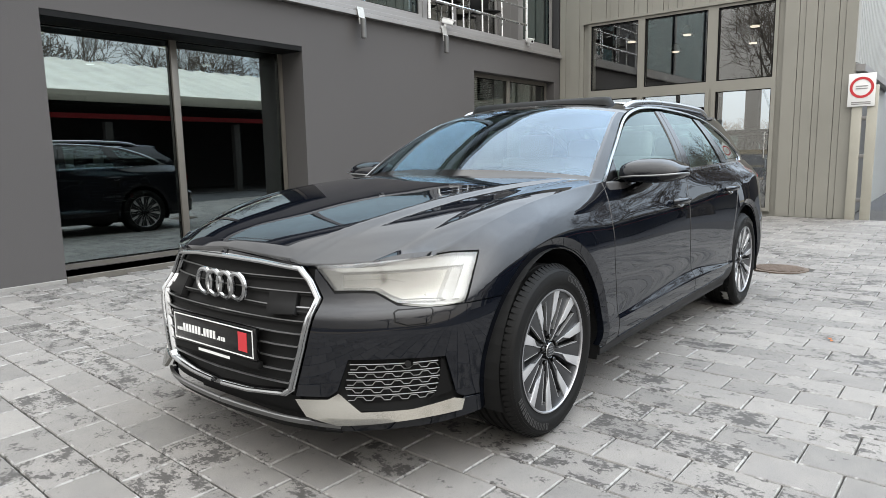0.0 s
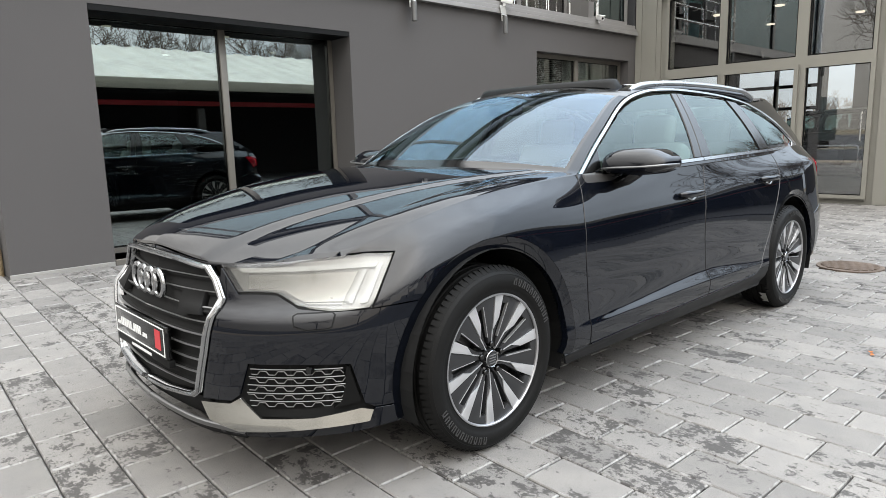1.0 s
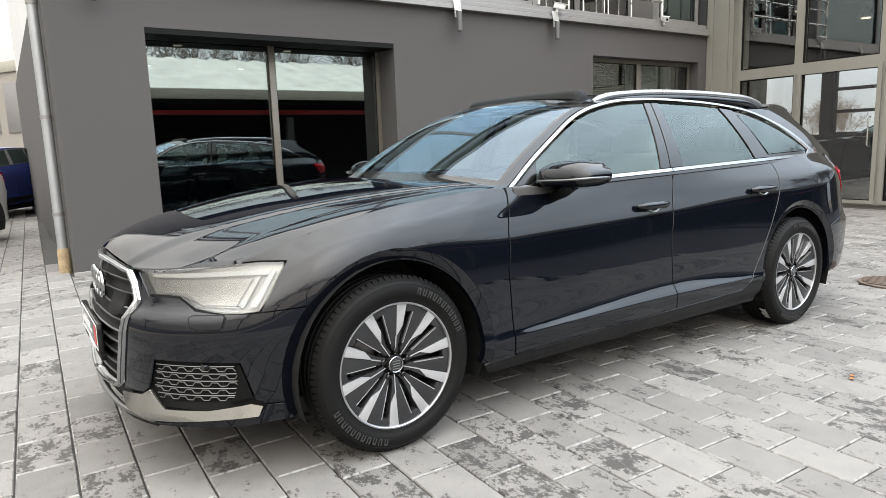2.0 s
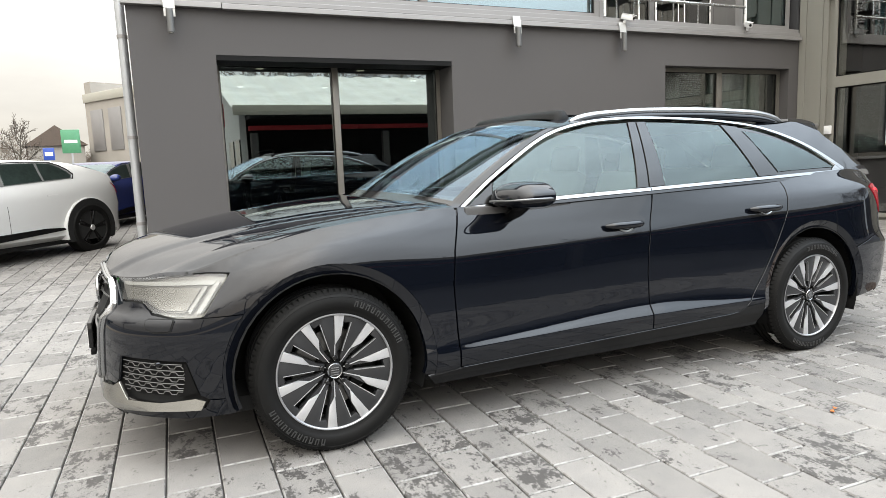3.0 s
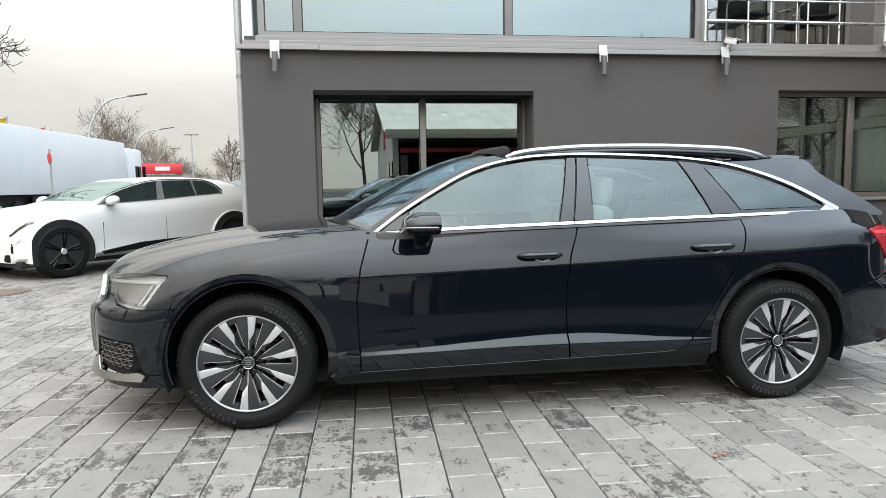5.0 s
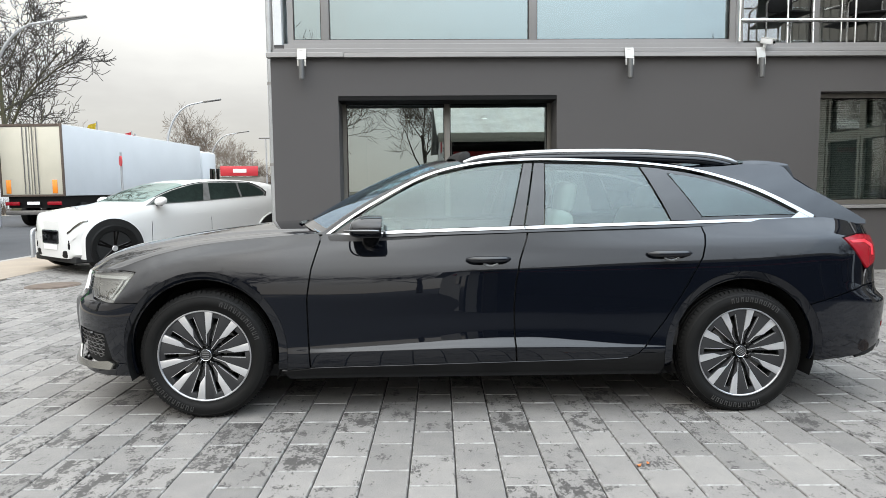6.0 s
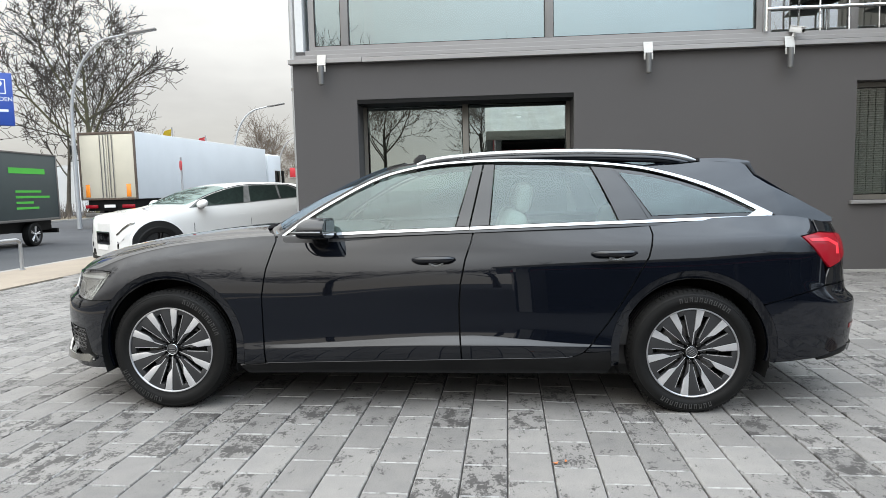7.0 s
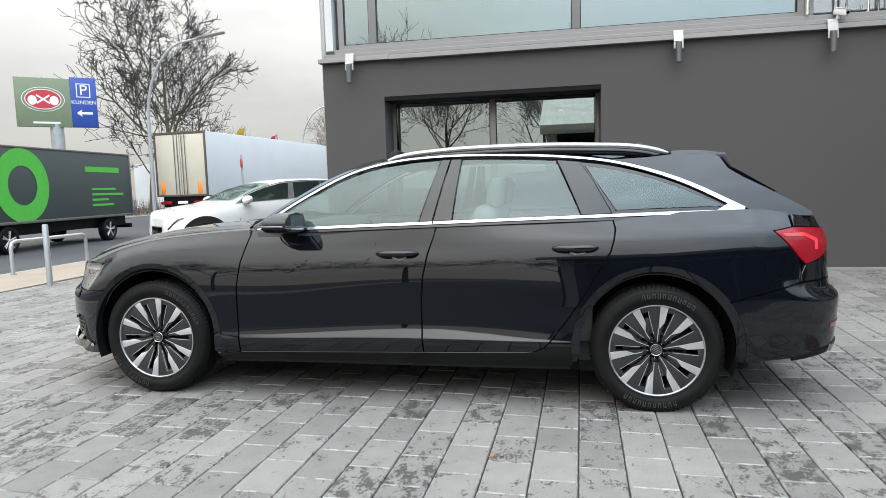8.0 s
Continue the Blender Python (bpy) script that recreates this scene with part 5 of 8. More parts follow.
    # dark shell behind the panels, so that the joints read dark
    inner = [(.0, .26)] + [(q, level_z[-1](q) - .01) for q in np.linspace(0, end, 40)] + [(end, .30), (SX(3.4), .30)] + [(SX(AXLES[1] + (ARCH + .012) * math.cos(a)), c + (ARCH + .012) * math.sin(a)) for a in np.linspace(-.1, math.pi + .1, 20)] + [(SX(2.45), .25), (SX(.5), .24)] + [(SX(AXLES[0] + (ARCH + .012) * math.cos(a)), c + (ARCH + .012) * math.sin(a)) for a in np.linspace(-.1, math.pi + .1, 20)] + [(SX(-.45), .24)]
    both("inner_shell", inner, shell, "shadow_black", step=.12, out=-.03, lip=.001)

    # headlights
    both("headlight_housing", offset_outline(HEAD_OUT[::-1], .004), shell, "lamp_inner", "pale grey headlight housing", step=.05, out=-.024, lip=.0)
    for name, poly, mat, depth in (("light_strip", [(.52, .738), (.78, .748), (1.05, .757), (1.03, .735), (.80, .728), (.54, .722)], "led", -.008),
                                   ("light_strip", [(1.04, .752), (1.062, .752), (.985, .632), (.955, .632)], "led", -.010),
                                   ("light_strip", [(.985, .735), (1.005, .735), (.935, .632), (.91, .632)], "led", -.012),
                                   ("lamp_reflector", [(.56, .718), (.80, .724), (.97, .728), (.90, .630), (.78, .632), (.70, .672), (.56, .672)], "reflector", -.019)):
        both(name, poly, shell, mat, step=.05, out=depth, lip=.006)
    both("lamp_divider", [(.70, .668), (.78, .640), (.93, .640), (.926, .634), (.775, .633), (.69, .662)], shell, "plastic", "dark line across the lamp", step=.05, out=-.006, lip=.004)
    both("lamp_divider", [(.56, .700), (.72, .706), (.80, .694), (.80, .690), (.72, .701), (.56, .695)], shell, "lamp_inner", step=.05, out=-.006, lip=.004)
    WASHER = [(.748, .598), (.760, .604), (.870, .607), (.878, .600), (.868, .566), (.858, .560), (.790, .557), (.750, .570)]
    both("washer_joint", offset_outline(WASHER[::-1], -.005), shell, "shadow_black", "dark joint round the washer cover", step=.03, out=.0025, lip=.001)
    both("washer_cover", WASHER[::-1], shell, "paint", "small black washer cover", step=.03, out=.0055, lip=.002)
    both("headlight_cover", HEAD_OUT, shell, "lens", "clear headlight cover", step=.045, lip=.01)

    nose = [(q, level_z[-1](q) - .0005) for q in np.linspace(.445, 0, 12)]
    both("nose_band", [(0, .7632), (.20, .7562), (.40, .7415), (.452, .7445)] + nose, shell, "paint", step=.05, gap=.0006)
    # grille: chrome frame, dark back, slats
    for sd in (-1, 1):
        frame_out = GRILLE
        frame_in = [(0, .746), (.20, .740), (.390, .726), (.430, .693), (.466, .637), (.421, .47), (.374, .335), (.35, .320), (.18, .303), (0, .298)]
        panel("grille_frame", frame_out + frame_in[::-1], shell, "chrome", car, "chrome grille surround", step=.05, lip=.03, gap=.0005, side=sd, out=.010)
        mid = [((a[0] + b[0]) / 2, (a[1] + b[1]) / 2) for a, b in zip(frame_out, frame_in)]
        bead = []
        for (q0, z0), (q1, z1) in zip(mid, mid[1:]):
            for k in range(6):
                p = shell(q0 + (q1 - q0) * k / 6, z0 + (z1 - z0) * k / 6)
                bead.append((p[0] - .010, p[1] * -sd, p[2]))
        part("frame_bead", tube(bmesh.new(), bead, .0085, 8), "chrome", car, "rounded chrome edge of the grille")
    both("grille_back", [(0, .74), (.40, .72), (.47, .64), (.37, .32), (0, .30)], shell, "shadow_black", "black grille back", step=.08, out=-.10, lip=.0)
    half = Curve((.31, .335, .47, .635, .69, .725), (.33, .368, .415, .46, .425, .36))
    for k in range(9):
        z = .338 + .0445 * k
        w = half(z) - .003
        both("grille_slat", [(0, z - .006), (w, z - .006), (w, z + .006), (0, z + .006)], shell, "shadow_black", step=.08, out=-.013, lip=.06)
        both("slat_edge", [(0, z + .004), (w, z + .004), (w, z + .0075), (0, z + .0075)], shell, "dull_metal", "thin bright slat edge", step=.08, out=-.003, lip=.008, gap=.0)
    for k in range(6):
        s0 = .055 + .07 * k
        both("grille_bar", [(s0, .33), (s0 + .008, .33), (s0 + .008, .725), (s0, .725)], shell, "plastic", step=.1, out=-.055, lip=.01, gap=0)
    both("radar_cover", [(.26, .655), (.385, .655), (.40, .585), (.27, .575)], shell, "plastic", "black sensor cover in the grille", step=.06, out=.002, lip=.03)
    # four linked rings
    for k in range(4):
        bm = bmesh.new()
        y0 = (k - 1.5) * .068
        ring = []
        for i in range(28):
            a = i * math.tau / 28
            ring.append((-.895 + abs(y0) * .04, y0 + .046 * math.cos(a), .652 + .046 * math.sin(a)))
        tube(bm, ring + ring[:1], .0102, 8, cap=False)
        part("badge_ring", bm, "chrome", car, "bright badge ring")
    # plate with plain bars
    plate = boxes(((-.941, -.26, .415), (-.919, .26, .53)), bevel=.004)
    plate = part("front_plate", plate, "gloss_black", car, "black dealer plate with white bars and a red mark")
    for a, b in (((-.9425, -.25, .423), (-.9408, .25, .427)), ((-.9425, -.25, .518), (-.9408, .25, .522)), ((-.9425, -.25, .427), (-.9408, -.246, .518)), ((-.9425, .246, .427), (-.9408, .25, .518))):
        part("plate_border", boxes((a, b)), "white_mark", plate, smooth=None)
    runs = ((-.232, 3, .0130, .012), (-.190, 6, .0205, .030), (-.066, 1, .0130, .006), (-.052, 4, .0205, .030), (.034, 1, .006, .006), (.044, 3, .0150, .015))
    for y0, count, pitch, h in runs:
        for k in range(count):
            a = y0 + pitch * k
            part("text_bar", boxes(((-.9425, -a - pitch * .66, .456), (-.9408, -a, .456 + h))), "white_mark", plate, smooth=None)
    part("red_mark", boxes(((-.9425, -.215, .440), (-.9408, -.165, .508))), "red_mark", plate, smooth=None)
    part("plate_holder", boxes(((-.936, -.265, .385), (-.914, .265, .412)), bevel=.004), "plastic", car)
    part("holder_bar", boxes(((-.9375, -.10, .394), (-.9358, .10, .404))), "white_mark", car, smooth=None)

    # fog-lamp grilles
    both("fog_recess", FOG, shell, "plastic", "black side intake", step=.05, out=-.03, lip=.0)
    for k in range(5):
        z = .305 + .027 * k
        s0 = .575 + abs(z - .335) * .25
        s1 = .90 - abs(z - .37) * .2
        row = []
        n = 30
        for i in range(n + 1):
            q = s0 + (s1 - s0) * i / n
            zz = z + (.006 if (i // 3 + k) % 2 else -.006)
            p = shell(q, zz)
            row.append((p[0] + .012, p[1] + .006, p[2]))
        for sd in (-1, 1):
            bm = tube(bmesh.new(), [(x, y * -sd, zc) for x, y, zc in row], .0017, 6)
            part("fog_bar", bm, "dull_metal", car)
        row2 = []
        for i in range(9):
            q = s0 + (s1 - s0) * i / 8
            p = shell(q, z + .0135)
            row2.append((p[0] + .008, p[1] + .004, p[2]))
        for sd in (-1, 1):
            part("fog_bar", tube(bmesh.new(), [(x, y * -sd, zc) for x, y, zc in row2], .0019, 6), "dull_metal", car)
    both("fog_side", [(.905, .432), (.918, .432), (.955, .308), (.86, .288), (.885, .31), (.90, .36)], shell, "plastic", step=.05, out=-.006, lip=.02)
    for sd in (-1, 1):
        p = shell(.79, .428)
        part("park_sensor", tube(bmesh.new(), [(p[0] + .01, p[1] * -sd, p[2]), (p[0] - .004, (p[1] - .004) * -sd, p[2])], .012, 14), "gloss_black", car)

    # bonnet
    EDGE = Curve((0, .12, .25, .5, .75, 1), (-.583, -.47, -.33, -.02, .30, .60), True)
    CEN = Curve((0, .06, .15, .35, .6, .85, 1), (-.862, -.83, -.74, -.48, -.10, .22, .37), True)
    CEN_Z = Curve((-.88, -.862, -.83, -.74, -.52, -.19, .16, .40), (.768, .785, .808, .846, .900, .958, .998, 1.012))

    lip_s = np.linspace(0, SX(EDGE(0)), 240)
    lip_p = np.array([shell(q, level_z[-1](q)) for q in lip_s])

    def lip(y):
        return np.array([np.interp(abs(y), -lip_p[:, 1], lip_p[:, 0]), np.interp(abs(y), -lip_p[:, 1], lip_p[:, 2])])

    def bonnet(u, t):
        v = 1 - abs(2 * t - 1)
        sg = -1 if t < .5 else 1
        u = min(max(u, -.01), 1.01)
        v = min(max(v, -.01), 1)
        xe = EDGE(u)
        q = SX(xe)
        p = shell(q, level_z[-1](q))
        xc = CEN(u)
        zc = CEN_Z(xc)
        y = p[1] * (1 - v)
        w = 1 - (1 - v) ** 2
        x = p[0] + (xc - p[0]) * w
        z = p[2] + .002 + (zc - p[2] - .002) * (1 - (1 - v) ** 2.0)
        tc = .47 - .33 * u
        k = min(max((v - tc) / .07, 0), 1)
        z += .012 * k * k * (3 - 2 * k) - .012 * v * .6
        rim = min(max((.16 - v) / .16, 0), 1)
        z += .018 * (1 - rim) * rim * 2 * (1 - u * .4)
        fade = math.exp(-max(u, 0) * 11)
        lx, lz = lip(y)
        e0 = shell(SX(EDGE(0)), level_z[-1](SX(EDGE(0))))
        x0, z0 = e0[0] + (CEN(0) - e0[0]) * w, e0[2] + (CEN_Z(CEN(0)) - e0[2]) * w
        x, z = x + (lx - x0) * fade, z + (lz + .006 - z0) * fade
        return np.array([x, y if sg < 0 else -y, z])
    loft("bonnet", bonnet, 48, 120, "paint", car, "glossy black bonnet", thick=.02, e=8e-3)

    # upper body: pillar, windscreen, roof
    CX = Curve((0, .1, .2, .30, .42, .6, .8, 1), (.40, .64, .90, 1.16, 1.45, 2.0, 2.62, 3.10), True)
    CZ = Curve((0, .1, .2, .30, .42, .6, .8, 1), (1.005, 1.150, 1.285, 1.390, 1.438, 1.456, 1.436, 1.402), True)
    EX = Curve((0, .1, .2, .30, .42, .6, .8, 1), (.60, .82, 1.03, 1.26, 1.50, 2.02, 2.60, 3.06), True)

    def rim_point(u):
        x = EX(u)
        z = ARCH_TOP(x) + .012 if x < 2.7 else ARCH_TOP(2.7) + .012 + (x - 2.7) * .09
        p = green(x, z)
        return p

    def upper(u, v, sg):
        """v: 0 at the side, 1 at the centre line."""
        p = rim_point(u)
        xc, zc = CX(u), CZ(u)
        w = 1 - (1 - v) ** 2
        z = p[2] + (zc - p[2]) * (1 - (1 - v) ** 2.6)
        return np.array([p[0] + (xc - p[0]) * w, sg * -p[1] * (1 - v), z])

    def across(u, t, a, lo, hi):
        tt = lo + (hi - lo) * t
        v = 1 - abs(2 * tt - 1)
        return upper(a(u), min(max(v, 0), 1), -1 if tt < .5 else 1)
    V0 = .024
    loft("windscreen", lambda u, t: across(u, t, lambda q: .005 + .292 * q, V0, 1 - V0), 24, 40, "glass_screen", car, "clear windscreen with a bluish sheen")
    for lo, hi in ((0.0, V0 + .002), (1 - V0 - .002, 1.0)):
        loft("windscreen_pillar", lambda u, t: across(u, t, lambda q: -.0 + .30 * q, lo, hi) + np.array((0, 0, .002)), 24, 5, "paint", car, lean=-.9 if lo == 0 else .9)
    for lo, hi in ((V0, .036), (.964, 1 - V0)):
        loft("screen_border", lambda u, t: across(u, t, lambda q: .005 + .292 * q, lo, hi) + np.array((-.0008, 0, .0012)), 24, 3, "gloss_black", car)
    loft("screen_border", lambda u, t: across(u, t, lambda q: .005 + .022 * q, .036, .964) + np.array((-.0008, 0, .0012)), 3, 40, "gloss_black", car)
    loft("roof_header", lambda u, t: across(u, t, lambda q: .297 + .050 * q, 0, 1), 4, 40, "gloss_black", car)
    loft("roof", lambda u, t: across(u, t, lambda q: .845 + .155 * q, 0, 1), 10, 40, "paint", car)
    for lo, hi in ((0.0, .115), (.885, 1.0)):
        loft("roof_side", lambda u, t: across(u, t, lambda q: .332 + .513 * q, lo, hi), 24, 8, "paint", car)
    loft("roof_glass", lambda u, t: across(u, t, lambda q: .46 + .385 * q, .115, .885) + np.array((0, 0, .001)), 14, 30, "glass_roof", car, "dark panoramic roof glass")
    # front roof panel, slid back and raised over the fixed glass
    def tilted(u, t, down=0.0):
        p = across(u, t, lambda q: .575 + .165 * q, .14, .86)
        return p + np.array((0, 0, .012 + .020 * u - down))
    loft("sunroof_panel", tilted, 10, 30, "glass_roof", car, "raised dark sunroof panel", thick=.004)
    loft("sunroof_underside", lambda u, t: tilted(u, t, .012), 10, 30, "shadow_black", car)
    # raised wind deflector over the opening: a bowed blade with rounded ends
    bm = bmesh.new()
    rows = []
    crown = across(.0, .5, lambda w: .372, .095, .905)[2]
    for k in range(41):
        q = k / 40
        e = (1 - abs(2 * q - 1) ** 30) ** .5
        p = across(.0, q, lambda w: .372, .095, .905)
        sec = ((.0, .004), (.012, .030), (.034, .052), (.060, .056), (.074, .046), (.070, .026), (.052, .0))
        tall = (max(crown + .026 - p[2], .02) + .008) / .056
        rows.append([bm.verts.new((p[0] + dx, p[1], p[2] - .004 + dz * tall * (.2 + .8 * e))) for dx, dz in sec])
    for a, b in zip(rows, rows[1:]):
        for k in range(6):
            bm.faces.new((a[k], a[k + 1], b[k + 1], b[k]))
        bm.faces.new((a[6], a[0], b[0], b[6]))
    bm.faces.new(rows[0]), bm.faces.new(rows[-1][::-1])
    bmesh.ops.recalc_face_normals(bm, faces=bm.faces[:])
    part("wind_deflector", bm, "plastic", car, "black raised wind deflector", smooth=50)
    loft("roof_opening", lambda u, t: across(u, t, lambda q: .345 + .117 * q, .115, .885) - np.array((0, 0, .03)), 4, 20, "shadow_black", car)
    # roof rails
    RAIL = Curve((1.40, 1.47, 1.73, 2.12, 2.58, 2.9, 3.02), (1.396, 1.415, 1.446, 1.460, 1.454, 1.430, 1.402), True)
    for sd in (-1, 1):
        pts = []
        for k in range(31):
            a = k / 30
            x = 1.40 + 1.62 * a
            rail_z = RAIL(x)
            u = float(np.interp(x, [EX(q / 100) for q in range(101)], [q / 100 for q in range(101)]))
            p = upper(u, .075, sd)
            pts.append((x, p[1], rail_z - .013))
        part("roof_rail", tube(bmesh.new(), pts, [.010] + [.0195] * 29 + [.010], 12, flat=.95), "satin", car, "satin aluminium roof rail")
        part("rail_base", tube(bmesh.new(), [(x, y, z - .030) for x, y, z in pts], [.010] + [.024] * 29 + [.010], 12), "paint", car)

    # side windows
    arc = lambda x0, x1, n, dz: [(x0 + (x1 - x0) * k / n, ARCH_TOP(x0 + (x1 - x0) * k / n) + dz) for k in range(n + 1)]
    bel = lambda x0, x1, n, dz: [(x0 + (x1 - x0) * k / n, BELT_Z(x0 + (x1 - x0) * k / n) + dz) for k in range(n + 1)]
    t, b = -.018, .012
    both("front_side_window", bel(.80, 1.635, 8, b) + arc(1.735, .83, 10, t), green, "glass_car", "clear side window", step=.09, lip=.003, out=-.006)
    both("mirror_triangle", bel(.665, .798, 3, b) + arc(.828, .69, 3, t), green, "gloss_black", step=.09)
    both("rear_side_window", bel(1.828, 2.533, 8, b) + [(2.50, 1.14), (2.43, 1.30)] + arc(2.40, 1.862, 8, t), green, "glass_car", "clear rear side window", step=.09, lip=.003, out=-.006)
    both("quarter_window", bel(2.72, 3.29, 6, b + .018) + arc(3.15, 2.56, 8, t - .02), green, "glass_dark", "tinted rear quarter window", step=.09, lip=.003, out=-.004)
    both("pillar_trim", bel(1.638, 1.713, 2, b) + arc(1.792, 1.738, 2, t), green, "gloss_black", "gloss black door pillar", step=.09)
    both("pillar_trim", bel(1.719, 1.825, 2, b) + arc(1.859, 1.798, 2, t), green, "gloss_black", "gloss black door pillar", step=.09)
    both("pillar_trim", bel(2.536, 2.70, 2, b) + [(2.60, 1.25)] + arc(2.53, 2.403, 3, t) + [(2.435, 1.30), (2.504, 1.14)], green, "gloss_black", "gloss black rear pillar", step=.09)
    quarter_edge = bel(2.705, 3.33, 6, b) + arc(3.30, 2.535, 10, t) + [(2.604, 1.25)]
    hole = bel(2.72, 3.29, 6, b + .018) + arc(3.15, 2.56, 8, t - .02)
    both("quarter_surround", quarter_edge + [quarter_edge[0], hole[0]] + hole[:0:-1] + [hole[0]], green, "gloss_black", step=.09, out=-.0085, gap=0)
    both("rear_pillar", arc(2.70, 3.40, 10, .012) + bel(3.42, 3.74, 4, .0) + [(3.70, 1.088), (3.53, 1.182), (3.40, 1.250), (3.325, 1.300), (3.29, 1.362), (3.26, 1.378), (3.06, 1.386), (2.9, 1.369)], green, "paint", step=.06)
    both("shoulder", bel(.60, 3.74, 24, .004) + [(x, z) for x, z in bel(3.74, .60, 24, -.022)], green, "paint", step=.1, gap=0)

    def chrome_arc(sd):
        def f(u):
            x = u
            p, q = green(x, ARCH_TOP(x)), green(x + .01, ARCH_TOP(x + .01))
            d = (q - p) / np.linalg.norm(q - p)
            n = np.cross(green(x + .01, ARCH_TOP(x)) - green(x - .01, ARCH_TOP(x)), green(x, ARCH_TOP(x) + .01) - green(x, ARCH_TOP(x) - .01))
            n = n / np.linalg.norm(n)
            cc = np.cross(n, d)
            if sd > 0:
                p, n, cc = p * (1, -1, 1), n * (1, -1, 1), cc * (1, -1, 1)
            return p, n, cc
        return f

    def chrome_belt(sd):
        def f(u):
            p, q = green(u, BELT_Z(u)), green(u + .01, BELT_Z(u + .01))
            d = (q - p) / np.linalg.norm(q - p)
            n = np.array((0, -.92, .39))
            cc = np.cross(n, d)
            if sd > 0:
                p, n, cc = p * (1, -1, 1), n * (1, -1, 1), cc * (1, -1, 1)
            return p, n, cc
        return f
    for sd in (-1, 1):
        strip("window_trim", chrome_arc(sd), [.645 + (3.385 - .645) * k / 60 for k in range(61)], lambda u: .017 + .016 * max(0, (u - 2.6) / .8), .006, "chrome", car, "bright window surround")
        strip("belt_trim", chrome_belt(sd), [.625 + (1.715 - .625) * k / 20 for k in range(21)], .020, .007, "chrome", car, "bright belt trim")
        strip("belt_trim", chrome_belt(sd), [1.721 + (3.405 - 1.721) * k / 30 for k in range(31)], .020, .007, "chrome", car, "bright belt trim")
        panel("trim_corner", [(3.24, BELT_Z(3.24) + .008), (3.41, BELT_Z(3.41) + .0), (3.36, ARCH_TOP(3.36)), (3.30, ARCH_TOP(3.30) - .012)], green, "chrome", car, "bright rear window corner", side=sd, out=.005)

    # rear window and spoiler
    RX = Curve((0, .3, .7, 1), (3.16, 3.36, 3.58, 3.765))
    RZ = Curve((0, .3, .7, 1), (1.355, 1.262, 1.148, 1.055))

    def rear(u, t):
        x, z = RX(u), RZ(u)
        y = green(x, min(z, 1.36))[1] * .97
        s = 2 * t - 1
        return np.array([x + .05 * (1 - s * s), y * -s, z + .01 * (1 - s * s)])
    loft("rear_window", rear, 12, 20, "glass_dark", car, "tinted rear window")

    def spoiler(u, t):
        s = 2 * t - 1
        y = -.60 + .05 * u
        return np.array([3.03 + .30 * u + .035 * (1 - s * s), y * -s, 1.400 - .018 * u + .022 * (1 - s**2) + .010 * math.sin(u * 3)])
    loft("roof_spoiler", spoiler, 8, 20, "paint", car, "black roof spoiler", thick=.02)
    for sd in (-1, 1):
        bm = bmesh.new()
        prism(bm, [(3.08, 1.375), (3.325, 1.376), (3.36, 1.31), (3.60, 1.165), (3.54, 1.165), (3.26, 1.315)], .0, .02, .003)
        bmesh.ops.translate(bm, verts=bm.verts, vec=(0, sd * .555 - .01, 0))
        part("spoiler_fin", bm, "paint", car)
    fin = bmesh.new()
    prism(fin, [(2.80, 1.435), (2.98, 1.425), (2.955, 1.478), (2.93, 1.482)], -.018, .018, .006)
    part("roof_antenna", fin, "paint", car)

    # cowl, wipers
    def cowl(u, t):
        s = 2 * t - 1
        x = .36 + .21 * s * s + .07 * u
        return np.array([x, -.70 * -s, .985 + .01 * (1 - s * s) - .015 * (1 - u) + .012 * u])
    loft("cowl", cowl, 4, 24, "plastic", car)
    for y0, y1 in ((-.62, -.02), (-.05, .55)):
        pts = []
        for k in range(9):
            a = k / 8
            y = y0 + (y1 - y0) * a
            pts.append((.47 + .18 * (y / .7) ** 2 + .02 * math.sin(a * 3), y, 1.02 + .028 * math.sin(a * 3.14)))
        part("wiper", tube(bmesh.new(), pts, .007, 6), "plastic", car)

    # door handles and mirrors
    for sd in (-1, 1):
        for x0, z0 in ((1.40, .852), (2.385, .884)):
            pts = []
            for k in range(13):
                a = k / 12
                x = x0 + .235 * a
                p = shell(SX(x), z0 + .004 * a)
                pts.append((x, (p[1] - .012 - .026 * math.sin(math.pi * a) ** .45) * -sd, p[2]))
            part("door_handle", tube(bmesh.new(), pts, [.009, .015] + [.0190] * 9 + [.014, .007], 14, flat=1.0), "paint", car)
            mid = SX(x0 + .13)
            panel("handle_recess", [(mid + .085 * math.cos(q), z0 - .010 + .036 * math.sin(q)) for q in np.linspace(0, math.tau, 21)[:-1]], shell, "gloss_black", car, side=sd, out=.0015, lip=.002)
            part("handle_edge", tube(bmesh.new(), [(x0 + .09 + .08 * k / 8, (shell(SX(x0 + .09 + .08 * k / 8), z0 - .03)[1] - .004) * -sd, z0 - .022 - .012 * math.sin(math.pi * k / 8)) for k in range(9)], .0048, 8), "satin", car, "thin bright grip edge")
        # mirror
        mir = new("mirror")
        mir.parent = car
        mir.matrix_basis = Matrix.Translation((.885, -.93, 1.024)) @ Matrix.Scale(1.1, 4) if sd < 0 else Matrix.Translation((.885, .93, 1.024)) @ Matrix.Diagonal((1.1, -1.1, 1.1, 1))
        bm = bmesh.new()
        bmesh.ops.create_uvsphere(bm, u_segments=28, v_segments=16, radius=1.0)
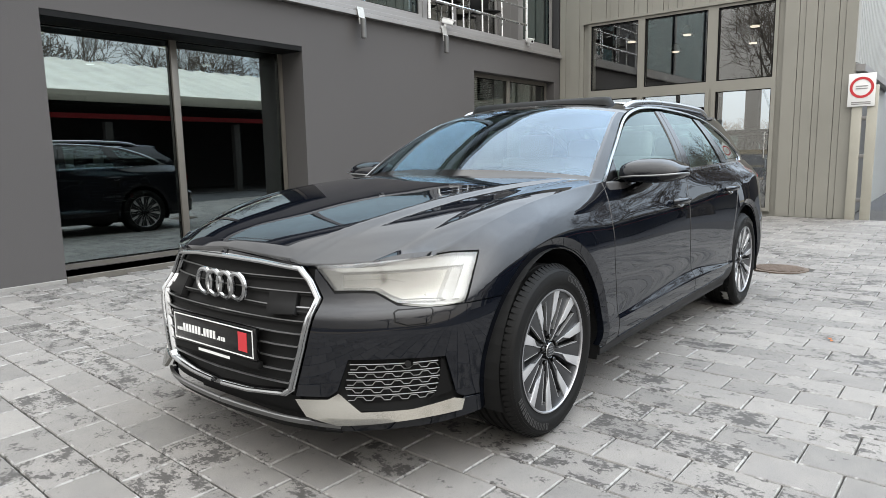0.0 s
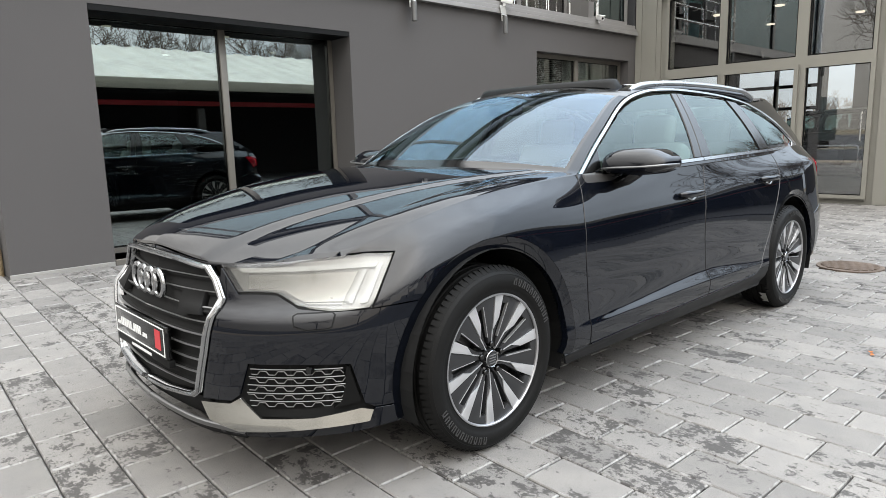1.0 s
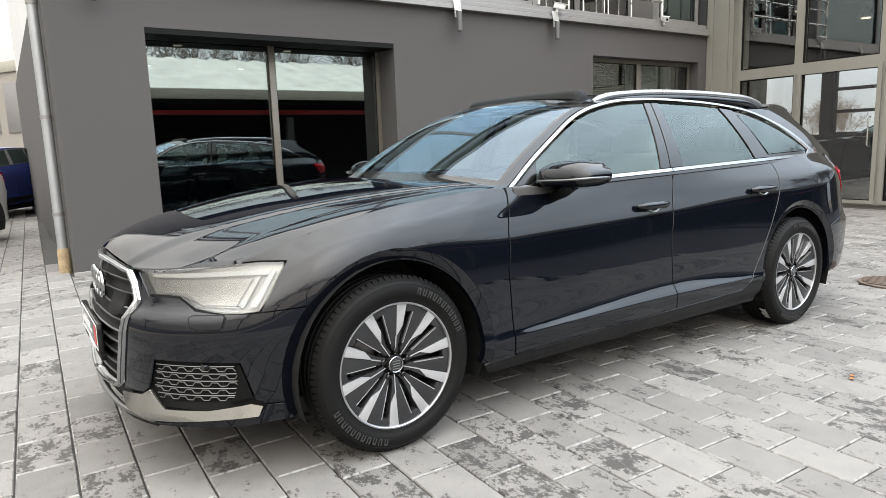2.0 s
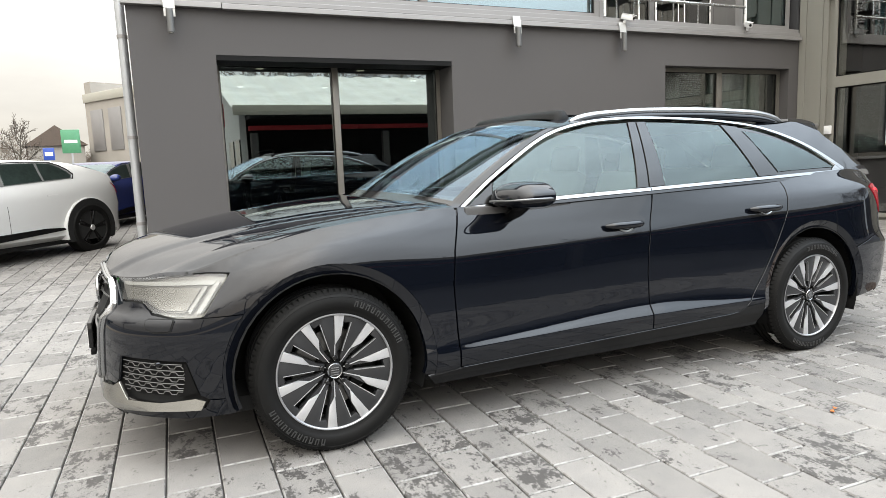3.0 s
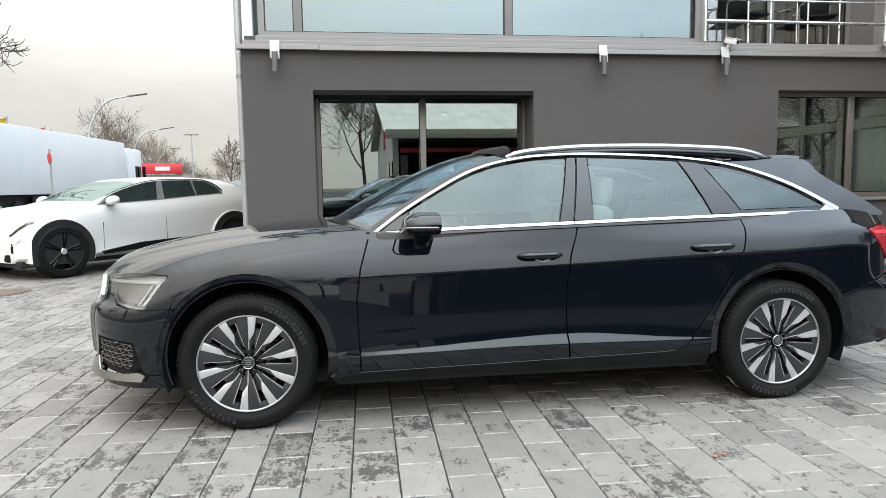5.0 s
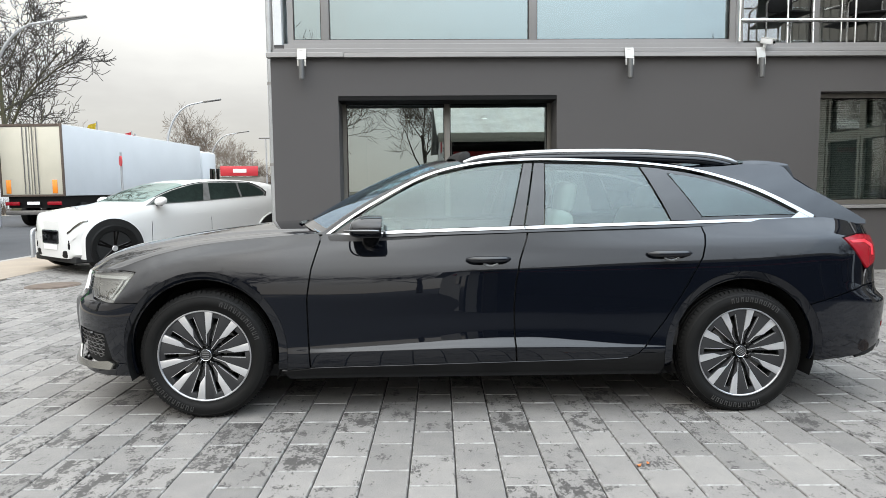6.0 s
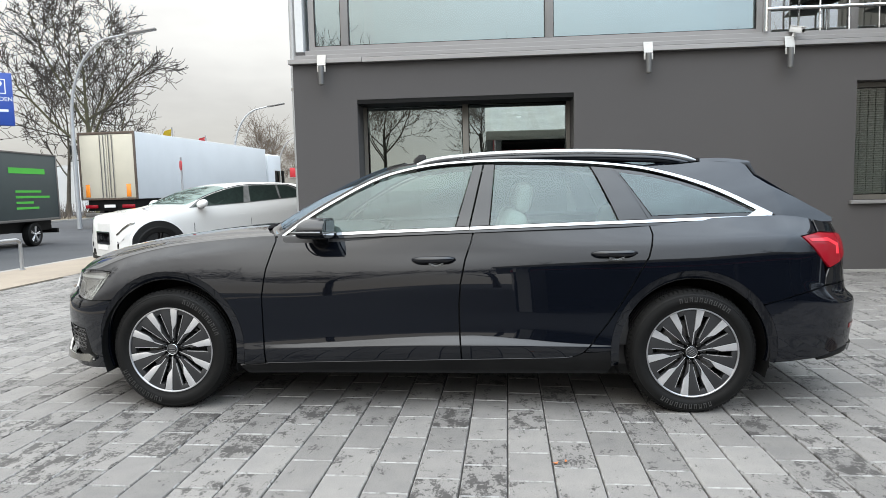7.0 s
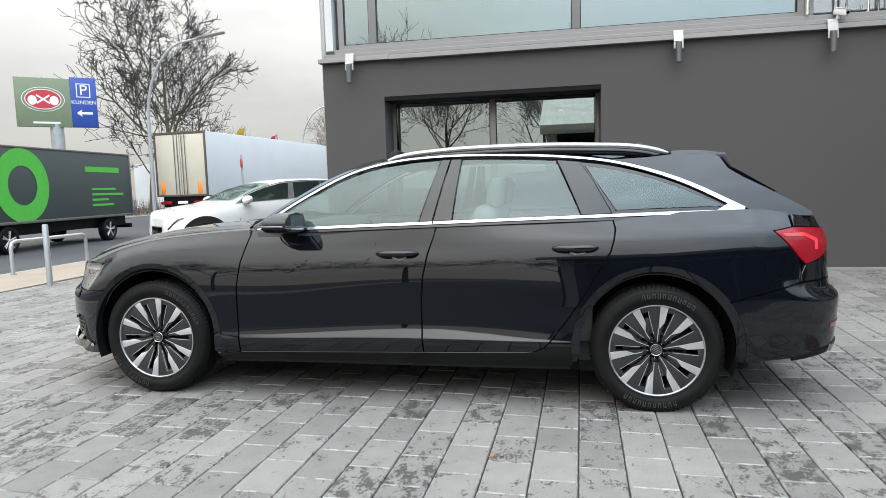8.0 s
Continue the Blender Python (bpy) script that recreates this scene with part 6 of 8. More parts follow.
        for v in bm.verts:
            x, y, z = v.co
            sq = lambda q, e: math.copysign(abs(q) ** e, q)
            v.co = (sq(x, .40) * .096 * (1 - .30 * max(z, 0)) + .018 * max(z, 0) - .012 * y, sq(y, .60) * .138 - .016, (sq(z, .45) * .064 * (1 - .52 * max(-y, 0) ** 1.6 - .18 * max(y, 0) ** 2) if z > 0 else sq(z, .6) * .042 * (1 - .35 * max(-y, 0) ** 2)) - .002 - .004 * y)
            if v.co.x > .062:
                v.co.x = .062
        cap = part("mirror_cap", bm, "paint", mir, "glossy black mirror cap", smooth=55)
        band = bmesh.new()
        ring = [(.1045 * math.copysign(abs(math.cos(a)) ** .6, math.cos(a)) - .012, .141 * math.copysign(abs(math.sin(a)) ** .62, math.sin(a)) - .016, -.012 - .010 * math.sin(a)) for a in [k * math.tau / 32 for k in range(32)]]
        ring = [(min(x, .064), y, z) for x, y, z in ring]
        tube(band, ring + ring[:1], .0045, 6, cap=False)
        part("mirror_band", band, "dull_metal", mir, "thin bright mirror line")
        part("mirror_glass", boxes(((.0600, -.085, -.030), (.0635, .080, .050)), bevel=.001), "mirror_glass", mir, "mirror glass", smooth=None)
        foot = bmesh.new()
        tube(foot, [(.01, .01, -.03), (.0, .05, -.065), (-.005, .095, -.085)], [.05, .042, .034], 14, flat=.6)
        part("mirror_foot", foot, "gloss_black", mir)

    # arches, floor, wheels
    def arch_lip(ax, sd, a0, a1):
        """The upright flange round a wheel opening, from its crease inwards."""
        def f(u, t):
            a = a0 + (a1 - a0) * u
            q = SX(ax + ARCH * math.cos(a))
            p = shell(q, c + ARCH * math.sin(a))
            r = ARCH + (ARCH_IN - ARCH) * t
            return np.array([p[0] + (r - ARCH) * math.cos(a), (p[1] + ((.006 if ax < 1 else .013) + (.011 if ax < 1 else .004) * max(math.sin(a), 0)) * t) * -sd, p[2] + (r - ARCH) * math.sin(a)])
        return f

    def lip_panel(ax, sd, a0, a1):
        f = arch_lip(ax, sd, a0, a1)
        pts, nrm, n, rows = [], [], 44, (0, .5, .92, 1)
        for i in range(n + 1):
            for t in rows:
                u, e = i / n, 1e-3
                m = np.cross(f(u + e, t) - f(u - e, t), f(u, t + e) - f(u, t - e))
                m = m / np.linalg.norm(m)
                m = m if m[1] * -sd < 0 else -m
                pts.append(f(u, t)), nrm.append(m)
            a = a0 + (a1 - a0) * i / n
            inward = np.array((-math.cos(a), 0, -math.sin(a)))
            for d in (0, .03):
                pts.append(f(i / n, 1) + np.array((0, d * -sd, 0))), nrm.append(inward)
        w = len(rows) + 2
        faces = []
        for i in range(n):
            for k in (0, 1, 2, 4):
                g = [i * w + k, i * w + k + 1, (i + 1) * w + k + 1, (i + 1) * w + k]
                p, q, r = (pts[j] for j in g[:3])
                faces.append(g if np.cross(q - p, r - q) @ nrm[g[0]] > 0 else g[::-1])
        me = bpy.data.meshes.new("arch_lip")
        me.from_pydata([tuple(p) for p in pts], [], faces)
        me.update()
        me.shade_smooth()
        me.normals_split_custom_set_from_vertices([tuple(v) for v in nrm])
        me.materials.append(M["paint"])
        ob = new("arch_lip", me)
        ob.parent = car
    label = bmesh.new()
    rows = []
    for k in range(7):
        a = radians(217 + 2.6 * k)
        rows.append([label.verts.new((AXLES[1] + .3468 * math.cos(a), y, HUB_Z + .3468 * math.sin(a))) for y in (-.862 + .006 * (k % 2), -.815 - .008 * (k % 3))])
    for a, b in zip(rows, rows[1:]):
        label.faces.new((a[0], a[1], b[1], b[0]))
    bmesh.ops.solidify(label, geom=label.faces[:], thickness=.0012)
    part("tread_label", label, "white_mark", car, "torn white label stuck on the tyre tread", smooth=None)
    for sd in (-1, 1):
        lip_panel(AXLES[0], sd, math.asin((.262 - c) / ARCH), math.pi - math.asin((.215 - c) / ARCH))
        lip_panel(AXLES[1], sd, math.asin((.285 - c) / ARCH), math.pi - math.asin((.26 - c) / ARCH))
    for ax in AXLES:
        for sd in (-1, 1):
            bm = bmesh.new()
            rows = []
            for y in (-.90, -.70, -.52):
                rows.append([bm.verts.new((ax + (ARCH_IN + .006) * math.cos(a), y * -sd, c + (ARCH_IN + .006) * math.sin(a))) for a in np.linspace(-.35, math.pi + .35, 26)])
            for p, q in zip(rows, rows[1:]):
                for k in range(25):
                    bm.faces.new((p[k], p[k + 1], q[k + 1], q[k]))
            bm.faces.new(rows[-1])
            bmesh.ops.solidify(bm, geom=bm.faces[:], thickness=.004)
            part("arch_liner", bm, "shadow_black", car, smooth=None)
            wm = Matrix.Translation((ax, -.785 if sd < 0 else .785, HUB_Z))
            if sd > 0:
                wm = wm @ pose(0, 0, 0, 0, 0, 180)
            wm = wm @ Matrix.Rotation(0 if ax == 0 else radians(-33), 4, "Y")
            if not build_estate.wheels:
                build_estate.wheels.append(build_wheel(wm, car))
            else:
                w = copy_thing(build_estate.wheels[0], wm)
                w.parent = car
    bm = bmesh.new()
    plan = [(-.82, -.28), (-.66, -.58), (-.40, -.74), (3.25, -.76), (3.45, -.62), (3.55, -.30), (3.55, .30), (3.45, .62), (3.25, .76), (-.40, .74), (-.66, .58), (-.82, .28)]
    low, high = [bm.verts.new((x, y, .185)) for x, y in plan], [bm.verts.new((x, y, .25)) for x, y in plan]
    bm.faces.new(low[::-1]), bm.faces.new(high)
    for i in range(len(plan)):
        bm.faces.new((low[i], low[(i + 1) % 12], high[(i + 1) % 12], high[i]))
    part("underbody", bm, "shadow_black", car, smooth=None)
    part("engine_block", boxes(((-.72, -.52, .24), (.52, .52, .66)), bevel=.05), "shadow_black", car)
    part("boot_floor", boxes(((2.55, -.52, .24), (3.75, .52, .62)), bevel=.03), "shadow_black", car)

    # cabin
    part("cabin_floor", boxes(((.42, -.76, .241), (2.9, .76, .36))), "leather_dark", car)
    bm = bmesh.new()
    prism(bm, [(.45, .36), (.45, .965), (.62, 1.0), (.90, 1.0), (1.02, .95), (1.03, .80), (.90, .70), (.85, .36)], -.72, .72, .02)
    part("dashboard", bm, "leather_dark", car, "dark dashboard")
    part("centre_console", boxes(((.95, -.13, .36), (1.95, .13, .66)), bevel=.03), "leather_dark", car)
    for sd in (-1, 1):
        part("door_card", boxes(((.65, sd * .80 - .02, .36), (2.6, sd * .80 + .02, .985)), bevel=.015), "leather_dark", car)
        s1 = seat("front_seat", Matrix.Translation((1.52, sd * .37, .44)), car)
        headrest(Matrix.Translation((2.02, sd * .37, 1.09)) @ Matrix.Rotation(radians(10), 4, "Y"), car)
        headrest(Matrix.Translation((2.78, sd * .37, 1.07)) @ Matrix.Rotation(radians(12), 4, "Y"), car)
    seat("rear_seat", Matrix.Translation((2.28, 0, .44)), car, 1.3)
    loft("headliner", lambda u, t: across(u, t, lambda q: .33 + .64 * q, .08, .92) - np.array((0, 0, .045)), 12, 16, "headliner", car)
    wheel = new("steering_wheel")
    wheel.parent, wheel.matrix_basis = car, Matrix.Translation((1.13, -.37, .86)) @ Matrix.Rotation(radians(-65), 4, "Y")
    ring = [(.185 * math.cos(k * math.tau / 32), .185 * math.sin(k * math.tau / 32), 0) for k in range(33)]
    part("wheel_rim", tube(bmesh.new(), ring, .015, 8, cap=False), "leather_dark", wheel)
    part("wheel_hub", boxes(((-.07, -.17, -.03), (.06, .17, .0)), bevel=.02), "leather_dark", wheel)
    part("cargo_cover", boxes(((2.85, -.6, .96), (3.6, .6, .985)), bevel=.01), "leather_dark", car)
    bm = bmesh.new()
    box(bm, (-.012, -.12, -.035), (.012, .12, .035), .012, 2)
    mirror_in = part("inner_mirror", bm, "gloss_black", car)
    mirror_in.matrix_basis = Matrix.Translation((1.07, 0, 1.30))
    return car


build_estate.wheels = []
CAR = pose(-.143, 1.911, .006, 0, .78, .35)
estate = build_estate(CAR, "glossy black estate car with open sunroof and bright trim")
shown_car = copy_thing(estate, pose(2.30, 10.9, .105, 0, 0, 94))
tagged(shown_car, "black estate car standing in the dark showroom", "car")
hall_car = copy_thing(estate, pose(13.0, 5.6, .055, 0, 0, -90))
tagged(hall_car, "black estate car standing in the dark wing hall", "car")


# ---- other vehicles ----
def plain_wheel(m, parent, r=.37, w=.24, dark=True):
    hub = new("wheel")
    hub.parent, hub.matrix_basis = parent, m
    bm = bmesh.new()
    lathe(bm, [(r * .68, w / 2), (r * .9, w / 2), (r * .985, w * .4), (r, w * .25), (r, -w * .25), (r * .985, -w * .4), (r * .9, -w / 2), (r * .72, -w / 2), (r * .68, -w * .42)], 40)
    part("tyre", bm, "rubber", hub)
    bm = bmesh.new()
    lathe(bm, [(r * .70, -w * .45), (r * .67, -w * .40), (r * .64, -w * .1), (r * .2, -w * .05), (0, -w * .05)], 40)
    part("rim", bm, "gloss_black" if dark else "alloy_dark", hub)
    for k in range(5):
        a = k * math.tau / 5 + .2
        for d in (-.11, .11):
            bm = bmesh.new()
            box(bm, (r * .08, -w * .45, -.016), (r * .68, -w * .30, .016), .004, 1, Matrix.Rotation(-(a + d), 4, "Y"))
            part("spoke", bm, "gloss_black" if dark else "alloy", hub)
    bm = bmesh.new()
    lathe(bm, [(0, -w * .48), (r * .10, -w * .48), (r * .13, -w * .42)], 16)
    part("cap", bm, "alloy", hub)
    return hub


def build_crossover(name, m, paint, label, group=""):
    """A smooth five-door car from a top line, a belt line and a plan line."""
    root = thing(name, m, label, "car", group)
    top = Curve((-.87, -.84, -.72, -.45, 0, .45, 1.0, 1.45, 2.0, 2.6, 3.0, 3.3, 3.62, 3.76, 3.82), (.56, .70, .80, .90, .985, 1.05, 1.285, 1.415, 1.445, 1.42, 1.37, 1.285, 1.18, 1.09, .80), True)
    belt = Curve((-.87, -.6, -.2, .5, 1.5, 2.5, 3.2, 3.6, 3.82), (.54, .73, .87, .985, 1.04, 1.105, 1.14, 1.08, .78))
    wide = Curve((-.87, -.83, -.7, -.45, -.1, .4, 1.5, 2.8, 3.3, 3.65, 3.78, 3.82), (.40, .56, .72, .875, .935, .935, .93, .945, .92, .84, .74, .55))

    def ring(x):
        w, b, t = wide(x), belt(x), top(x)
        h = max(t - b, .02)
        z0 = .24
        return [(w * .86, z0), (w * .975, z0 + .07), (w * .955, .42), (w * .97, .55), (w, b * .80), (w * .985, b * .92), (w * .95, b), (w * .95 - .36 * h * .40 - .01, b + .40 * h),
                (w * .95 - .36 * h * .80 - .015, b + .80 * h), (w * .92 - .36 * h - .07, b + .955 * h), (w * .45, b + h * .99), (0, b + h)]

    def sec(x, k):
        pts = ring(x)
        i = min(int(k), len(pts) - 2)
        f = k - i
        return np.array([x, -(pts[i][0] * (1 - f) + pts[i + 1][0] * f), pts[i][1] * (1 - f) + pts[i + 1][1] * f])
    bm = bmesh.new()
    rows = []
    xs = [-.87 + 4.69 * k / 60 for k in range(61)]
    for x in xs:
        pts = ring(x)
        line = [(x, -y, z) for y, z in pts] + [(x, y, z) for y, z in pts[-2::-1]]
        rows.append([bm.verts.new(p) for p in line])
    for a, b in zip(rows, rows[1:]):
        for k in range(len(a) - 1):
            bm.faces.new((a[k], b[k], b[k + 1], a[k + 1]))
        bm.faces.new((a[-1], b[-1], b[0], a[0]))
    bm.faces.new(rows[0][::-1]), bm.faces.new(rows[-1])
    bmesh.ops.recalc_face_normals(bm, faces=bm.faces[:])
    part("body", bm, paint, root, smooth=50)

    def flank(x, z):
        w, b = wide(x), belt(x)
        h = z - b
        if h > 0:
            return np.array([x, -(w * .95 - .36 * h - .011 * min(h / max(.4 * (top(x) - b), .02), 1)), z])
        f = min(max(-h / max(b * .2, .01), 0), 1)
        return np.array([x, -(w * .95 + w * .05 * f), z])

    def both(nm, poly, mat, lab="", **kw):
        for sd in (-1, 1):
            panel(nm, poly, flank, mat, root, lab, side=sd, **kw)
    hi = lambda x: belt(x) + .84 * (top(x) - belt(x))
    line = lambda f, a, b, n, d: [(a + (b - a) * k / n, f(a + (b - a) * k / n) + d) for k in range(n + 1)]
    both("side_window", line(belt, .62, 1.55, 6, .03) + line(hi, 1.62, .82, 6, -.01), "glass_dark", "dark side window", step=.2, out=.012, lip=.003)
    both("side_window", line(belt, 1.68, 2.27, 6, .03) + line(hi, 2.24, 1.71, 6, -.01), "glass_dark", "dark side window", step=.2, out=.012, lip=.003)
    both("side_window", line(belt, 2.30, 2.74, 4, .03) + [(2.77, belt(2.77) + .075), (2.72, belt(2.72) + .13), (2.60, hi(2.60) - .05)] + line(hi, 2.48, 2.28, 3, -.01), "glass_dark", "dark side window", step=.2, out=.012, lip=.003)
    both("window_back", line(belt, .55, 2.76, 10, .02) + [(2.80, belt(2.80) + .08), (2.74, belt(2.74) + .145), (2.62, hi(2.62) - .035)] + line(hi, 2.48, .74, 12, .0), "window_grey", step=.2, out=.007, lip=.004)
    both("window_chrome", line(hi, .72, 2.50, 14, .016) + [(2.64, hi(2.64) - .022), (2.77, belt(2.77) + .15), (2.83, belt(2.83) + .085), (2.79, belt(2.79) + .012), (2.765, belt(2.765) + .018), (2.803, belt(2.803) + .08), (2.745, belt(2.745) + .148), (2.62, hi(2.62) - .032)] + line(hi, 2.48, .74, 14, .004), "chrome", step=.3, out=.010, gap=0)
    both("door_joint", [(.60, .36), (.605, .36), (.62, .96), (.612, .96)], "gloss_black", step=.3, out=.0015, gap=0, lip=0)
    both("door_joint", [(1.66, .36), (1.665, .36), (1.655, 1.0), (1.65, 1.0)], "gloss_black", step=.3, out=.0015, gap=0, lip=0)
    both("sill_cladding", [(.55, .33), (1.2, .42), (2.2, .45), (2.5, .43), (2.52, .39), (.6, .28)], "plastic", "black sill cladding", step=.3, out=.012)
    both("door_handle", [(1.36, .86), (1.55, .87), (1.55, .89), (1.36, .88)], paint, step=.2, out=.008)
    both("door_handle", [(2.28, .90), (2.47, .91), (2.47, .93), (2.28, .92)], paint, step=.2, out=.008)

    def glassy(nm, x0, x1, k0, mat):
        def f(u, t):
            x = x0 + (x1 - x0) * u
            v = 1 - abs(2 * t - 1)
            p = sec(x, k0 + (10.999 - k0) * v)
            return np.array([p[0] - .004, p[1] if t < .5 else -p[1], p[2] + .006])
        loft(nm, f, 10, 20, mat, root)
    glassy("windscreen", .52, 1.28, 8.3, "glass_dark")
    glassy("rear_window", 2.95, 3.45, 8.6, "gloss_black")
    for sd in (-1, 1):
        mir = bmesh.new()
        bmesh.ops.create_uvsphere(mir, u_segments=18, v_segments=10, radius=1)
        for v in mir.verts:
            v.co = (.72 + v.co.x * .085 + .02 * v.co.z, sd * 1.03 + v.co.y * .125, 1.08 + v.co.z * .072)
        part("mirror", mir, paint, root)
        part("mirror_foot", boxes(((.70, sd * .95 - .06, 1.0), (.76, sd * .95 + .06, 1.04)), bevel=.01), "plastic", root)
        for ax in (0, 2.99):
            bm = bmesh.new()
            prism(bm, [(ax + .470 * math.cos(a), .38 + .470 * math.sin(a)) for a in np.linspace(-.30, math.pi + .30, 30)], sd * .962, sd * .55, .012)
            part("wheel_arch", bm, paint, root)
            bm = bmesh.new()
            prism(bm, [(ax + .452 * math.cos(a), .38 + .452 * math.sin(a)) for a in np.linspace(-.40, math.pi + .40, 30)], sd * .9655, sd * .56)
            part("wheel_well", bm, "shadow_black", root)
            wm = Matrix.Translation((ax, sd * .865, .38))
            plain_wheel(wm @ (pose(0, 0, 0) if sd < 0 else pose(0, 0, 0, 0, 0, 180)), root, .38, .23)
        lamp_f = bmesh.new()
        rows = []
        for k in range(9):
            u = k / 8
            slim = math.sin(math.pi * (.12 + .80 * u)) ** .5
            mid = 6.35 - .80 * u
            rows.append([lamp_f.verts.new((p[0] - .010, (p[1] - .008) * -sd, p[2])) for p in (sec(-.80 + .48 * u, mid - .30 * slim), sec(-.80 + .48 * u, mid), sec(-.80 + .48 * u, mid + .30 * slim))])
        for a, b in zip(rows, rows[1:]):
            lamp_f.faces.new((a[0], a[1], b[1], b[0])), lamp_f.faces.new((a[1], a[2], b[2], b[1]))
        bmesh.ops.solidify(lamp_f, geom=lamp_f.faces[:], thickness=.010)
        bmesh.ops.recalc_face_normals(lamp_f, faces=lamp_f.faces[:])
        part("headlight", lamp_f, "reflector", root, "slim clear headlight")
        tl = bmesh.new()
        pts = [sec(3.50, 5.6), sec(3.74, 5.5), sec(3.74, 5.0), sec(3.62, 5.1)]
        vs = [tl.verts.new((p[0] + .01, (p[1] - .012) * -sd, p[2])) for p in pts]
        tl.faces.new(vs)
        bmesh.ops.solidify(tl, geom=tl.faces[:], thickness=.012)
        part("tail_lamp", tl, "lens_red", root, "slim red tail lamp")
        part("bumper_vent", boxes(((-.80, sd * .60 - .03, .38), (-.70, sd * .60 + .03, .52)), bevel=.01), "gloss_black", root)
    part("grille", boxes(((-.895, -.31, .45), (-.85, .31, .66)), bevel=.03), "gloss_black", root, "black oval grille")
    part("grille_rim", tube(bmesh.new(), [(-.90, -.30, .46), (-.90, .30, .46), (-.885, .31, .65), (-.885, -.31, .65), (-.90, -.30, .46)], .009, 6), "chrome", root)
    part("lower_bumper", boxes(((-.86, -.56, .25), (-.74, .56, .36)), bevel=.03), "plastic", root)
    part("plate", boxes(((-.915, -.25, .36), (-.90, .25, .44)), bevel=.003), "white_mark", root)
    part("underbody", boxes(((-.7, -.78, .17), (3.6, .78, .27)), bevel=.03), "shadow_black", root)
    # short nose ahead of the front wheels
    for ob in root.children:
        if ob.type == "MESH":
            for v in ob.data.vertices:
                if v.co.x < -.41:
                    v.co.x = -.41 + (v.co.x + .41) * .27
    return root


gz = ground_z(-3, 9)
white_turn = 49.0
white_at = Matrix.Translation((-4.34, 8.16, gz)) @ pose(0, 0, 0, 0, 0, white_turn)
build_crossover("parked_crossover", white_at, "white_paint", "white crossover car with black wheels parked beside the building")
build_crossover("parked_hatchback", Matrix.Translation((-2.7, 13.6, .02)) @ pose(0, 0, 0, 0, 0, white_turn + 12), "blue_paint", "dark blue hatchback parked behind the white car")
silver_car = build_crossover("passing_car", Matrix.Translation((-15.6, 27.5, -.09)) @ pose(0, 0, 0, 0, 0, 62), "silver_paint", "silver car waiting beyond the road", "distant cars")
for x, y, turn in ((-18.6, 35.5, 70), (-9.8, 33.0, 80), (-8.9, 46.0, 85)):
    copy_thing(silver_car, Matrix.Translation((x, y, -.09)) @ pose(0, 0, 0, 0, 0, turn))
build_crossover("far_red_car", Matrix.Translation((-13.5, 62, -.09)) @ pose(0, 0, 0, 0, 0, 95), "red_paint", "red car far along the road", "distant cars")


def truck_wheel(m, parent):
    return plain_wheel(m, parent, .48, .30, False)


# white articulated lorry
lorry = thing("articulated_lorry", Matrix.Translation((-12.85, 23.4, -.09)) @ pose(0, 0, 0, 0, 0, -3.8), "white box trailer lorry with cream rear doors on the road", "truck")
part("box_body", boxes(((-2.52, .06, 1.22), (0, 13.3, 4.0)), bevel=.03), "truck_white", lorry)
for x0, x1 in ((-2.46, -1.275), (-1.245, -.06)):
    part("rear_door", boxes(((x0, .0, 1.28), (x1, .058, 3.90)), bevel=.012), "truck_cream", lorry, "cream rear door")
part("rear_frame", boxes(((-2.54, -.012, 1.2), (-2.47, .07, 4.01)), ((-.05, -.012, 1.2), (.02, .07, 4.01)), ((-2.47, -.012, 3.905), (-.05, .07, 4.01)), ((-2.47, -.012, 1.2), (-.05, .07, 1.275)), bevel=.006), "iron", lorry, "dark red rear frame")
for x in (-1.52, -1.36, -1.14, -.98):
    part("locking_bar", tube(bmesh.new(), [(x, -.03, 1.3), (x, -.03, 3.88)], .018), "steel", lorry)
for x in (-2.2, -.35):
    part("marker_board", boxes(((x - .1, -.018, 1.32), (x + .1, -.002, 1.85)), bevel=.004), "amber", lorry, "amber marker board")
for x in (-2.1, -.42):
    part("rear_lamp", boxes(((x - .28, -.02, .86), (x + .28, .05, 1.0)), bevel=.02), "lens_red", lorry)
part("underrun_bar", boxes(((-2.4, .0, .48), (-.1, .08, .66)), bevel=.02), "steel", lorry, "striped underrun bar")
part("rear_plate", boxes(((-1.5, -.02, .88), (-1.0, -.005, 1.0)), bevel=.003), "white_mark", lorry)
part("chassis", boxes(((-2.3, .1, .75), (-.2, 13.2, 1.2))), "plastic", lorry)
part("side_skirt", boxes(((-.06, 3.6, .45), (-.02, 9.4, 1.15)), bevel=.01), "plastic", lorry)
for y in (1.4, 2.7, 4.0, 11.6):
    for x, a in ((-.2, -90), (-2.32, 90)):
        truck_wheel(Matrix.Translation((x, y, .48)) @ pose(0, 0, 0, 0, 0, 90 if x > -1 else -90), lorry)
part("cab", boxes(((-2.48, 13.75, .55), (-.04, 15.9, 3.75)), bevel=.16), "truck_white", lorry, "white tractor cab")
part("cab_window", boxes(((-.055, 14.75, 2.0), (-.03, 15.6, 2.75)), bevel=.01), "gloss_black", lorry)
part("cab_mirror", boxes(((.05, 15.55, 1.95), (.22, 15.7, 2.75)), bevel=.03), "plastic", lorry)
truck_wheel(Matrix.Translation((-.2, 15.0, .48)) @ pose(0, 0, 0, 0, 0, 90), lorry)

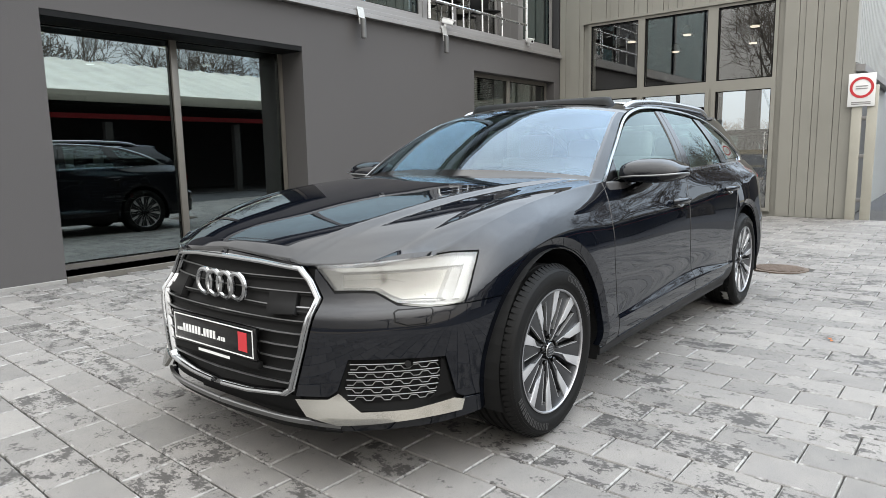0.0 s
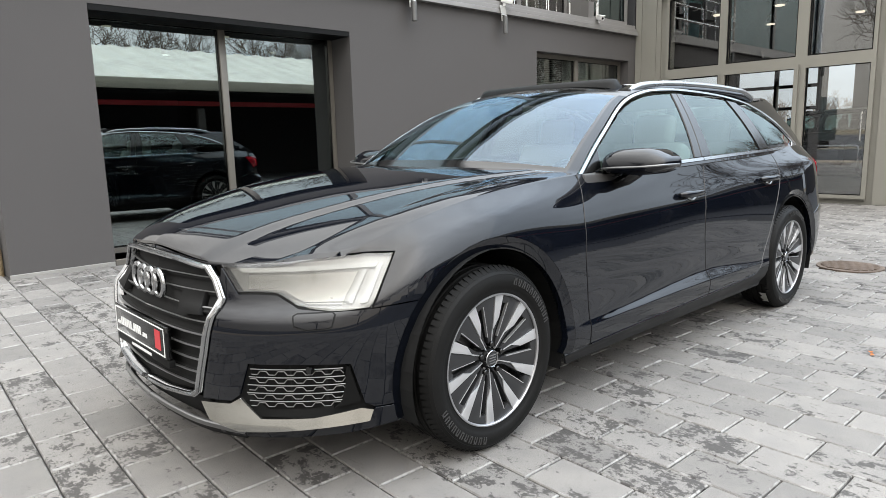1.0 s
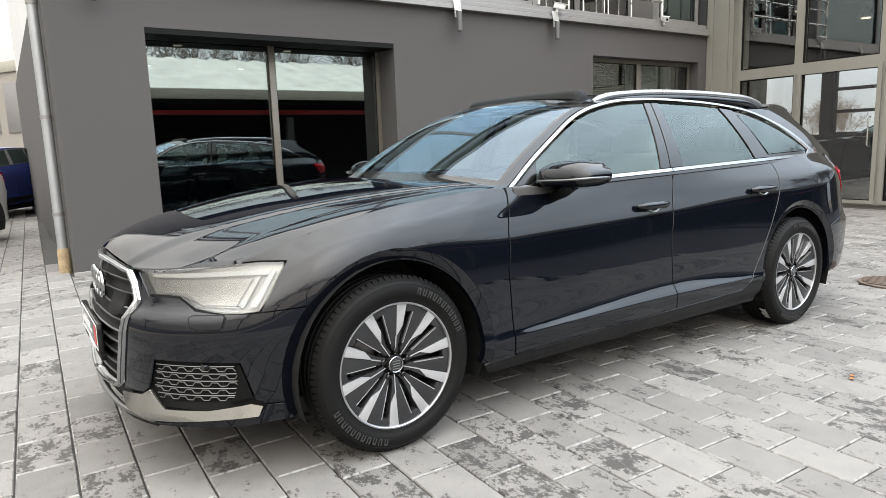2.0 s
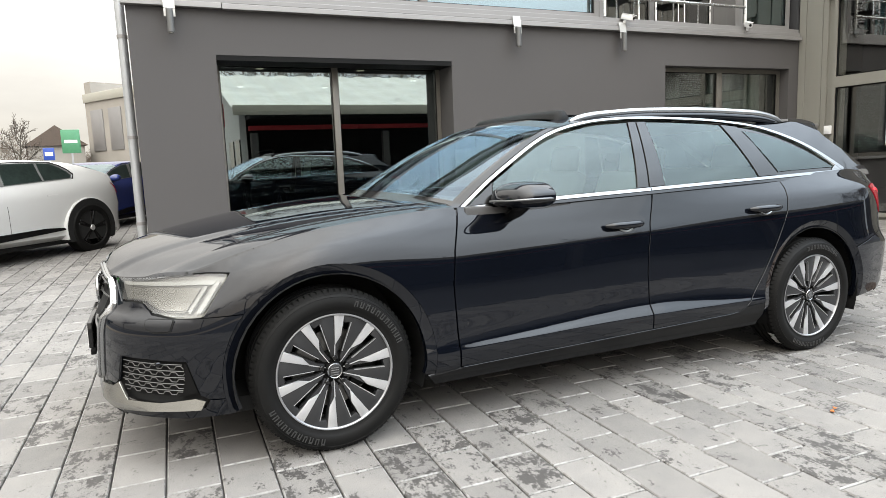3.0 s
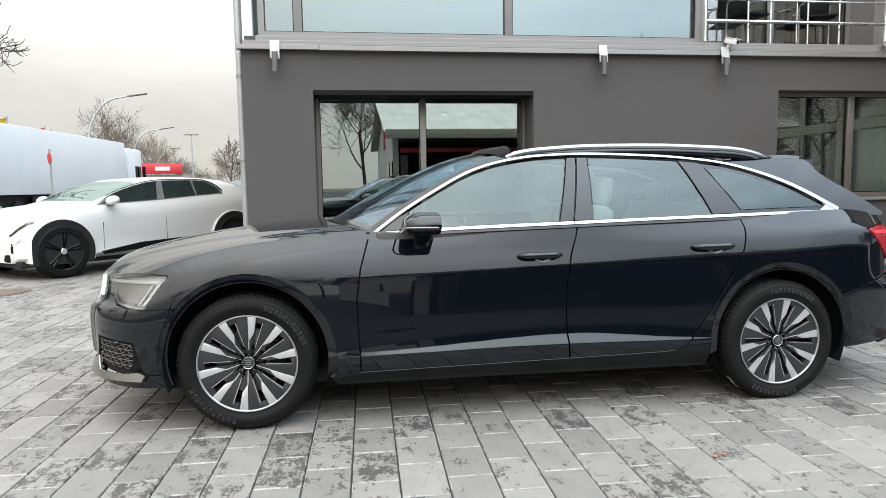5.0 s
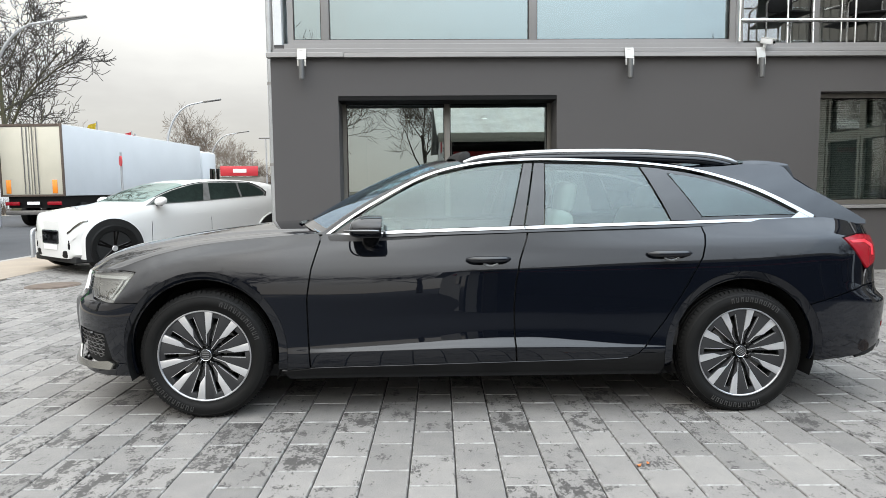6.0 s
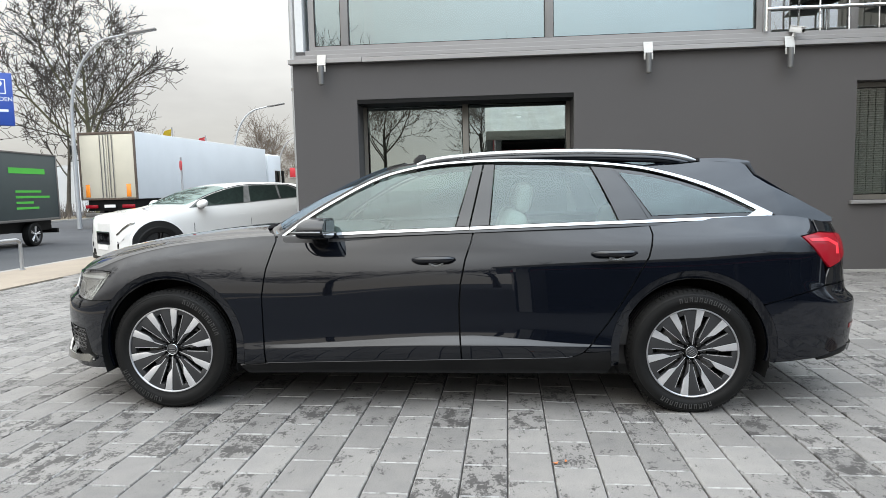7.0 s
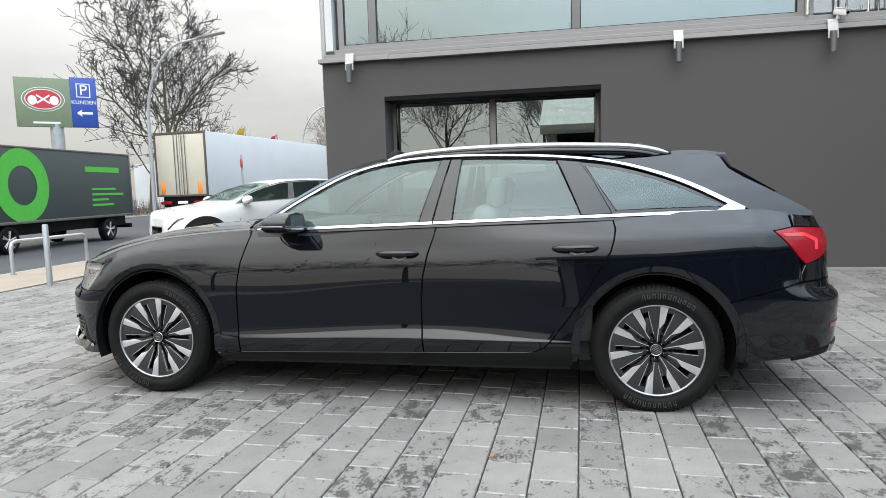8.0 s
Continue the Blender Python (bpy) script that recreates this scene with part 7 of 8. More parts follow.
# dark box truck
box_truck = thing("box_truck", Matrix.Translation((-11.0, 15.8, -.09)) @ pose(0, 0, 0, 0, 0, 5) @ Matrix.Scale(.754, 4), "dark green box truck with bright green markings on the road", "truck")
part("box_body", boxes(((-2.5, -9.0, .98), (0, 0, 3.42)), bevel=.03), "truck_dark", box_truck, "dark green box")
part("box_rail", boxes(((-.01, -9.0, .93), (.025, 0, 1.02)), ((-.01, -9.0, 3.37), (.022, 0, 3.43)), bevel=.006), "steel", box_truck)
part("corner_post", boxes(((-.03, -.06, .98), (.024, .012, 3.42)), bevel=.006), "steel", box_truck)
bm = bmesh.new()
lathe(bm, [(.64, 0), (.64, .012), (1.2, .012), (1.2, 0)], 48, True)
bmesh.ops.transform(bm, matrix=Matrix.Translation((.004, -6.1, 2.16)) @ pose(0, 0, 0, 0, 0, -90), verts=bm.verts)
part("green_ring", bm, "green_mark", box_truck, "broad bright green ring")
for y0, y1, z0, h in ((-2.9, -.8, 2.66, .2), (-2.6, -1.1, 1.98, .08), (-2.6, -.6, 1.78, .08), (-2.6, -1.6, 1.58, .08), (-2.6, -1.3, 1.38, .08)):
    part("text_bar", boxes(((.002, y0, z0), (.010, y1, z0 + h))), "green_mark", box_truck, smooth=None)
part("chassis", boxes(((-2.2, -8.8, .55), (-.3, -.1, .95))), "plastic", box_truck)
part("rear_bar", boxes(((-2.4, -.1, .42), (-.1, .05, .6)), bevel=.02), "plastic", box_truck)
for y in (-1.55, -6.8):
    for x in (-.17, -2.33):
        plain_wheel(Matrix.Translation((x, y, .44)) @ pose(0, 0, 0, 0, 0, 90 if x > -1 else -90), box_truck, .44, .28, False)
part("mudguard", boxes(((-.35, -2.1, .94), (-.02, -1.0, 1.0)), bevel=.02), "plastic", box_truck)


# ---- street furniture ----
def hoop(m, w=1.0, h=.53):
    root = thing("hoop_barrier", m, "galvanised steel hoop barrier at the kerb", "barrier", "hoop barriers")
    r = .09
    pts = [(0, 0, -.02), (0, 0, h - r), (0, r * .3, h - r * .3), (0, r, h), (0, w - r, h), (0, w - r * .3, h - r * .3), (0, w, h - r), (0, w, -.02)]
    part("hoop", tube(bmesh.new(), pts, .03, 12), "zinc", root)
    for y in (0, w):
        part("base", tube(bmesh.new(), [(0, y, 0), (0, y, .012)], .05, 12), "zinc", root)
    return root


first_hoop = hoop(pose(-6.40, 6.42, .004), 1.66)
for y in (10.2, 13.6, 17.0):
    copy_thing(first_hoop, pose(-6.42, y, .004))
bollard = thing("steel_bollard", pose(-4.72, 5.3, .004), "round steel bollard at the yard's edge", "bollard")
part("post", tube(bmesh.new(), [(0, 0, -.02), (0, 0, .83), (0, 0, .85)], [.038, .038, .030], 16), "zinc", bollard)


def street_lamp(m, h, reach, turn):
    root = thing("street_lamp", m, "tall grey street lamp with a curved arm", "lamp", "street lamps")
    pts = [(0, 0, 0), (0, 0, h * .55)]
    for k in range(9):
        a = k / 8 * 1.35
        pts.append((reach * .62 * (1 - math.cos(a)), 0, h * .55 + h * .42 * math.sin(a)))
    pts.append((reach * .75, 0, pts[-1][2] + .16))
    part("pole", tube(bmesh.new(), pts, [.10, .085] + [.07 - .003 * k for k in range(9)] + [.04], 10), "zinc", root)
    bm = bmesh.new()
    box(bm, (0, -.12, -.05), (reach * .36, .12, .05), .03, 2, Matrix.Translation(pts[-1]) @ Matrix.Rotation(radians(-9), 4, "Y"))
    part("head", bm, "steel", root)
    return root


street_lamp(pose(-15.3, 23.2, -.05, 0, 0, 5), 8.0, 3.3, 0)
street_lamp(pose(-13.4, 35.4, -.05, 0, 0, 5), 6.5, 2.8, 0)
street_lamp(pose(-18.3, 58.6, -.05, 0, 0, 5), 6.8, 3.2, 0)
for x, y in ((-15.0, 66.3), (-22.0, 88.0)):
    mast = thing("light_mast", pose(x, y, 0), "thin straight light mast far off", "lamp", "light masts")
    part("pole", tube(bmesh.new(), [(0, 0, 0), (0, 0, 6.7)], [.09, .05]), "zinc", mast)
    part("head", boxes(((-.7, -.1, 6.68), (.7, .1, 6.8)), bevel=.02), "steel", mast)
stop = thing("bus_sign", pose(-7.0, 15.4, -.05), "small round sign on a thin grey post", "sign")
part("post", tube(bmesh.new(), [(0, 0, 0), (0, 0, 2.35)], .03), "zinc", stop)
bm = bmesh.new()
lathe(bm, [(0, -.012), (.14, -.012), (.14, .012), (0, .012)], 24)
bmesh.ops.transform(bm, matrix=Matrix.Translation((0, -.03, 2.12)) @ pose(0, 0, 0, 0, 0, -52), verts=bm.verts)
part("disc", bm, "red_mark", stop)

# billboard with the parking sign
board = thing("billboard", pose(-19.25, 22.5, 0, 0, 0, 41), "olive and blue billboard with a parking sign on a thick post", "billboard")
part("post", tube(bmesh.new(), [(.0, .2, -.05), (0, .2, 4.4)], .27, 20), "zinc", board)
part("olive_panel", boxes(((-1.45, -.06, 4.28), (.60, .1, 6.36)), bevel=.02), "olive", board, "olive panel")
part("blue_panel", boxes(((.605, -.065, 4.28), (1.62, .1, 6.44)), bevel=.02), "blue_mark", board, "blue parking panel")
for rx, rz, mat, d in ((.80, .52, "white_mark", -.068), (.775, .497, "olive", -.073), (.68, .43, "white_mark", -.0755), (.65, .40, "red_mark", -.078)):
    bm = bmesh.new()
    prism(bm, [(-.42 + rx * math.cos(k * math.tau / 40), 5.45 + rz * math.sin(k * math.tau / 40)) for k in range(40)], d, -.06)
    part("oval", bm, mat, board, smooth=None)
for a in (35, -35):
    bm = bmesh.new()
    box(bm, (-.3, -.083, -.035), (.3, -.079, .035), m=Matrix.Translation((-.42, 0, 5.45)) @ Matrix.Rotation(radians(a), 4, "Y"))
    part("cross_bar", bm, "white_mark", board, smooth=None)
for x in (-.82, -.02):
    bm = bmesh.new()
    prism(bm, [(x + .17 * math.cos(k * math.tau / 16), 5.40 + .2 * math.sin(k * math.tau / 16)) for k in range(16)], -.084, -.079)
    part("pale_shape", bm, "white_mark", board, smooth=None)
part("text_bar", boxes(((-.85, -.066, 4.42), (.15, -.061, 4.50))), "white_mark", board, smooth=None)
part("sign_square", wall_mesh(.84, 1.38, 5.58, 6.18, -.072, -.066, [(.875, 1.345, 5.615, 6.145)]), "white_mark", board, smooth=None)
face = lambda x, z: Matrix.Translation((x, -.068, z)) @ pose(0, 0, 0, 90, 0, 0)
text_part("letter_p", "P", .62, face(1.11, 5.88), "white_mark", board)
text_part("word", "KUNDEN", .235, face(1.11, 5.36), "white_mark", board)
bm = bmesh.new()
prism(bm, [(.80, 4.90), (1.02, 5.06), (.98, 4.95), (1.42, 4.95), (1.42, 4.85), (.98, 4.85), (1.02, 4.74)], -.074, -.066)
part("arrow", bm, "white_mark", board, smooth=None)


# flags
def banner(m, mat, label, h=4.6):
    root = thing("banner_flag", m, label, "flag", "banner flags")
    part("pole", tube(bmesh.new(), [(0, 0, 0), (0, 0, h)], .04), "zinc", root)
    bm = bmesh.new()
    prev = None
    for k in range(13):
        a = k / 12
        z = h - .1 - a * 2.6
        y = .10 * math.sin(a * 7)
        row = [bm.verts.new((.05, y, z)), bm.verts.new((.62 + .1 * math.sin(a * 5), y + .06 * math.sin(a * 9), z - .12 + .1 * a))]
        if prev:
            bm.faces.new((prev[0], row[0], row[1], prev[1]))
        prev = row
    bmesh.ops.solidify(bm, geom=bm.faces[:], thickness=.012)
    part("cloth", bm, mat, root)
    return root


banner(pose(-16.7, 39.0, 0, 0, 0, 185), "red_mark", "red banner flag on a pole", 4.9)
banner(pose(-16.6, 44.4, 0, 0, 0, 20), "blue_mark", "blue banner flag on a pole", 4.5)
banner(pose(-15.9, 44.6, 0, 0, 0, 10), "yellow_mark", "yellow banner flag on a pole", 4.4)
banner(pose(-17.3, 43.6, 0, 0, 0, 30), "yellow_mark", "yellow banner flag on a pole", 4.4)
banner(pose(-20.5, 42.1, 0, 0, 0, 170), "yellow_mark", "yellow banner flag on a pole", 6.0)
banner(pose(-22.6, 52.2, 0, 0, 0, 170), "red_mark", "red banner flag on a pole", 6.3)

# far buildings
shop = thing("garage_building", pose(-34.8, 52.2, 0, 0, 0, 29.6), "white flat-roofed garage building with a dark roof edge", "building")
part("wall", boxes(((0, 0, -.3), (11.0, 9, 4.9)), ((-2.2, 3, -.3), (-.01, 9, 4.2))), "white_wall", shop, smooth=None)
part("roof", boxes(((-.15, 1.2, 4.91), (11.2, 9.1, 5.9)), bevel=.03), "plastic", shop, "dark roof storey")
part("parapet", boxes(((-.1, -.12, 4.55), (11.1, .0, 4.95)), bevel=.02), "white_wall", shop)
part("canopy", boxes(((6.2, -.6, 3.0), (11.0, -.01, 3.3)), bevel=.02), "truck_white", shop)
for k in range(6):
    part("window", boxes(((6.4 + .76 * k, -.05, 1.0), (7.05 + .76 * k, -.012, 2.8)), bevel=.01), "gloss_black", shop)
for k in range(9):
    part("railing_post", boxes(((.4 + 1.2 * k, .3, 4.96), (.46 + 1.2 * k, .36, 5.6))), "zinc", shop, smooth=None)
part("text_bar", boxes(((5.3, -.15, 3.75), (7.2, -.125, 4.35))), "gloss_black", shop, smooth=None)
for k in range(3):
    bm = bmesh.new()
    prism(bm, [(7.5 + .45 * k, 3.7), (7.8 + .45 * k, 3.7), (8.1 + .45 * k, 4.4), (7.8 + .45 * k, 4.4)], -.15, -.125)
    part("stripe", bm, "red_mark" if k != 1 else "gloss_black", shop, smooth=None)
workshop = thing("tyre_shop", pose(-23.6, 79.5, 0, 0, 0, 15), "low far workshop with a red sign", "building")
part("wall", boxes(((-3, 0, 0), (9, 8, 3.1))), "far_wall", workshop, smooth=None)
part("sign", boxes(((-.2, -.3, 3.2), (4.3, -.05, 4.4)), bevel=.03), "red_mark", workshop, "red sign with a white bar")
part("text_bar", boxes(((1.3, -.34, 3.6), (2.9, -.31, 4.05))), "white_mark", workshop, smooth=None)
for k in range(4):
    part("window", boxes(((-2.5 + 2.6 * k, -.04, .6), (-.6 + 2.6 * k, -.005, 2.4))), "gloss_black", workshop, smooth=None)
house = thing("beige_building", pose(-6.1, 73.1, 0, 0, 0, -60), "beige commercial building with tall windows far off", "building")
part("wall", boxes(((0, 0, 0), (22, 10, 9.0)), ((0, .1, 9.0), (1.2, 4, 10.2))), "far_wall", house, smooth=None)
part("parapet", boxes(((-.1, -.15, 8.2), (22, -.01, 9.05)), bevel=.03), "cream", house)
for k in range(6):
    part("window", boxes(((1.0 + 3.4 * k, -.08, 3.4), (3.3 + 3.4 * k, -.012, 7.4)), bevel=.02), "frame_grey", house)
cottage = thing("brick_house", pose(-9.5, 70.0, 0, 0, 0, 10), "small red-roofed house far off", "house")
part("wall", boxes(((-1.5, 0, 0), (3.2, 5, 4.1))), "far_wall", cottage, smooth=None)
bm = bmesh.new()
prism(bm, [(-1.8, 4.0), (3.5, 4.0), (.85, 5.9)], -.3, 5.3)
part("roof", bm, "iron", cottage, "rust-red pitched roof", smooth=None)
for x, y, z0, z1, w, mat, lab in ((-6.3, 58.0, 2.9, 4.75, .66, "green_board", "green advertising board far off"), (-6.7, 48.0, 2.2, 3.0, .32, "blue_mark", "blue sign board far off")):
    ad = thing("sign_board", pose(x, y, 0), lab, "sign")
    part("panel", boxes(((-w, -.05, z0), (w, .05, z1)), bevel=.02), mat, ad)
    part("post", boxes(((-.06, -.04, 0), (.06, .04, z0 - .001))), "zinc", ad, smooth=None)
    part("text_bar", boxes(((-w * .7, -.056, (z0 + z1) / 2 - .12), (w * .7, -.051, (z0 + z1) / 2 + .12))), "white_mark", ad, smooth=None)


# ---- trees ----
def tree_parts(seed, height, trunk_h, spread, twigs, levels=4, lean=.0, droop=0.0):
    """Bare branches: two vertex-and-face lists, thick limbs and thin twigs."""
    rd = random.Random(seed)
    thick, thin = ([], []), ([], [])

    def limb(store, pts, r0, r1, segs):
        vs, fs = store
        base = len(vs)
        up = Vector((0, 0, 1))
        for i, p in enumerate(pts):
            d = (pts[min(i + 1, len(pts) - 1)] - pts[max(i - 1, 0)]).normalized()
            a = d.cross(up)
            a = a.normalized() if a.length > .05 else Vector((1, 0, 0))
            b = d.cross(a)
            r = r0 + (r1 - r0) * i / (len(pts) - 1)
            for k in range(segs):
                q = p + (a * math.cos(k * math.tau / segs) + b * math.sin(k * math.tau / segs)) * r
                vs.append(tuple(q))
        for i in range(len(pts) - 1):
            for k in range(segs):
                fs.append((base + i * segs + k, base + i * segs + (k + 1) % segs, base + (i + 1) * segs + (k + 1) % segs, base + (i + 1) * segs + k))

    def grow(p, d, length, r, level):
        n = 5 if level < 3 else 4
        pts, q = [p.copy()], p.copy()
        dd = d.copy()
        for i in range(n):
            wob = (.03, .10, .15, .18, .2, .2)[level]
            dd = (dd + Vector((rd.gauss(0, wob), rd.gauss(0, wob), rd.gauss(.09 - droop * level, wob * .8)))).normalized()
            q = q + dd * length / n
            pts.append(q.copy())
        end = r * (.52 if level < levels else .4)
        limb(thick if level < 2 else thin, pts, r, max(end, .012), 7 if level == 0 else 5 if level < 2 else 3)
        if level >= levels:
            return
        count = (7, 6, 5, twigs, 4)[min(level, 4)]
        for k in range(count):
            at = .35 + .65 * (k + rd.random() * .8) / count if level else .45 + .55 * (k + rd.random() * .6) / count
            i = min(int(at * n), n - 1)
            f = at * n - i
            start = pts[i].lerp(pts[min(i + 1, n)], min(max(f, 0), 1))
            axis = (pts[min(i + 1, n)] - pts[i]).normalized()
            a = rd.random() * math.tau
            side = axis.orthogonal().normalized()
            side = Matrix.Rotation(a, 3, axis) @ side
            ang = rd.uniform(.5, 1.0)
            nd = (axis * math.cos(ang) + side * math.sin(ang) * spread).normalized()
            grow(start, nd, length * rd.uniform(.48, .74), max(r * (1 - .5 * at) * rd.uniform(.42, .62), .012), level + 1)
    grow(Vector((0, 0, 0)), Vector((lean, 0, 1)).normalized(), trunk_h, height * .016, 0)
    return thick, thin


def tree_thing(name, m, label, seed, height, trunk_h, spread, twigs, mat_limb, mat_twig, levels=4, group="", droop=0.0):
    root = thing(name, m, label, "tree", group)
    thick, thin = tree_parts(seed, height, trunk_h, spread, twigs, levels, droop=droop)
    for nm, (vs, fs), mat in (("trunk", thick, mat_limb), ("crown", thin, mat_twig)):
        me = bpy.data.meshes.new(nm)
        me.from_pydata(vs, [], fs)
        me.update()
        me.shade_smooth()
        me.materials.append(M[mat])
        ob = new(nm, me)
        ob.parent = root
    return root


def oak(name, m, label, seed, height, first, reach, counts, mat_limb, mat_twig):
    """A bare tree with one leader and long crooked limbs that rise towards their ends."""
    rd = random.Random(seed)
    root = thing(name, m, label, "tree")
    bulk, fine = ([], []), ([], [])

    def limb(store, pts, rs, segs):
        vs, fs = store
        base = len(vs)
        for i, p in enumerate(pts):
            d = (pts[min(i + 1, len(pts) - 1)] - pts[max(i - 1, 0)]).normalized()
            a = d.orthogonal().normalized() if abs(d.z) > .99 else d.cross(Vector((0, 0, 1))).normalized()
            b = d.cross(a)
            vs.extend(tuple(p + (a * math.cos(k * math.tau / segs) + b * math.sin(k * math.tau / segs)) * rs[i]) for k in range(segs))
        for i in range(len(pts) - 1):
            for k in range(segs):
                fs.append((base + i * segs + k, base + i * segs + (k + 1) % segs, base + (i + 1) * segs + (k + 1) % segs, base + (i + 1) * segs + k))

    def grow(p, d, length, r, level):
        n = (10, 7, 5, 4, 3)[level]
        crook = (.05, .15, .20, .22, .24)[level]
        pts, q, dd = [p.copy()], p.copy(), d.normalized()
        for i in range(n):
            lift = 0 if level == 0 else .07
            dd = (dd + Vector((rd.gauss(0, crook), rd.gauss(0, crook), rd.gauss(lift, crook)))).normalized()
            q = q + dd * (length / n) * rd.uniform(.8, 1.2)
            pts.append(q.copy())
        tip = max(r * (.10 if level == 0 else .36), .017)
        rs = [r + (tip - r) * (i / n) ** .8 for i in range(n + 1)]
        if level == 0:
            rs[0] *= 1.35
        limb(bulk if level < 2 else fine, pts, rs, (9, 6, 4, 3, 3)[level])
        if level >= len(counts):
            return
        for k in range(counts[level]):
            lo = first if level == 0 else .22
            at = lo + (1 - lo) * (k + rd.random() * .9) / counts[level]
            i = min(int(at * n), n - 1)
            start = pts[i].lerp(pts[i + 1], at * n - i)
            axis = (pts[i + 1] - pts[i]).normalized()
            side = Matrix.Rotation(k * 2.4 + rd.uniform(-.5, .5), 3, axis) @ axis.orthogonal().normalized()
            ang = rd.uniform(.75, 1.25) if level == 0 else rd.uniform(.45, .95)
            if level == 0:
                ang *= 1.15 - .55 * at
                ln = reach * (1.08 - .62 * at) * rd.uniform(.75, 1.15)
            else:
                ln = length * rd.uniform(.38, .66) * (1.15 - .45 * at)
            grow(start, axis * math.cos(ang) + side * math.sin(ang), ln, max(rs[i] * rd.uniform(.52, .72), .020), level + 1)
    grow(Vector((0, 0, -.05)), Vector((.02, 0, 1)), height, height * .021, 0)
    for nm, (vs, fs), mat in (("trunk", bulk, mat_limb), ("crown", fine, mat_twig)):
        me = bpy.data.meshes.new(nm)
        me.from_pydata(vs, [], fs)
        me.update()
        me.shade_smooth()
        me.materials.append(M[mat])
        ob = new(nm, me)
        ob.parent = root
    return root


oak("bare_tree", pose(-22.9, 36.9, 0, 0, 0, 20), "large bare winter tree on the verge", 11, 12.2, .26, 8.2, (13, 8, 6, 4), "moss_bark", "dark_twig")
oak("bare_tree", pose(-28.9, 42.6, 0, 0, 0, 130), "wide bare winter tree behind the road", 5, 8.6, .25, 6.0, (9, 7, 5, 4), "bark", "dark_twig")
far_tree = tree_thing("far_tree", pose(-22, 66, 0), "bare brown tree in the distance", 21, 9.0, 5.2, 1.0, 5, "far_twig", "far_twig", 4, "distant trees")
rd = random.Random(8)
for k in range(26):
    x = -48 + 2.0 * k + rd.uniform(-1.5, 1.5)
    y = 74 + rd.uniform(-8, 26)
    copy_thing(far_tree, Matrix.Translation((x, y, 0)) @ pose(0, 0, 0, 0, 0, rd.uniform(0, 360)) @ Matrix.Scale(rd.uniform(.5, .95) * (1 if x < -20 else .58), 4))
oak("small_tree", pose(-10.0, 57.1, 0), "small bare tree in the distance", 31, 4.5, .22, 2.5, (14, 6, 4), "bark", "twig")
tree_thing("pruned_tree", pose(-24.5, 42.1, 0), "small pruned tree with a round twiggy crown", 77, 5.0, 2.3, 1.3, 10, "bark", "twig", 4)
# trees and houses across the yard, seen only as reflections
for k, (x, y, s, turn) in enumerate(((-9, -19, 1.0, 0), (-4.5, -24, .95, 70), (1.5, -26, .9, 140), (7, -25, 1.0, 210), (13, -27, 1.0, 20), (19, -24, .95, 100), (-15, -13, .9, 300), (25, -26, .95, 250))):
    if k == 0:
        yard_tree = tree_thing("yard_tree", pose(x, y, 0), "bare winter tree behind the workshop hall", 3, 9.5, 5.2, 1.1, 5, "bark", "twig", 4, "trees behind the hall")
    else:
        copy_thing(yard_tree, Matrix.Translation((x, y, 0)) @ pose(0, 0, 0, 0, 0, turn) @ Matrix.Scale(s, 4))
for x, y, s, turn in ((21.0, -3.4, .70, 40), (26.5, -4.6, .80, 190), (17.0, -4.0, .50, 280), (33.0, -2.5, .86, 90)):
    copy_thing(yard_tree, Matrix.Translation((x, y, 0)) @ pose(0, 0, 0, 0, 0, turn) @ Matrix.Scale(s, 4))
copy_thing(yard_tree, Matrix.Translation((-24.2, 9.0, 0)) @ pose(0, 0, 0, 0, 0, 15) @ Matrix.Scale(1.25, 4))
# scraps on the paving
LEAVES = ((1.98, 0.33, 20, .016), (2.03, 0.35, 100, .010), (2.62, -.62, 60, .011))
for x, y, turn, w in LEAVES:
    bm = bmesh.new()
    vs = [bm.verts.new((w * math.cos(a) * (1 + .35 * math.sin(3 * a)), w * .6 * math.sin(a), .004 + .004 * math.cos(2 * a))) for a in [k * math.tau / 10 for k in range(10)]]
    bm.faces.new(vs)
    bmesh.ops.solidify(bm, geom=bm.faces[:], thickness=.0012)
    leaf = finish("dry_leaf", bm, "leaf")
    leaf.matrix_basis = Matrix.Translation((x, y, ground_z(x, y) + .002)) @ pose(0, 0, 0, 0, 0, turn)
    tagged(leaf, "small orange-brown dry leaf lying on the paving", "leaf", "dry leaves")
# hedge on the verge
bm = bmesh.new()
rd = random.Random(2)
for k in range(1500):
    x, y = rd.uniform(-26.5, -23.2), rd.uniform(28, 60)
    h = rd.uniform(.5, 1.3)
    p = Vector((x, y, 0))
    q = p + Vector((rd.gauss(0, .25), rd.gauss(0, .25), h))
    w = Vector((rd.gauss(0, 1), rd.gauss(0, 1), 0)).normalized() * .02
    bm.faces.new([bm.verts.new(v) for v in (p - w, p + w, q)])
tagged(finish("hedge", bm, "twig"), "brown winter scrub along the verge", "hedge", kind="stuff")
# brown scrub far behind the wing
rd = random.Random(19)
for k in range(14):
    m = Matrix.Translation((62 + rd.uniform(-4, 6), 9 + 2.2 * k, -1.2)) @ pose(0, 0, 0, 0, 0, rd.uniform(0, 360)) @ Matrix.Scale(rd.uniform(.5, .62), 4)
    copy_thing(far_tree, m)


# ---- paving slabs ----
SLAB_X, SLAB_Y, SLAB_TURN, GAP = .20, .30, radians(-1.6), .007


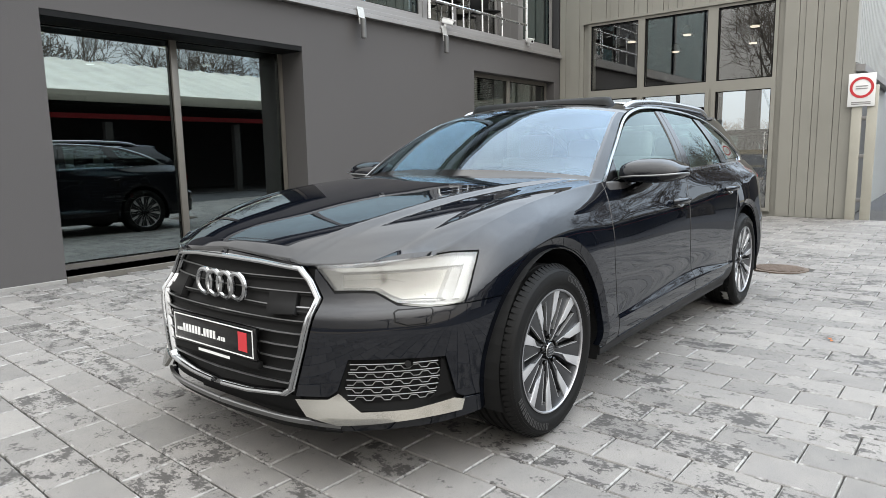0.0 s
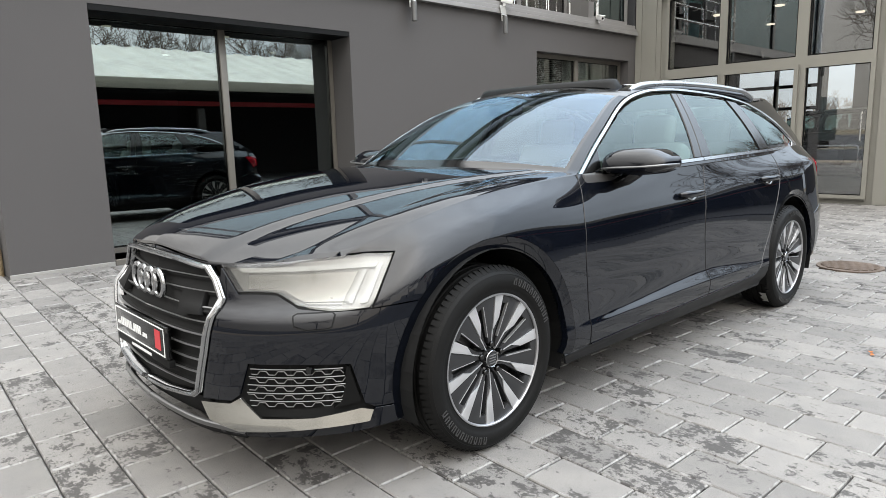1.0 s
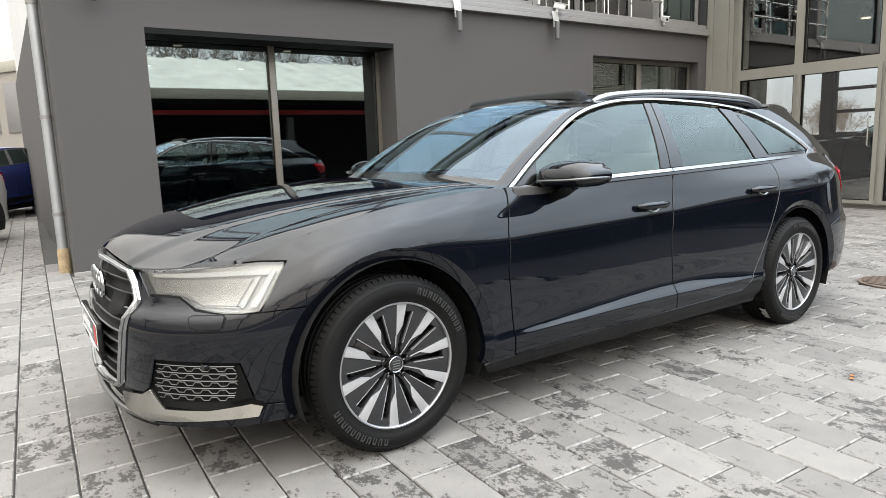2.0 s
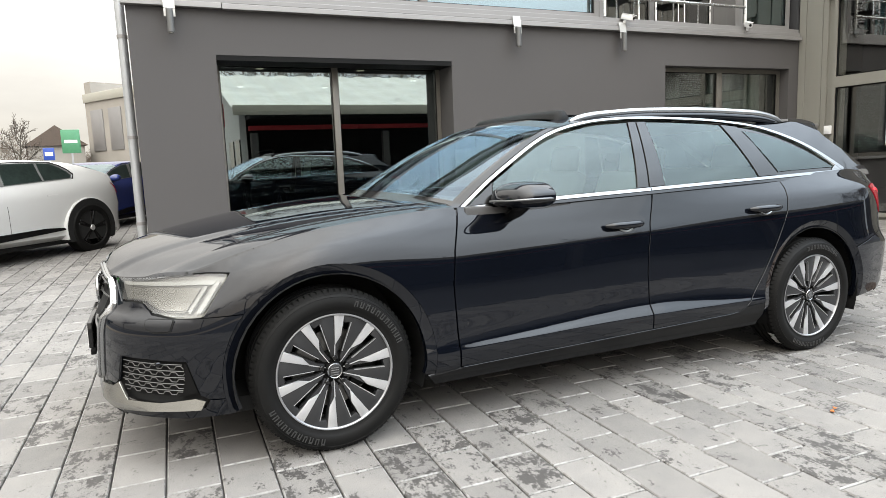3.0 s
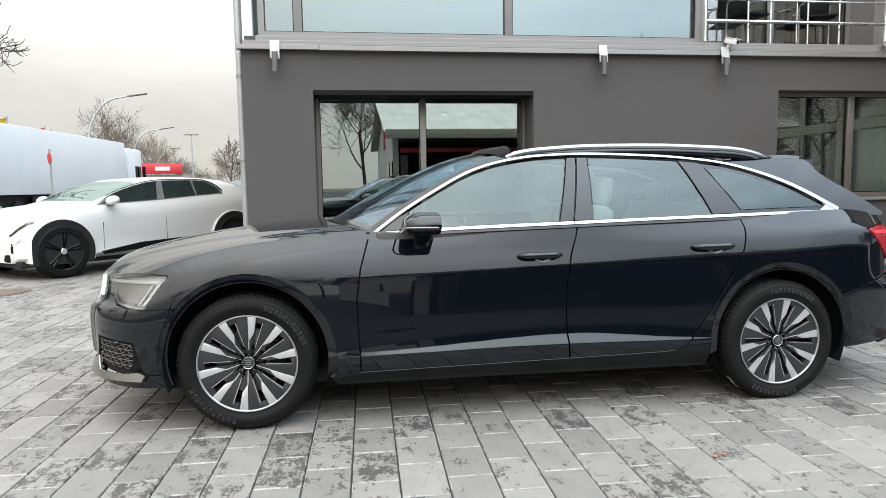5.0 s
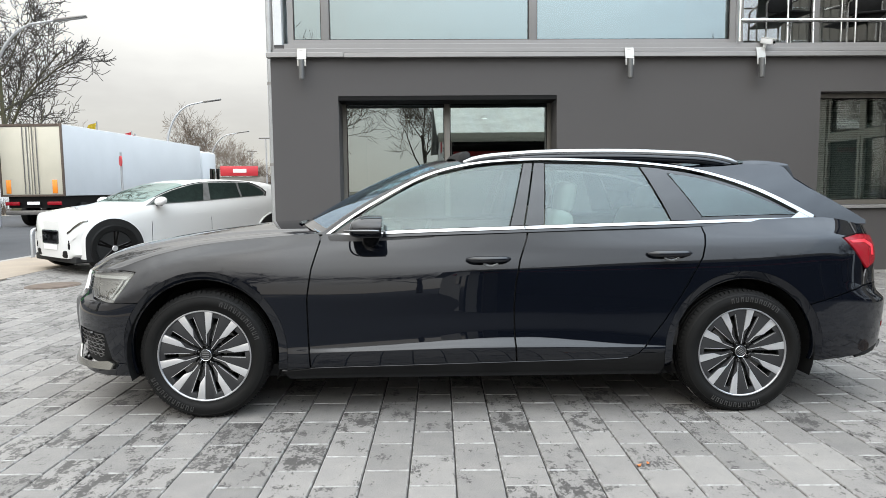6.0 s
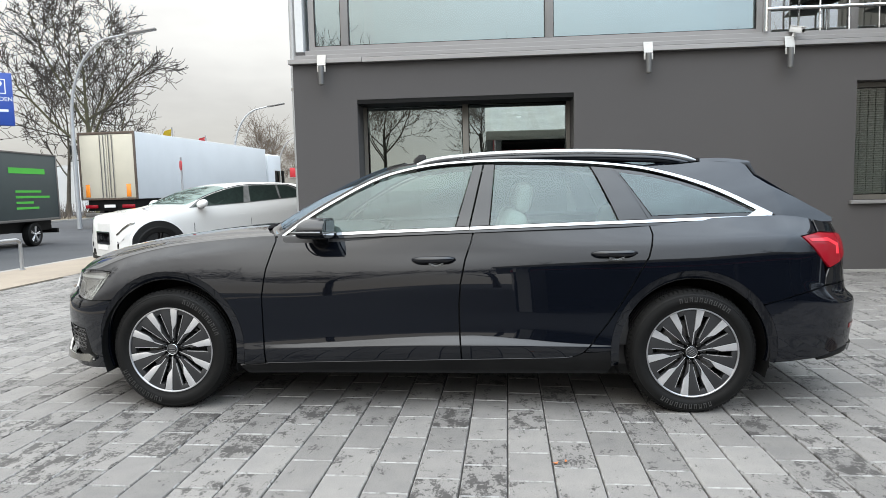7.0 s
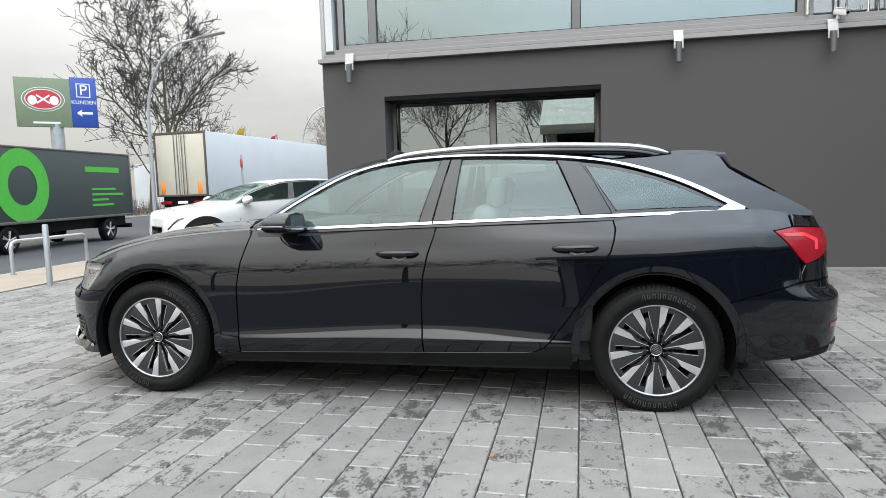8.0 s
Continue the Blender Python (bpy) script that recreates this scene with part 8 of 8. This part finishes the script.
def slab_mesh(seed):
    """One worn slab: chamfered top edge, a little uneven."""
    rd = random.Random(seed)
    w, d, c, h = SLAB_X - GAP, SLAB_Y - GAP, .004, .03
    ring = lambda e, z: [(-w / 2 + e, -d / 2 + e, z), (w / 2 - e, -d / 2 + e, z), (w / 2 - e, d / 2 - e, z), (-w / 2 + e, d / 2 - e, z)]
    j = lambda p: (p[0] + rd.uniform(-.0008, .0008), p[1] + rd.uniform(-.0008, .0008), p[2] + rd.uniform(-.0006, .0006))
    vs = ring(0, -h) + [j(p) for p in ring(0, -c)] + [j(p) for p in ring(c, 0)]
    fs = [(8, 9, 10, 11)]
    for k in range(4):
        n = (k + 1) % 4
        fs += [(k, n, 4 + n, 4 + k), (4 + k, 4 + n, 8 + n, 8 + k)]
    return vs, fs


def slab_uv(me, spots=None):
    """Every slab carries its own plan in metres, centred on the slab."""
    layer = me.uv_layers.new(name="plan")
    idx = np.empty(len(me.loops), dtype=np.int64)
    me.loops.foreach_get("vertex_index", idx)
    if spots is None:
        co = np.empty(len(me.vertices) * 3)
        me.vertices.foreach_get("co", co)
        spots = co.reshape(-1, 3)[:, :2]
    layer.data.foreach_set("uv", np.asarray(spots, dtype=np.float32)[idx].ravel())


slab_data = []
for sd in range(5):
    vs, fs = slab_mesh(sd)
    me = bpy.data.meshes.new("slab")
    me.from_pydata(vs, [], fs)
    me.update()
    slab_uv(me)
    me.materials.append(M["paver"])
    slab_data.append((me, vs, fs))
rd = random.Random(12)
ca, sa = math.cos(SLAB_TURN), math.sin(SLAB_TURN)
X0, Y0 = 1.362, .16
near, rest_v, rest_f, rest_uv = [], [], [], []
for i in range(-36, 44):
    for k in range(-26, 66):
        u, v = (i + .5) * SLAB_X, (k + .5 + (.5 if i % 2 else 0)) * SLAB_Y
        x, y = X0 + u * ca - v * sa, Y0 + u * sa + v * ca
        if not (-4.95 < x < 9.0 and -2.5 < y < 17.5):
            continue
        if y > 5.93 and x > -.95:
            continue
        if x > 9.02 and y > 1.0:
            continue
        if (x - 4.42) ** 2 + (y - 1.10) ** 2 < .035 or (x + 3.85) ** 2 + (y - 6.25) ** 2 < .05:
            continue
        z = ground_z(x, y) + rd.uniform(-.0008, .0008)
        tx = (ground_z(x + .1, y) - ground_z(x - .1, y)) / .2 + rd.uniform(-.003, .003)
        ty = (ground_z(x, y + .1) - ground_z(x, y - .1)) / .2 + rd.uniform(-.003, .003)
        m = Matrix.Translation((x, y, z)) @ Matrix.Rotation(SLAB_TURN, 4, "Z") @ Matrix(((1, 0, 0, 0), (0, 1, 0, 0), (tx, ty, 1, 0), (0, 0, 0, 1)))
        kind = rd.randrange(5)
        if -.75 < x < 3.05 and -.20 < y < .80:
            near.append((m, kind))
        else:
            n = len(rest_v)
            rest_v += [tuple(m @ Vector(p)) for p in slab_data[kind][1]]
            rest_uv += [p[:2] for p in slab_data[kind][1]]
            rest_f += [tuple(n + q for q in f) for f in slab_data[kind][2]]
for m, kind in near[:320]:
    ob = new("slab", slab_data[kind][0])
    ob.parent, ob.matrix_basis = pavement, m
for m, kind in near[320:]:
    n = len(rest_v)
    rest_v += [tuple(m @ Vector(p)) for p in slab_data[kind][1]]
    rest_uv += [p[:2] for p in slab_data[kind][1]]
    rest_f += [tuple(n + q for q in f) for f in slab_data[kind][2]]
me = bpy.data.meshes.new("slab_field")
me.from_pydata(rest_v, [], rest_f)
me.update()
slab_uv(me, rest_uv)
me.materials.append(M["paver"])
field = new("slab_field", me)
field.parent = pavement
tagged(field, kind="stuff")
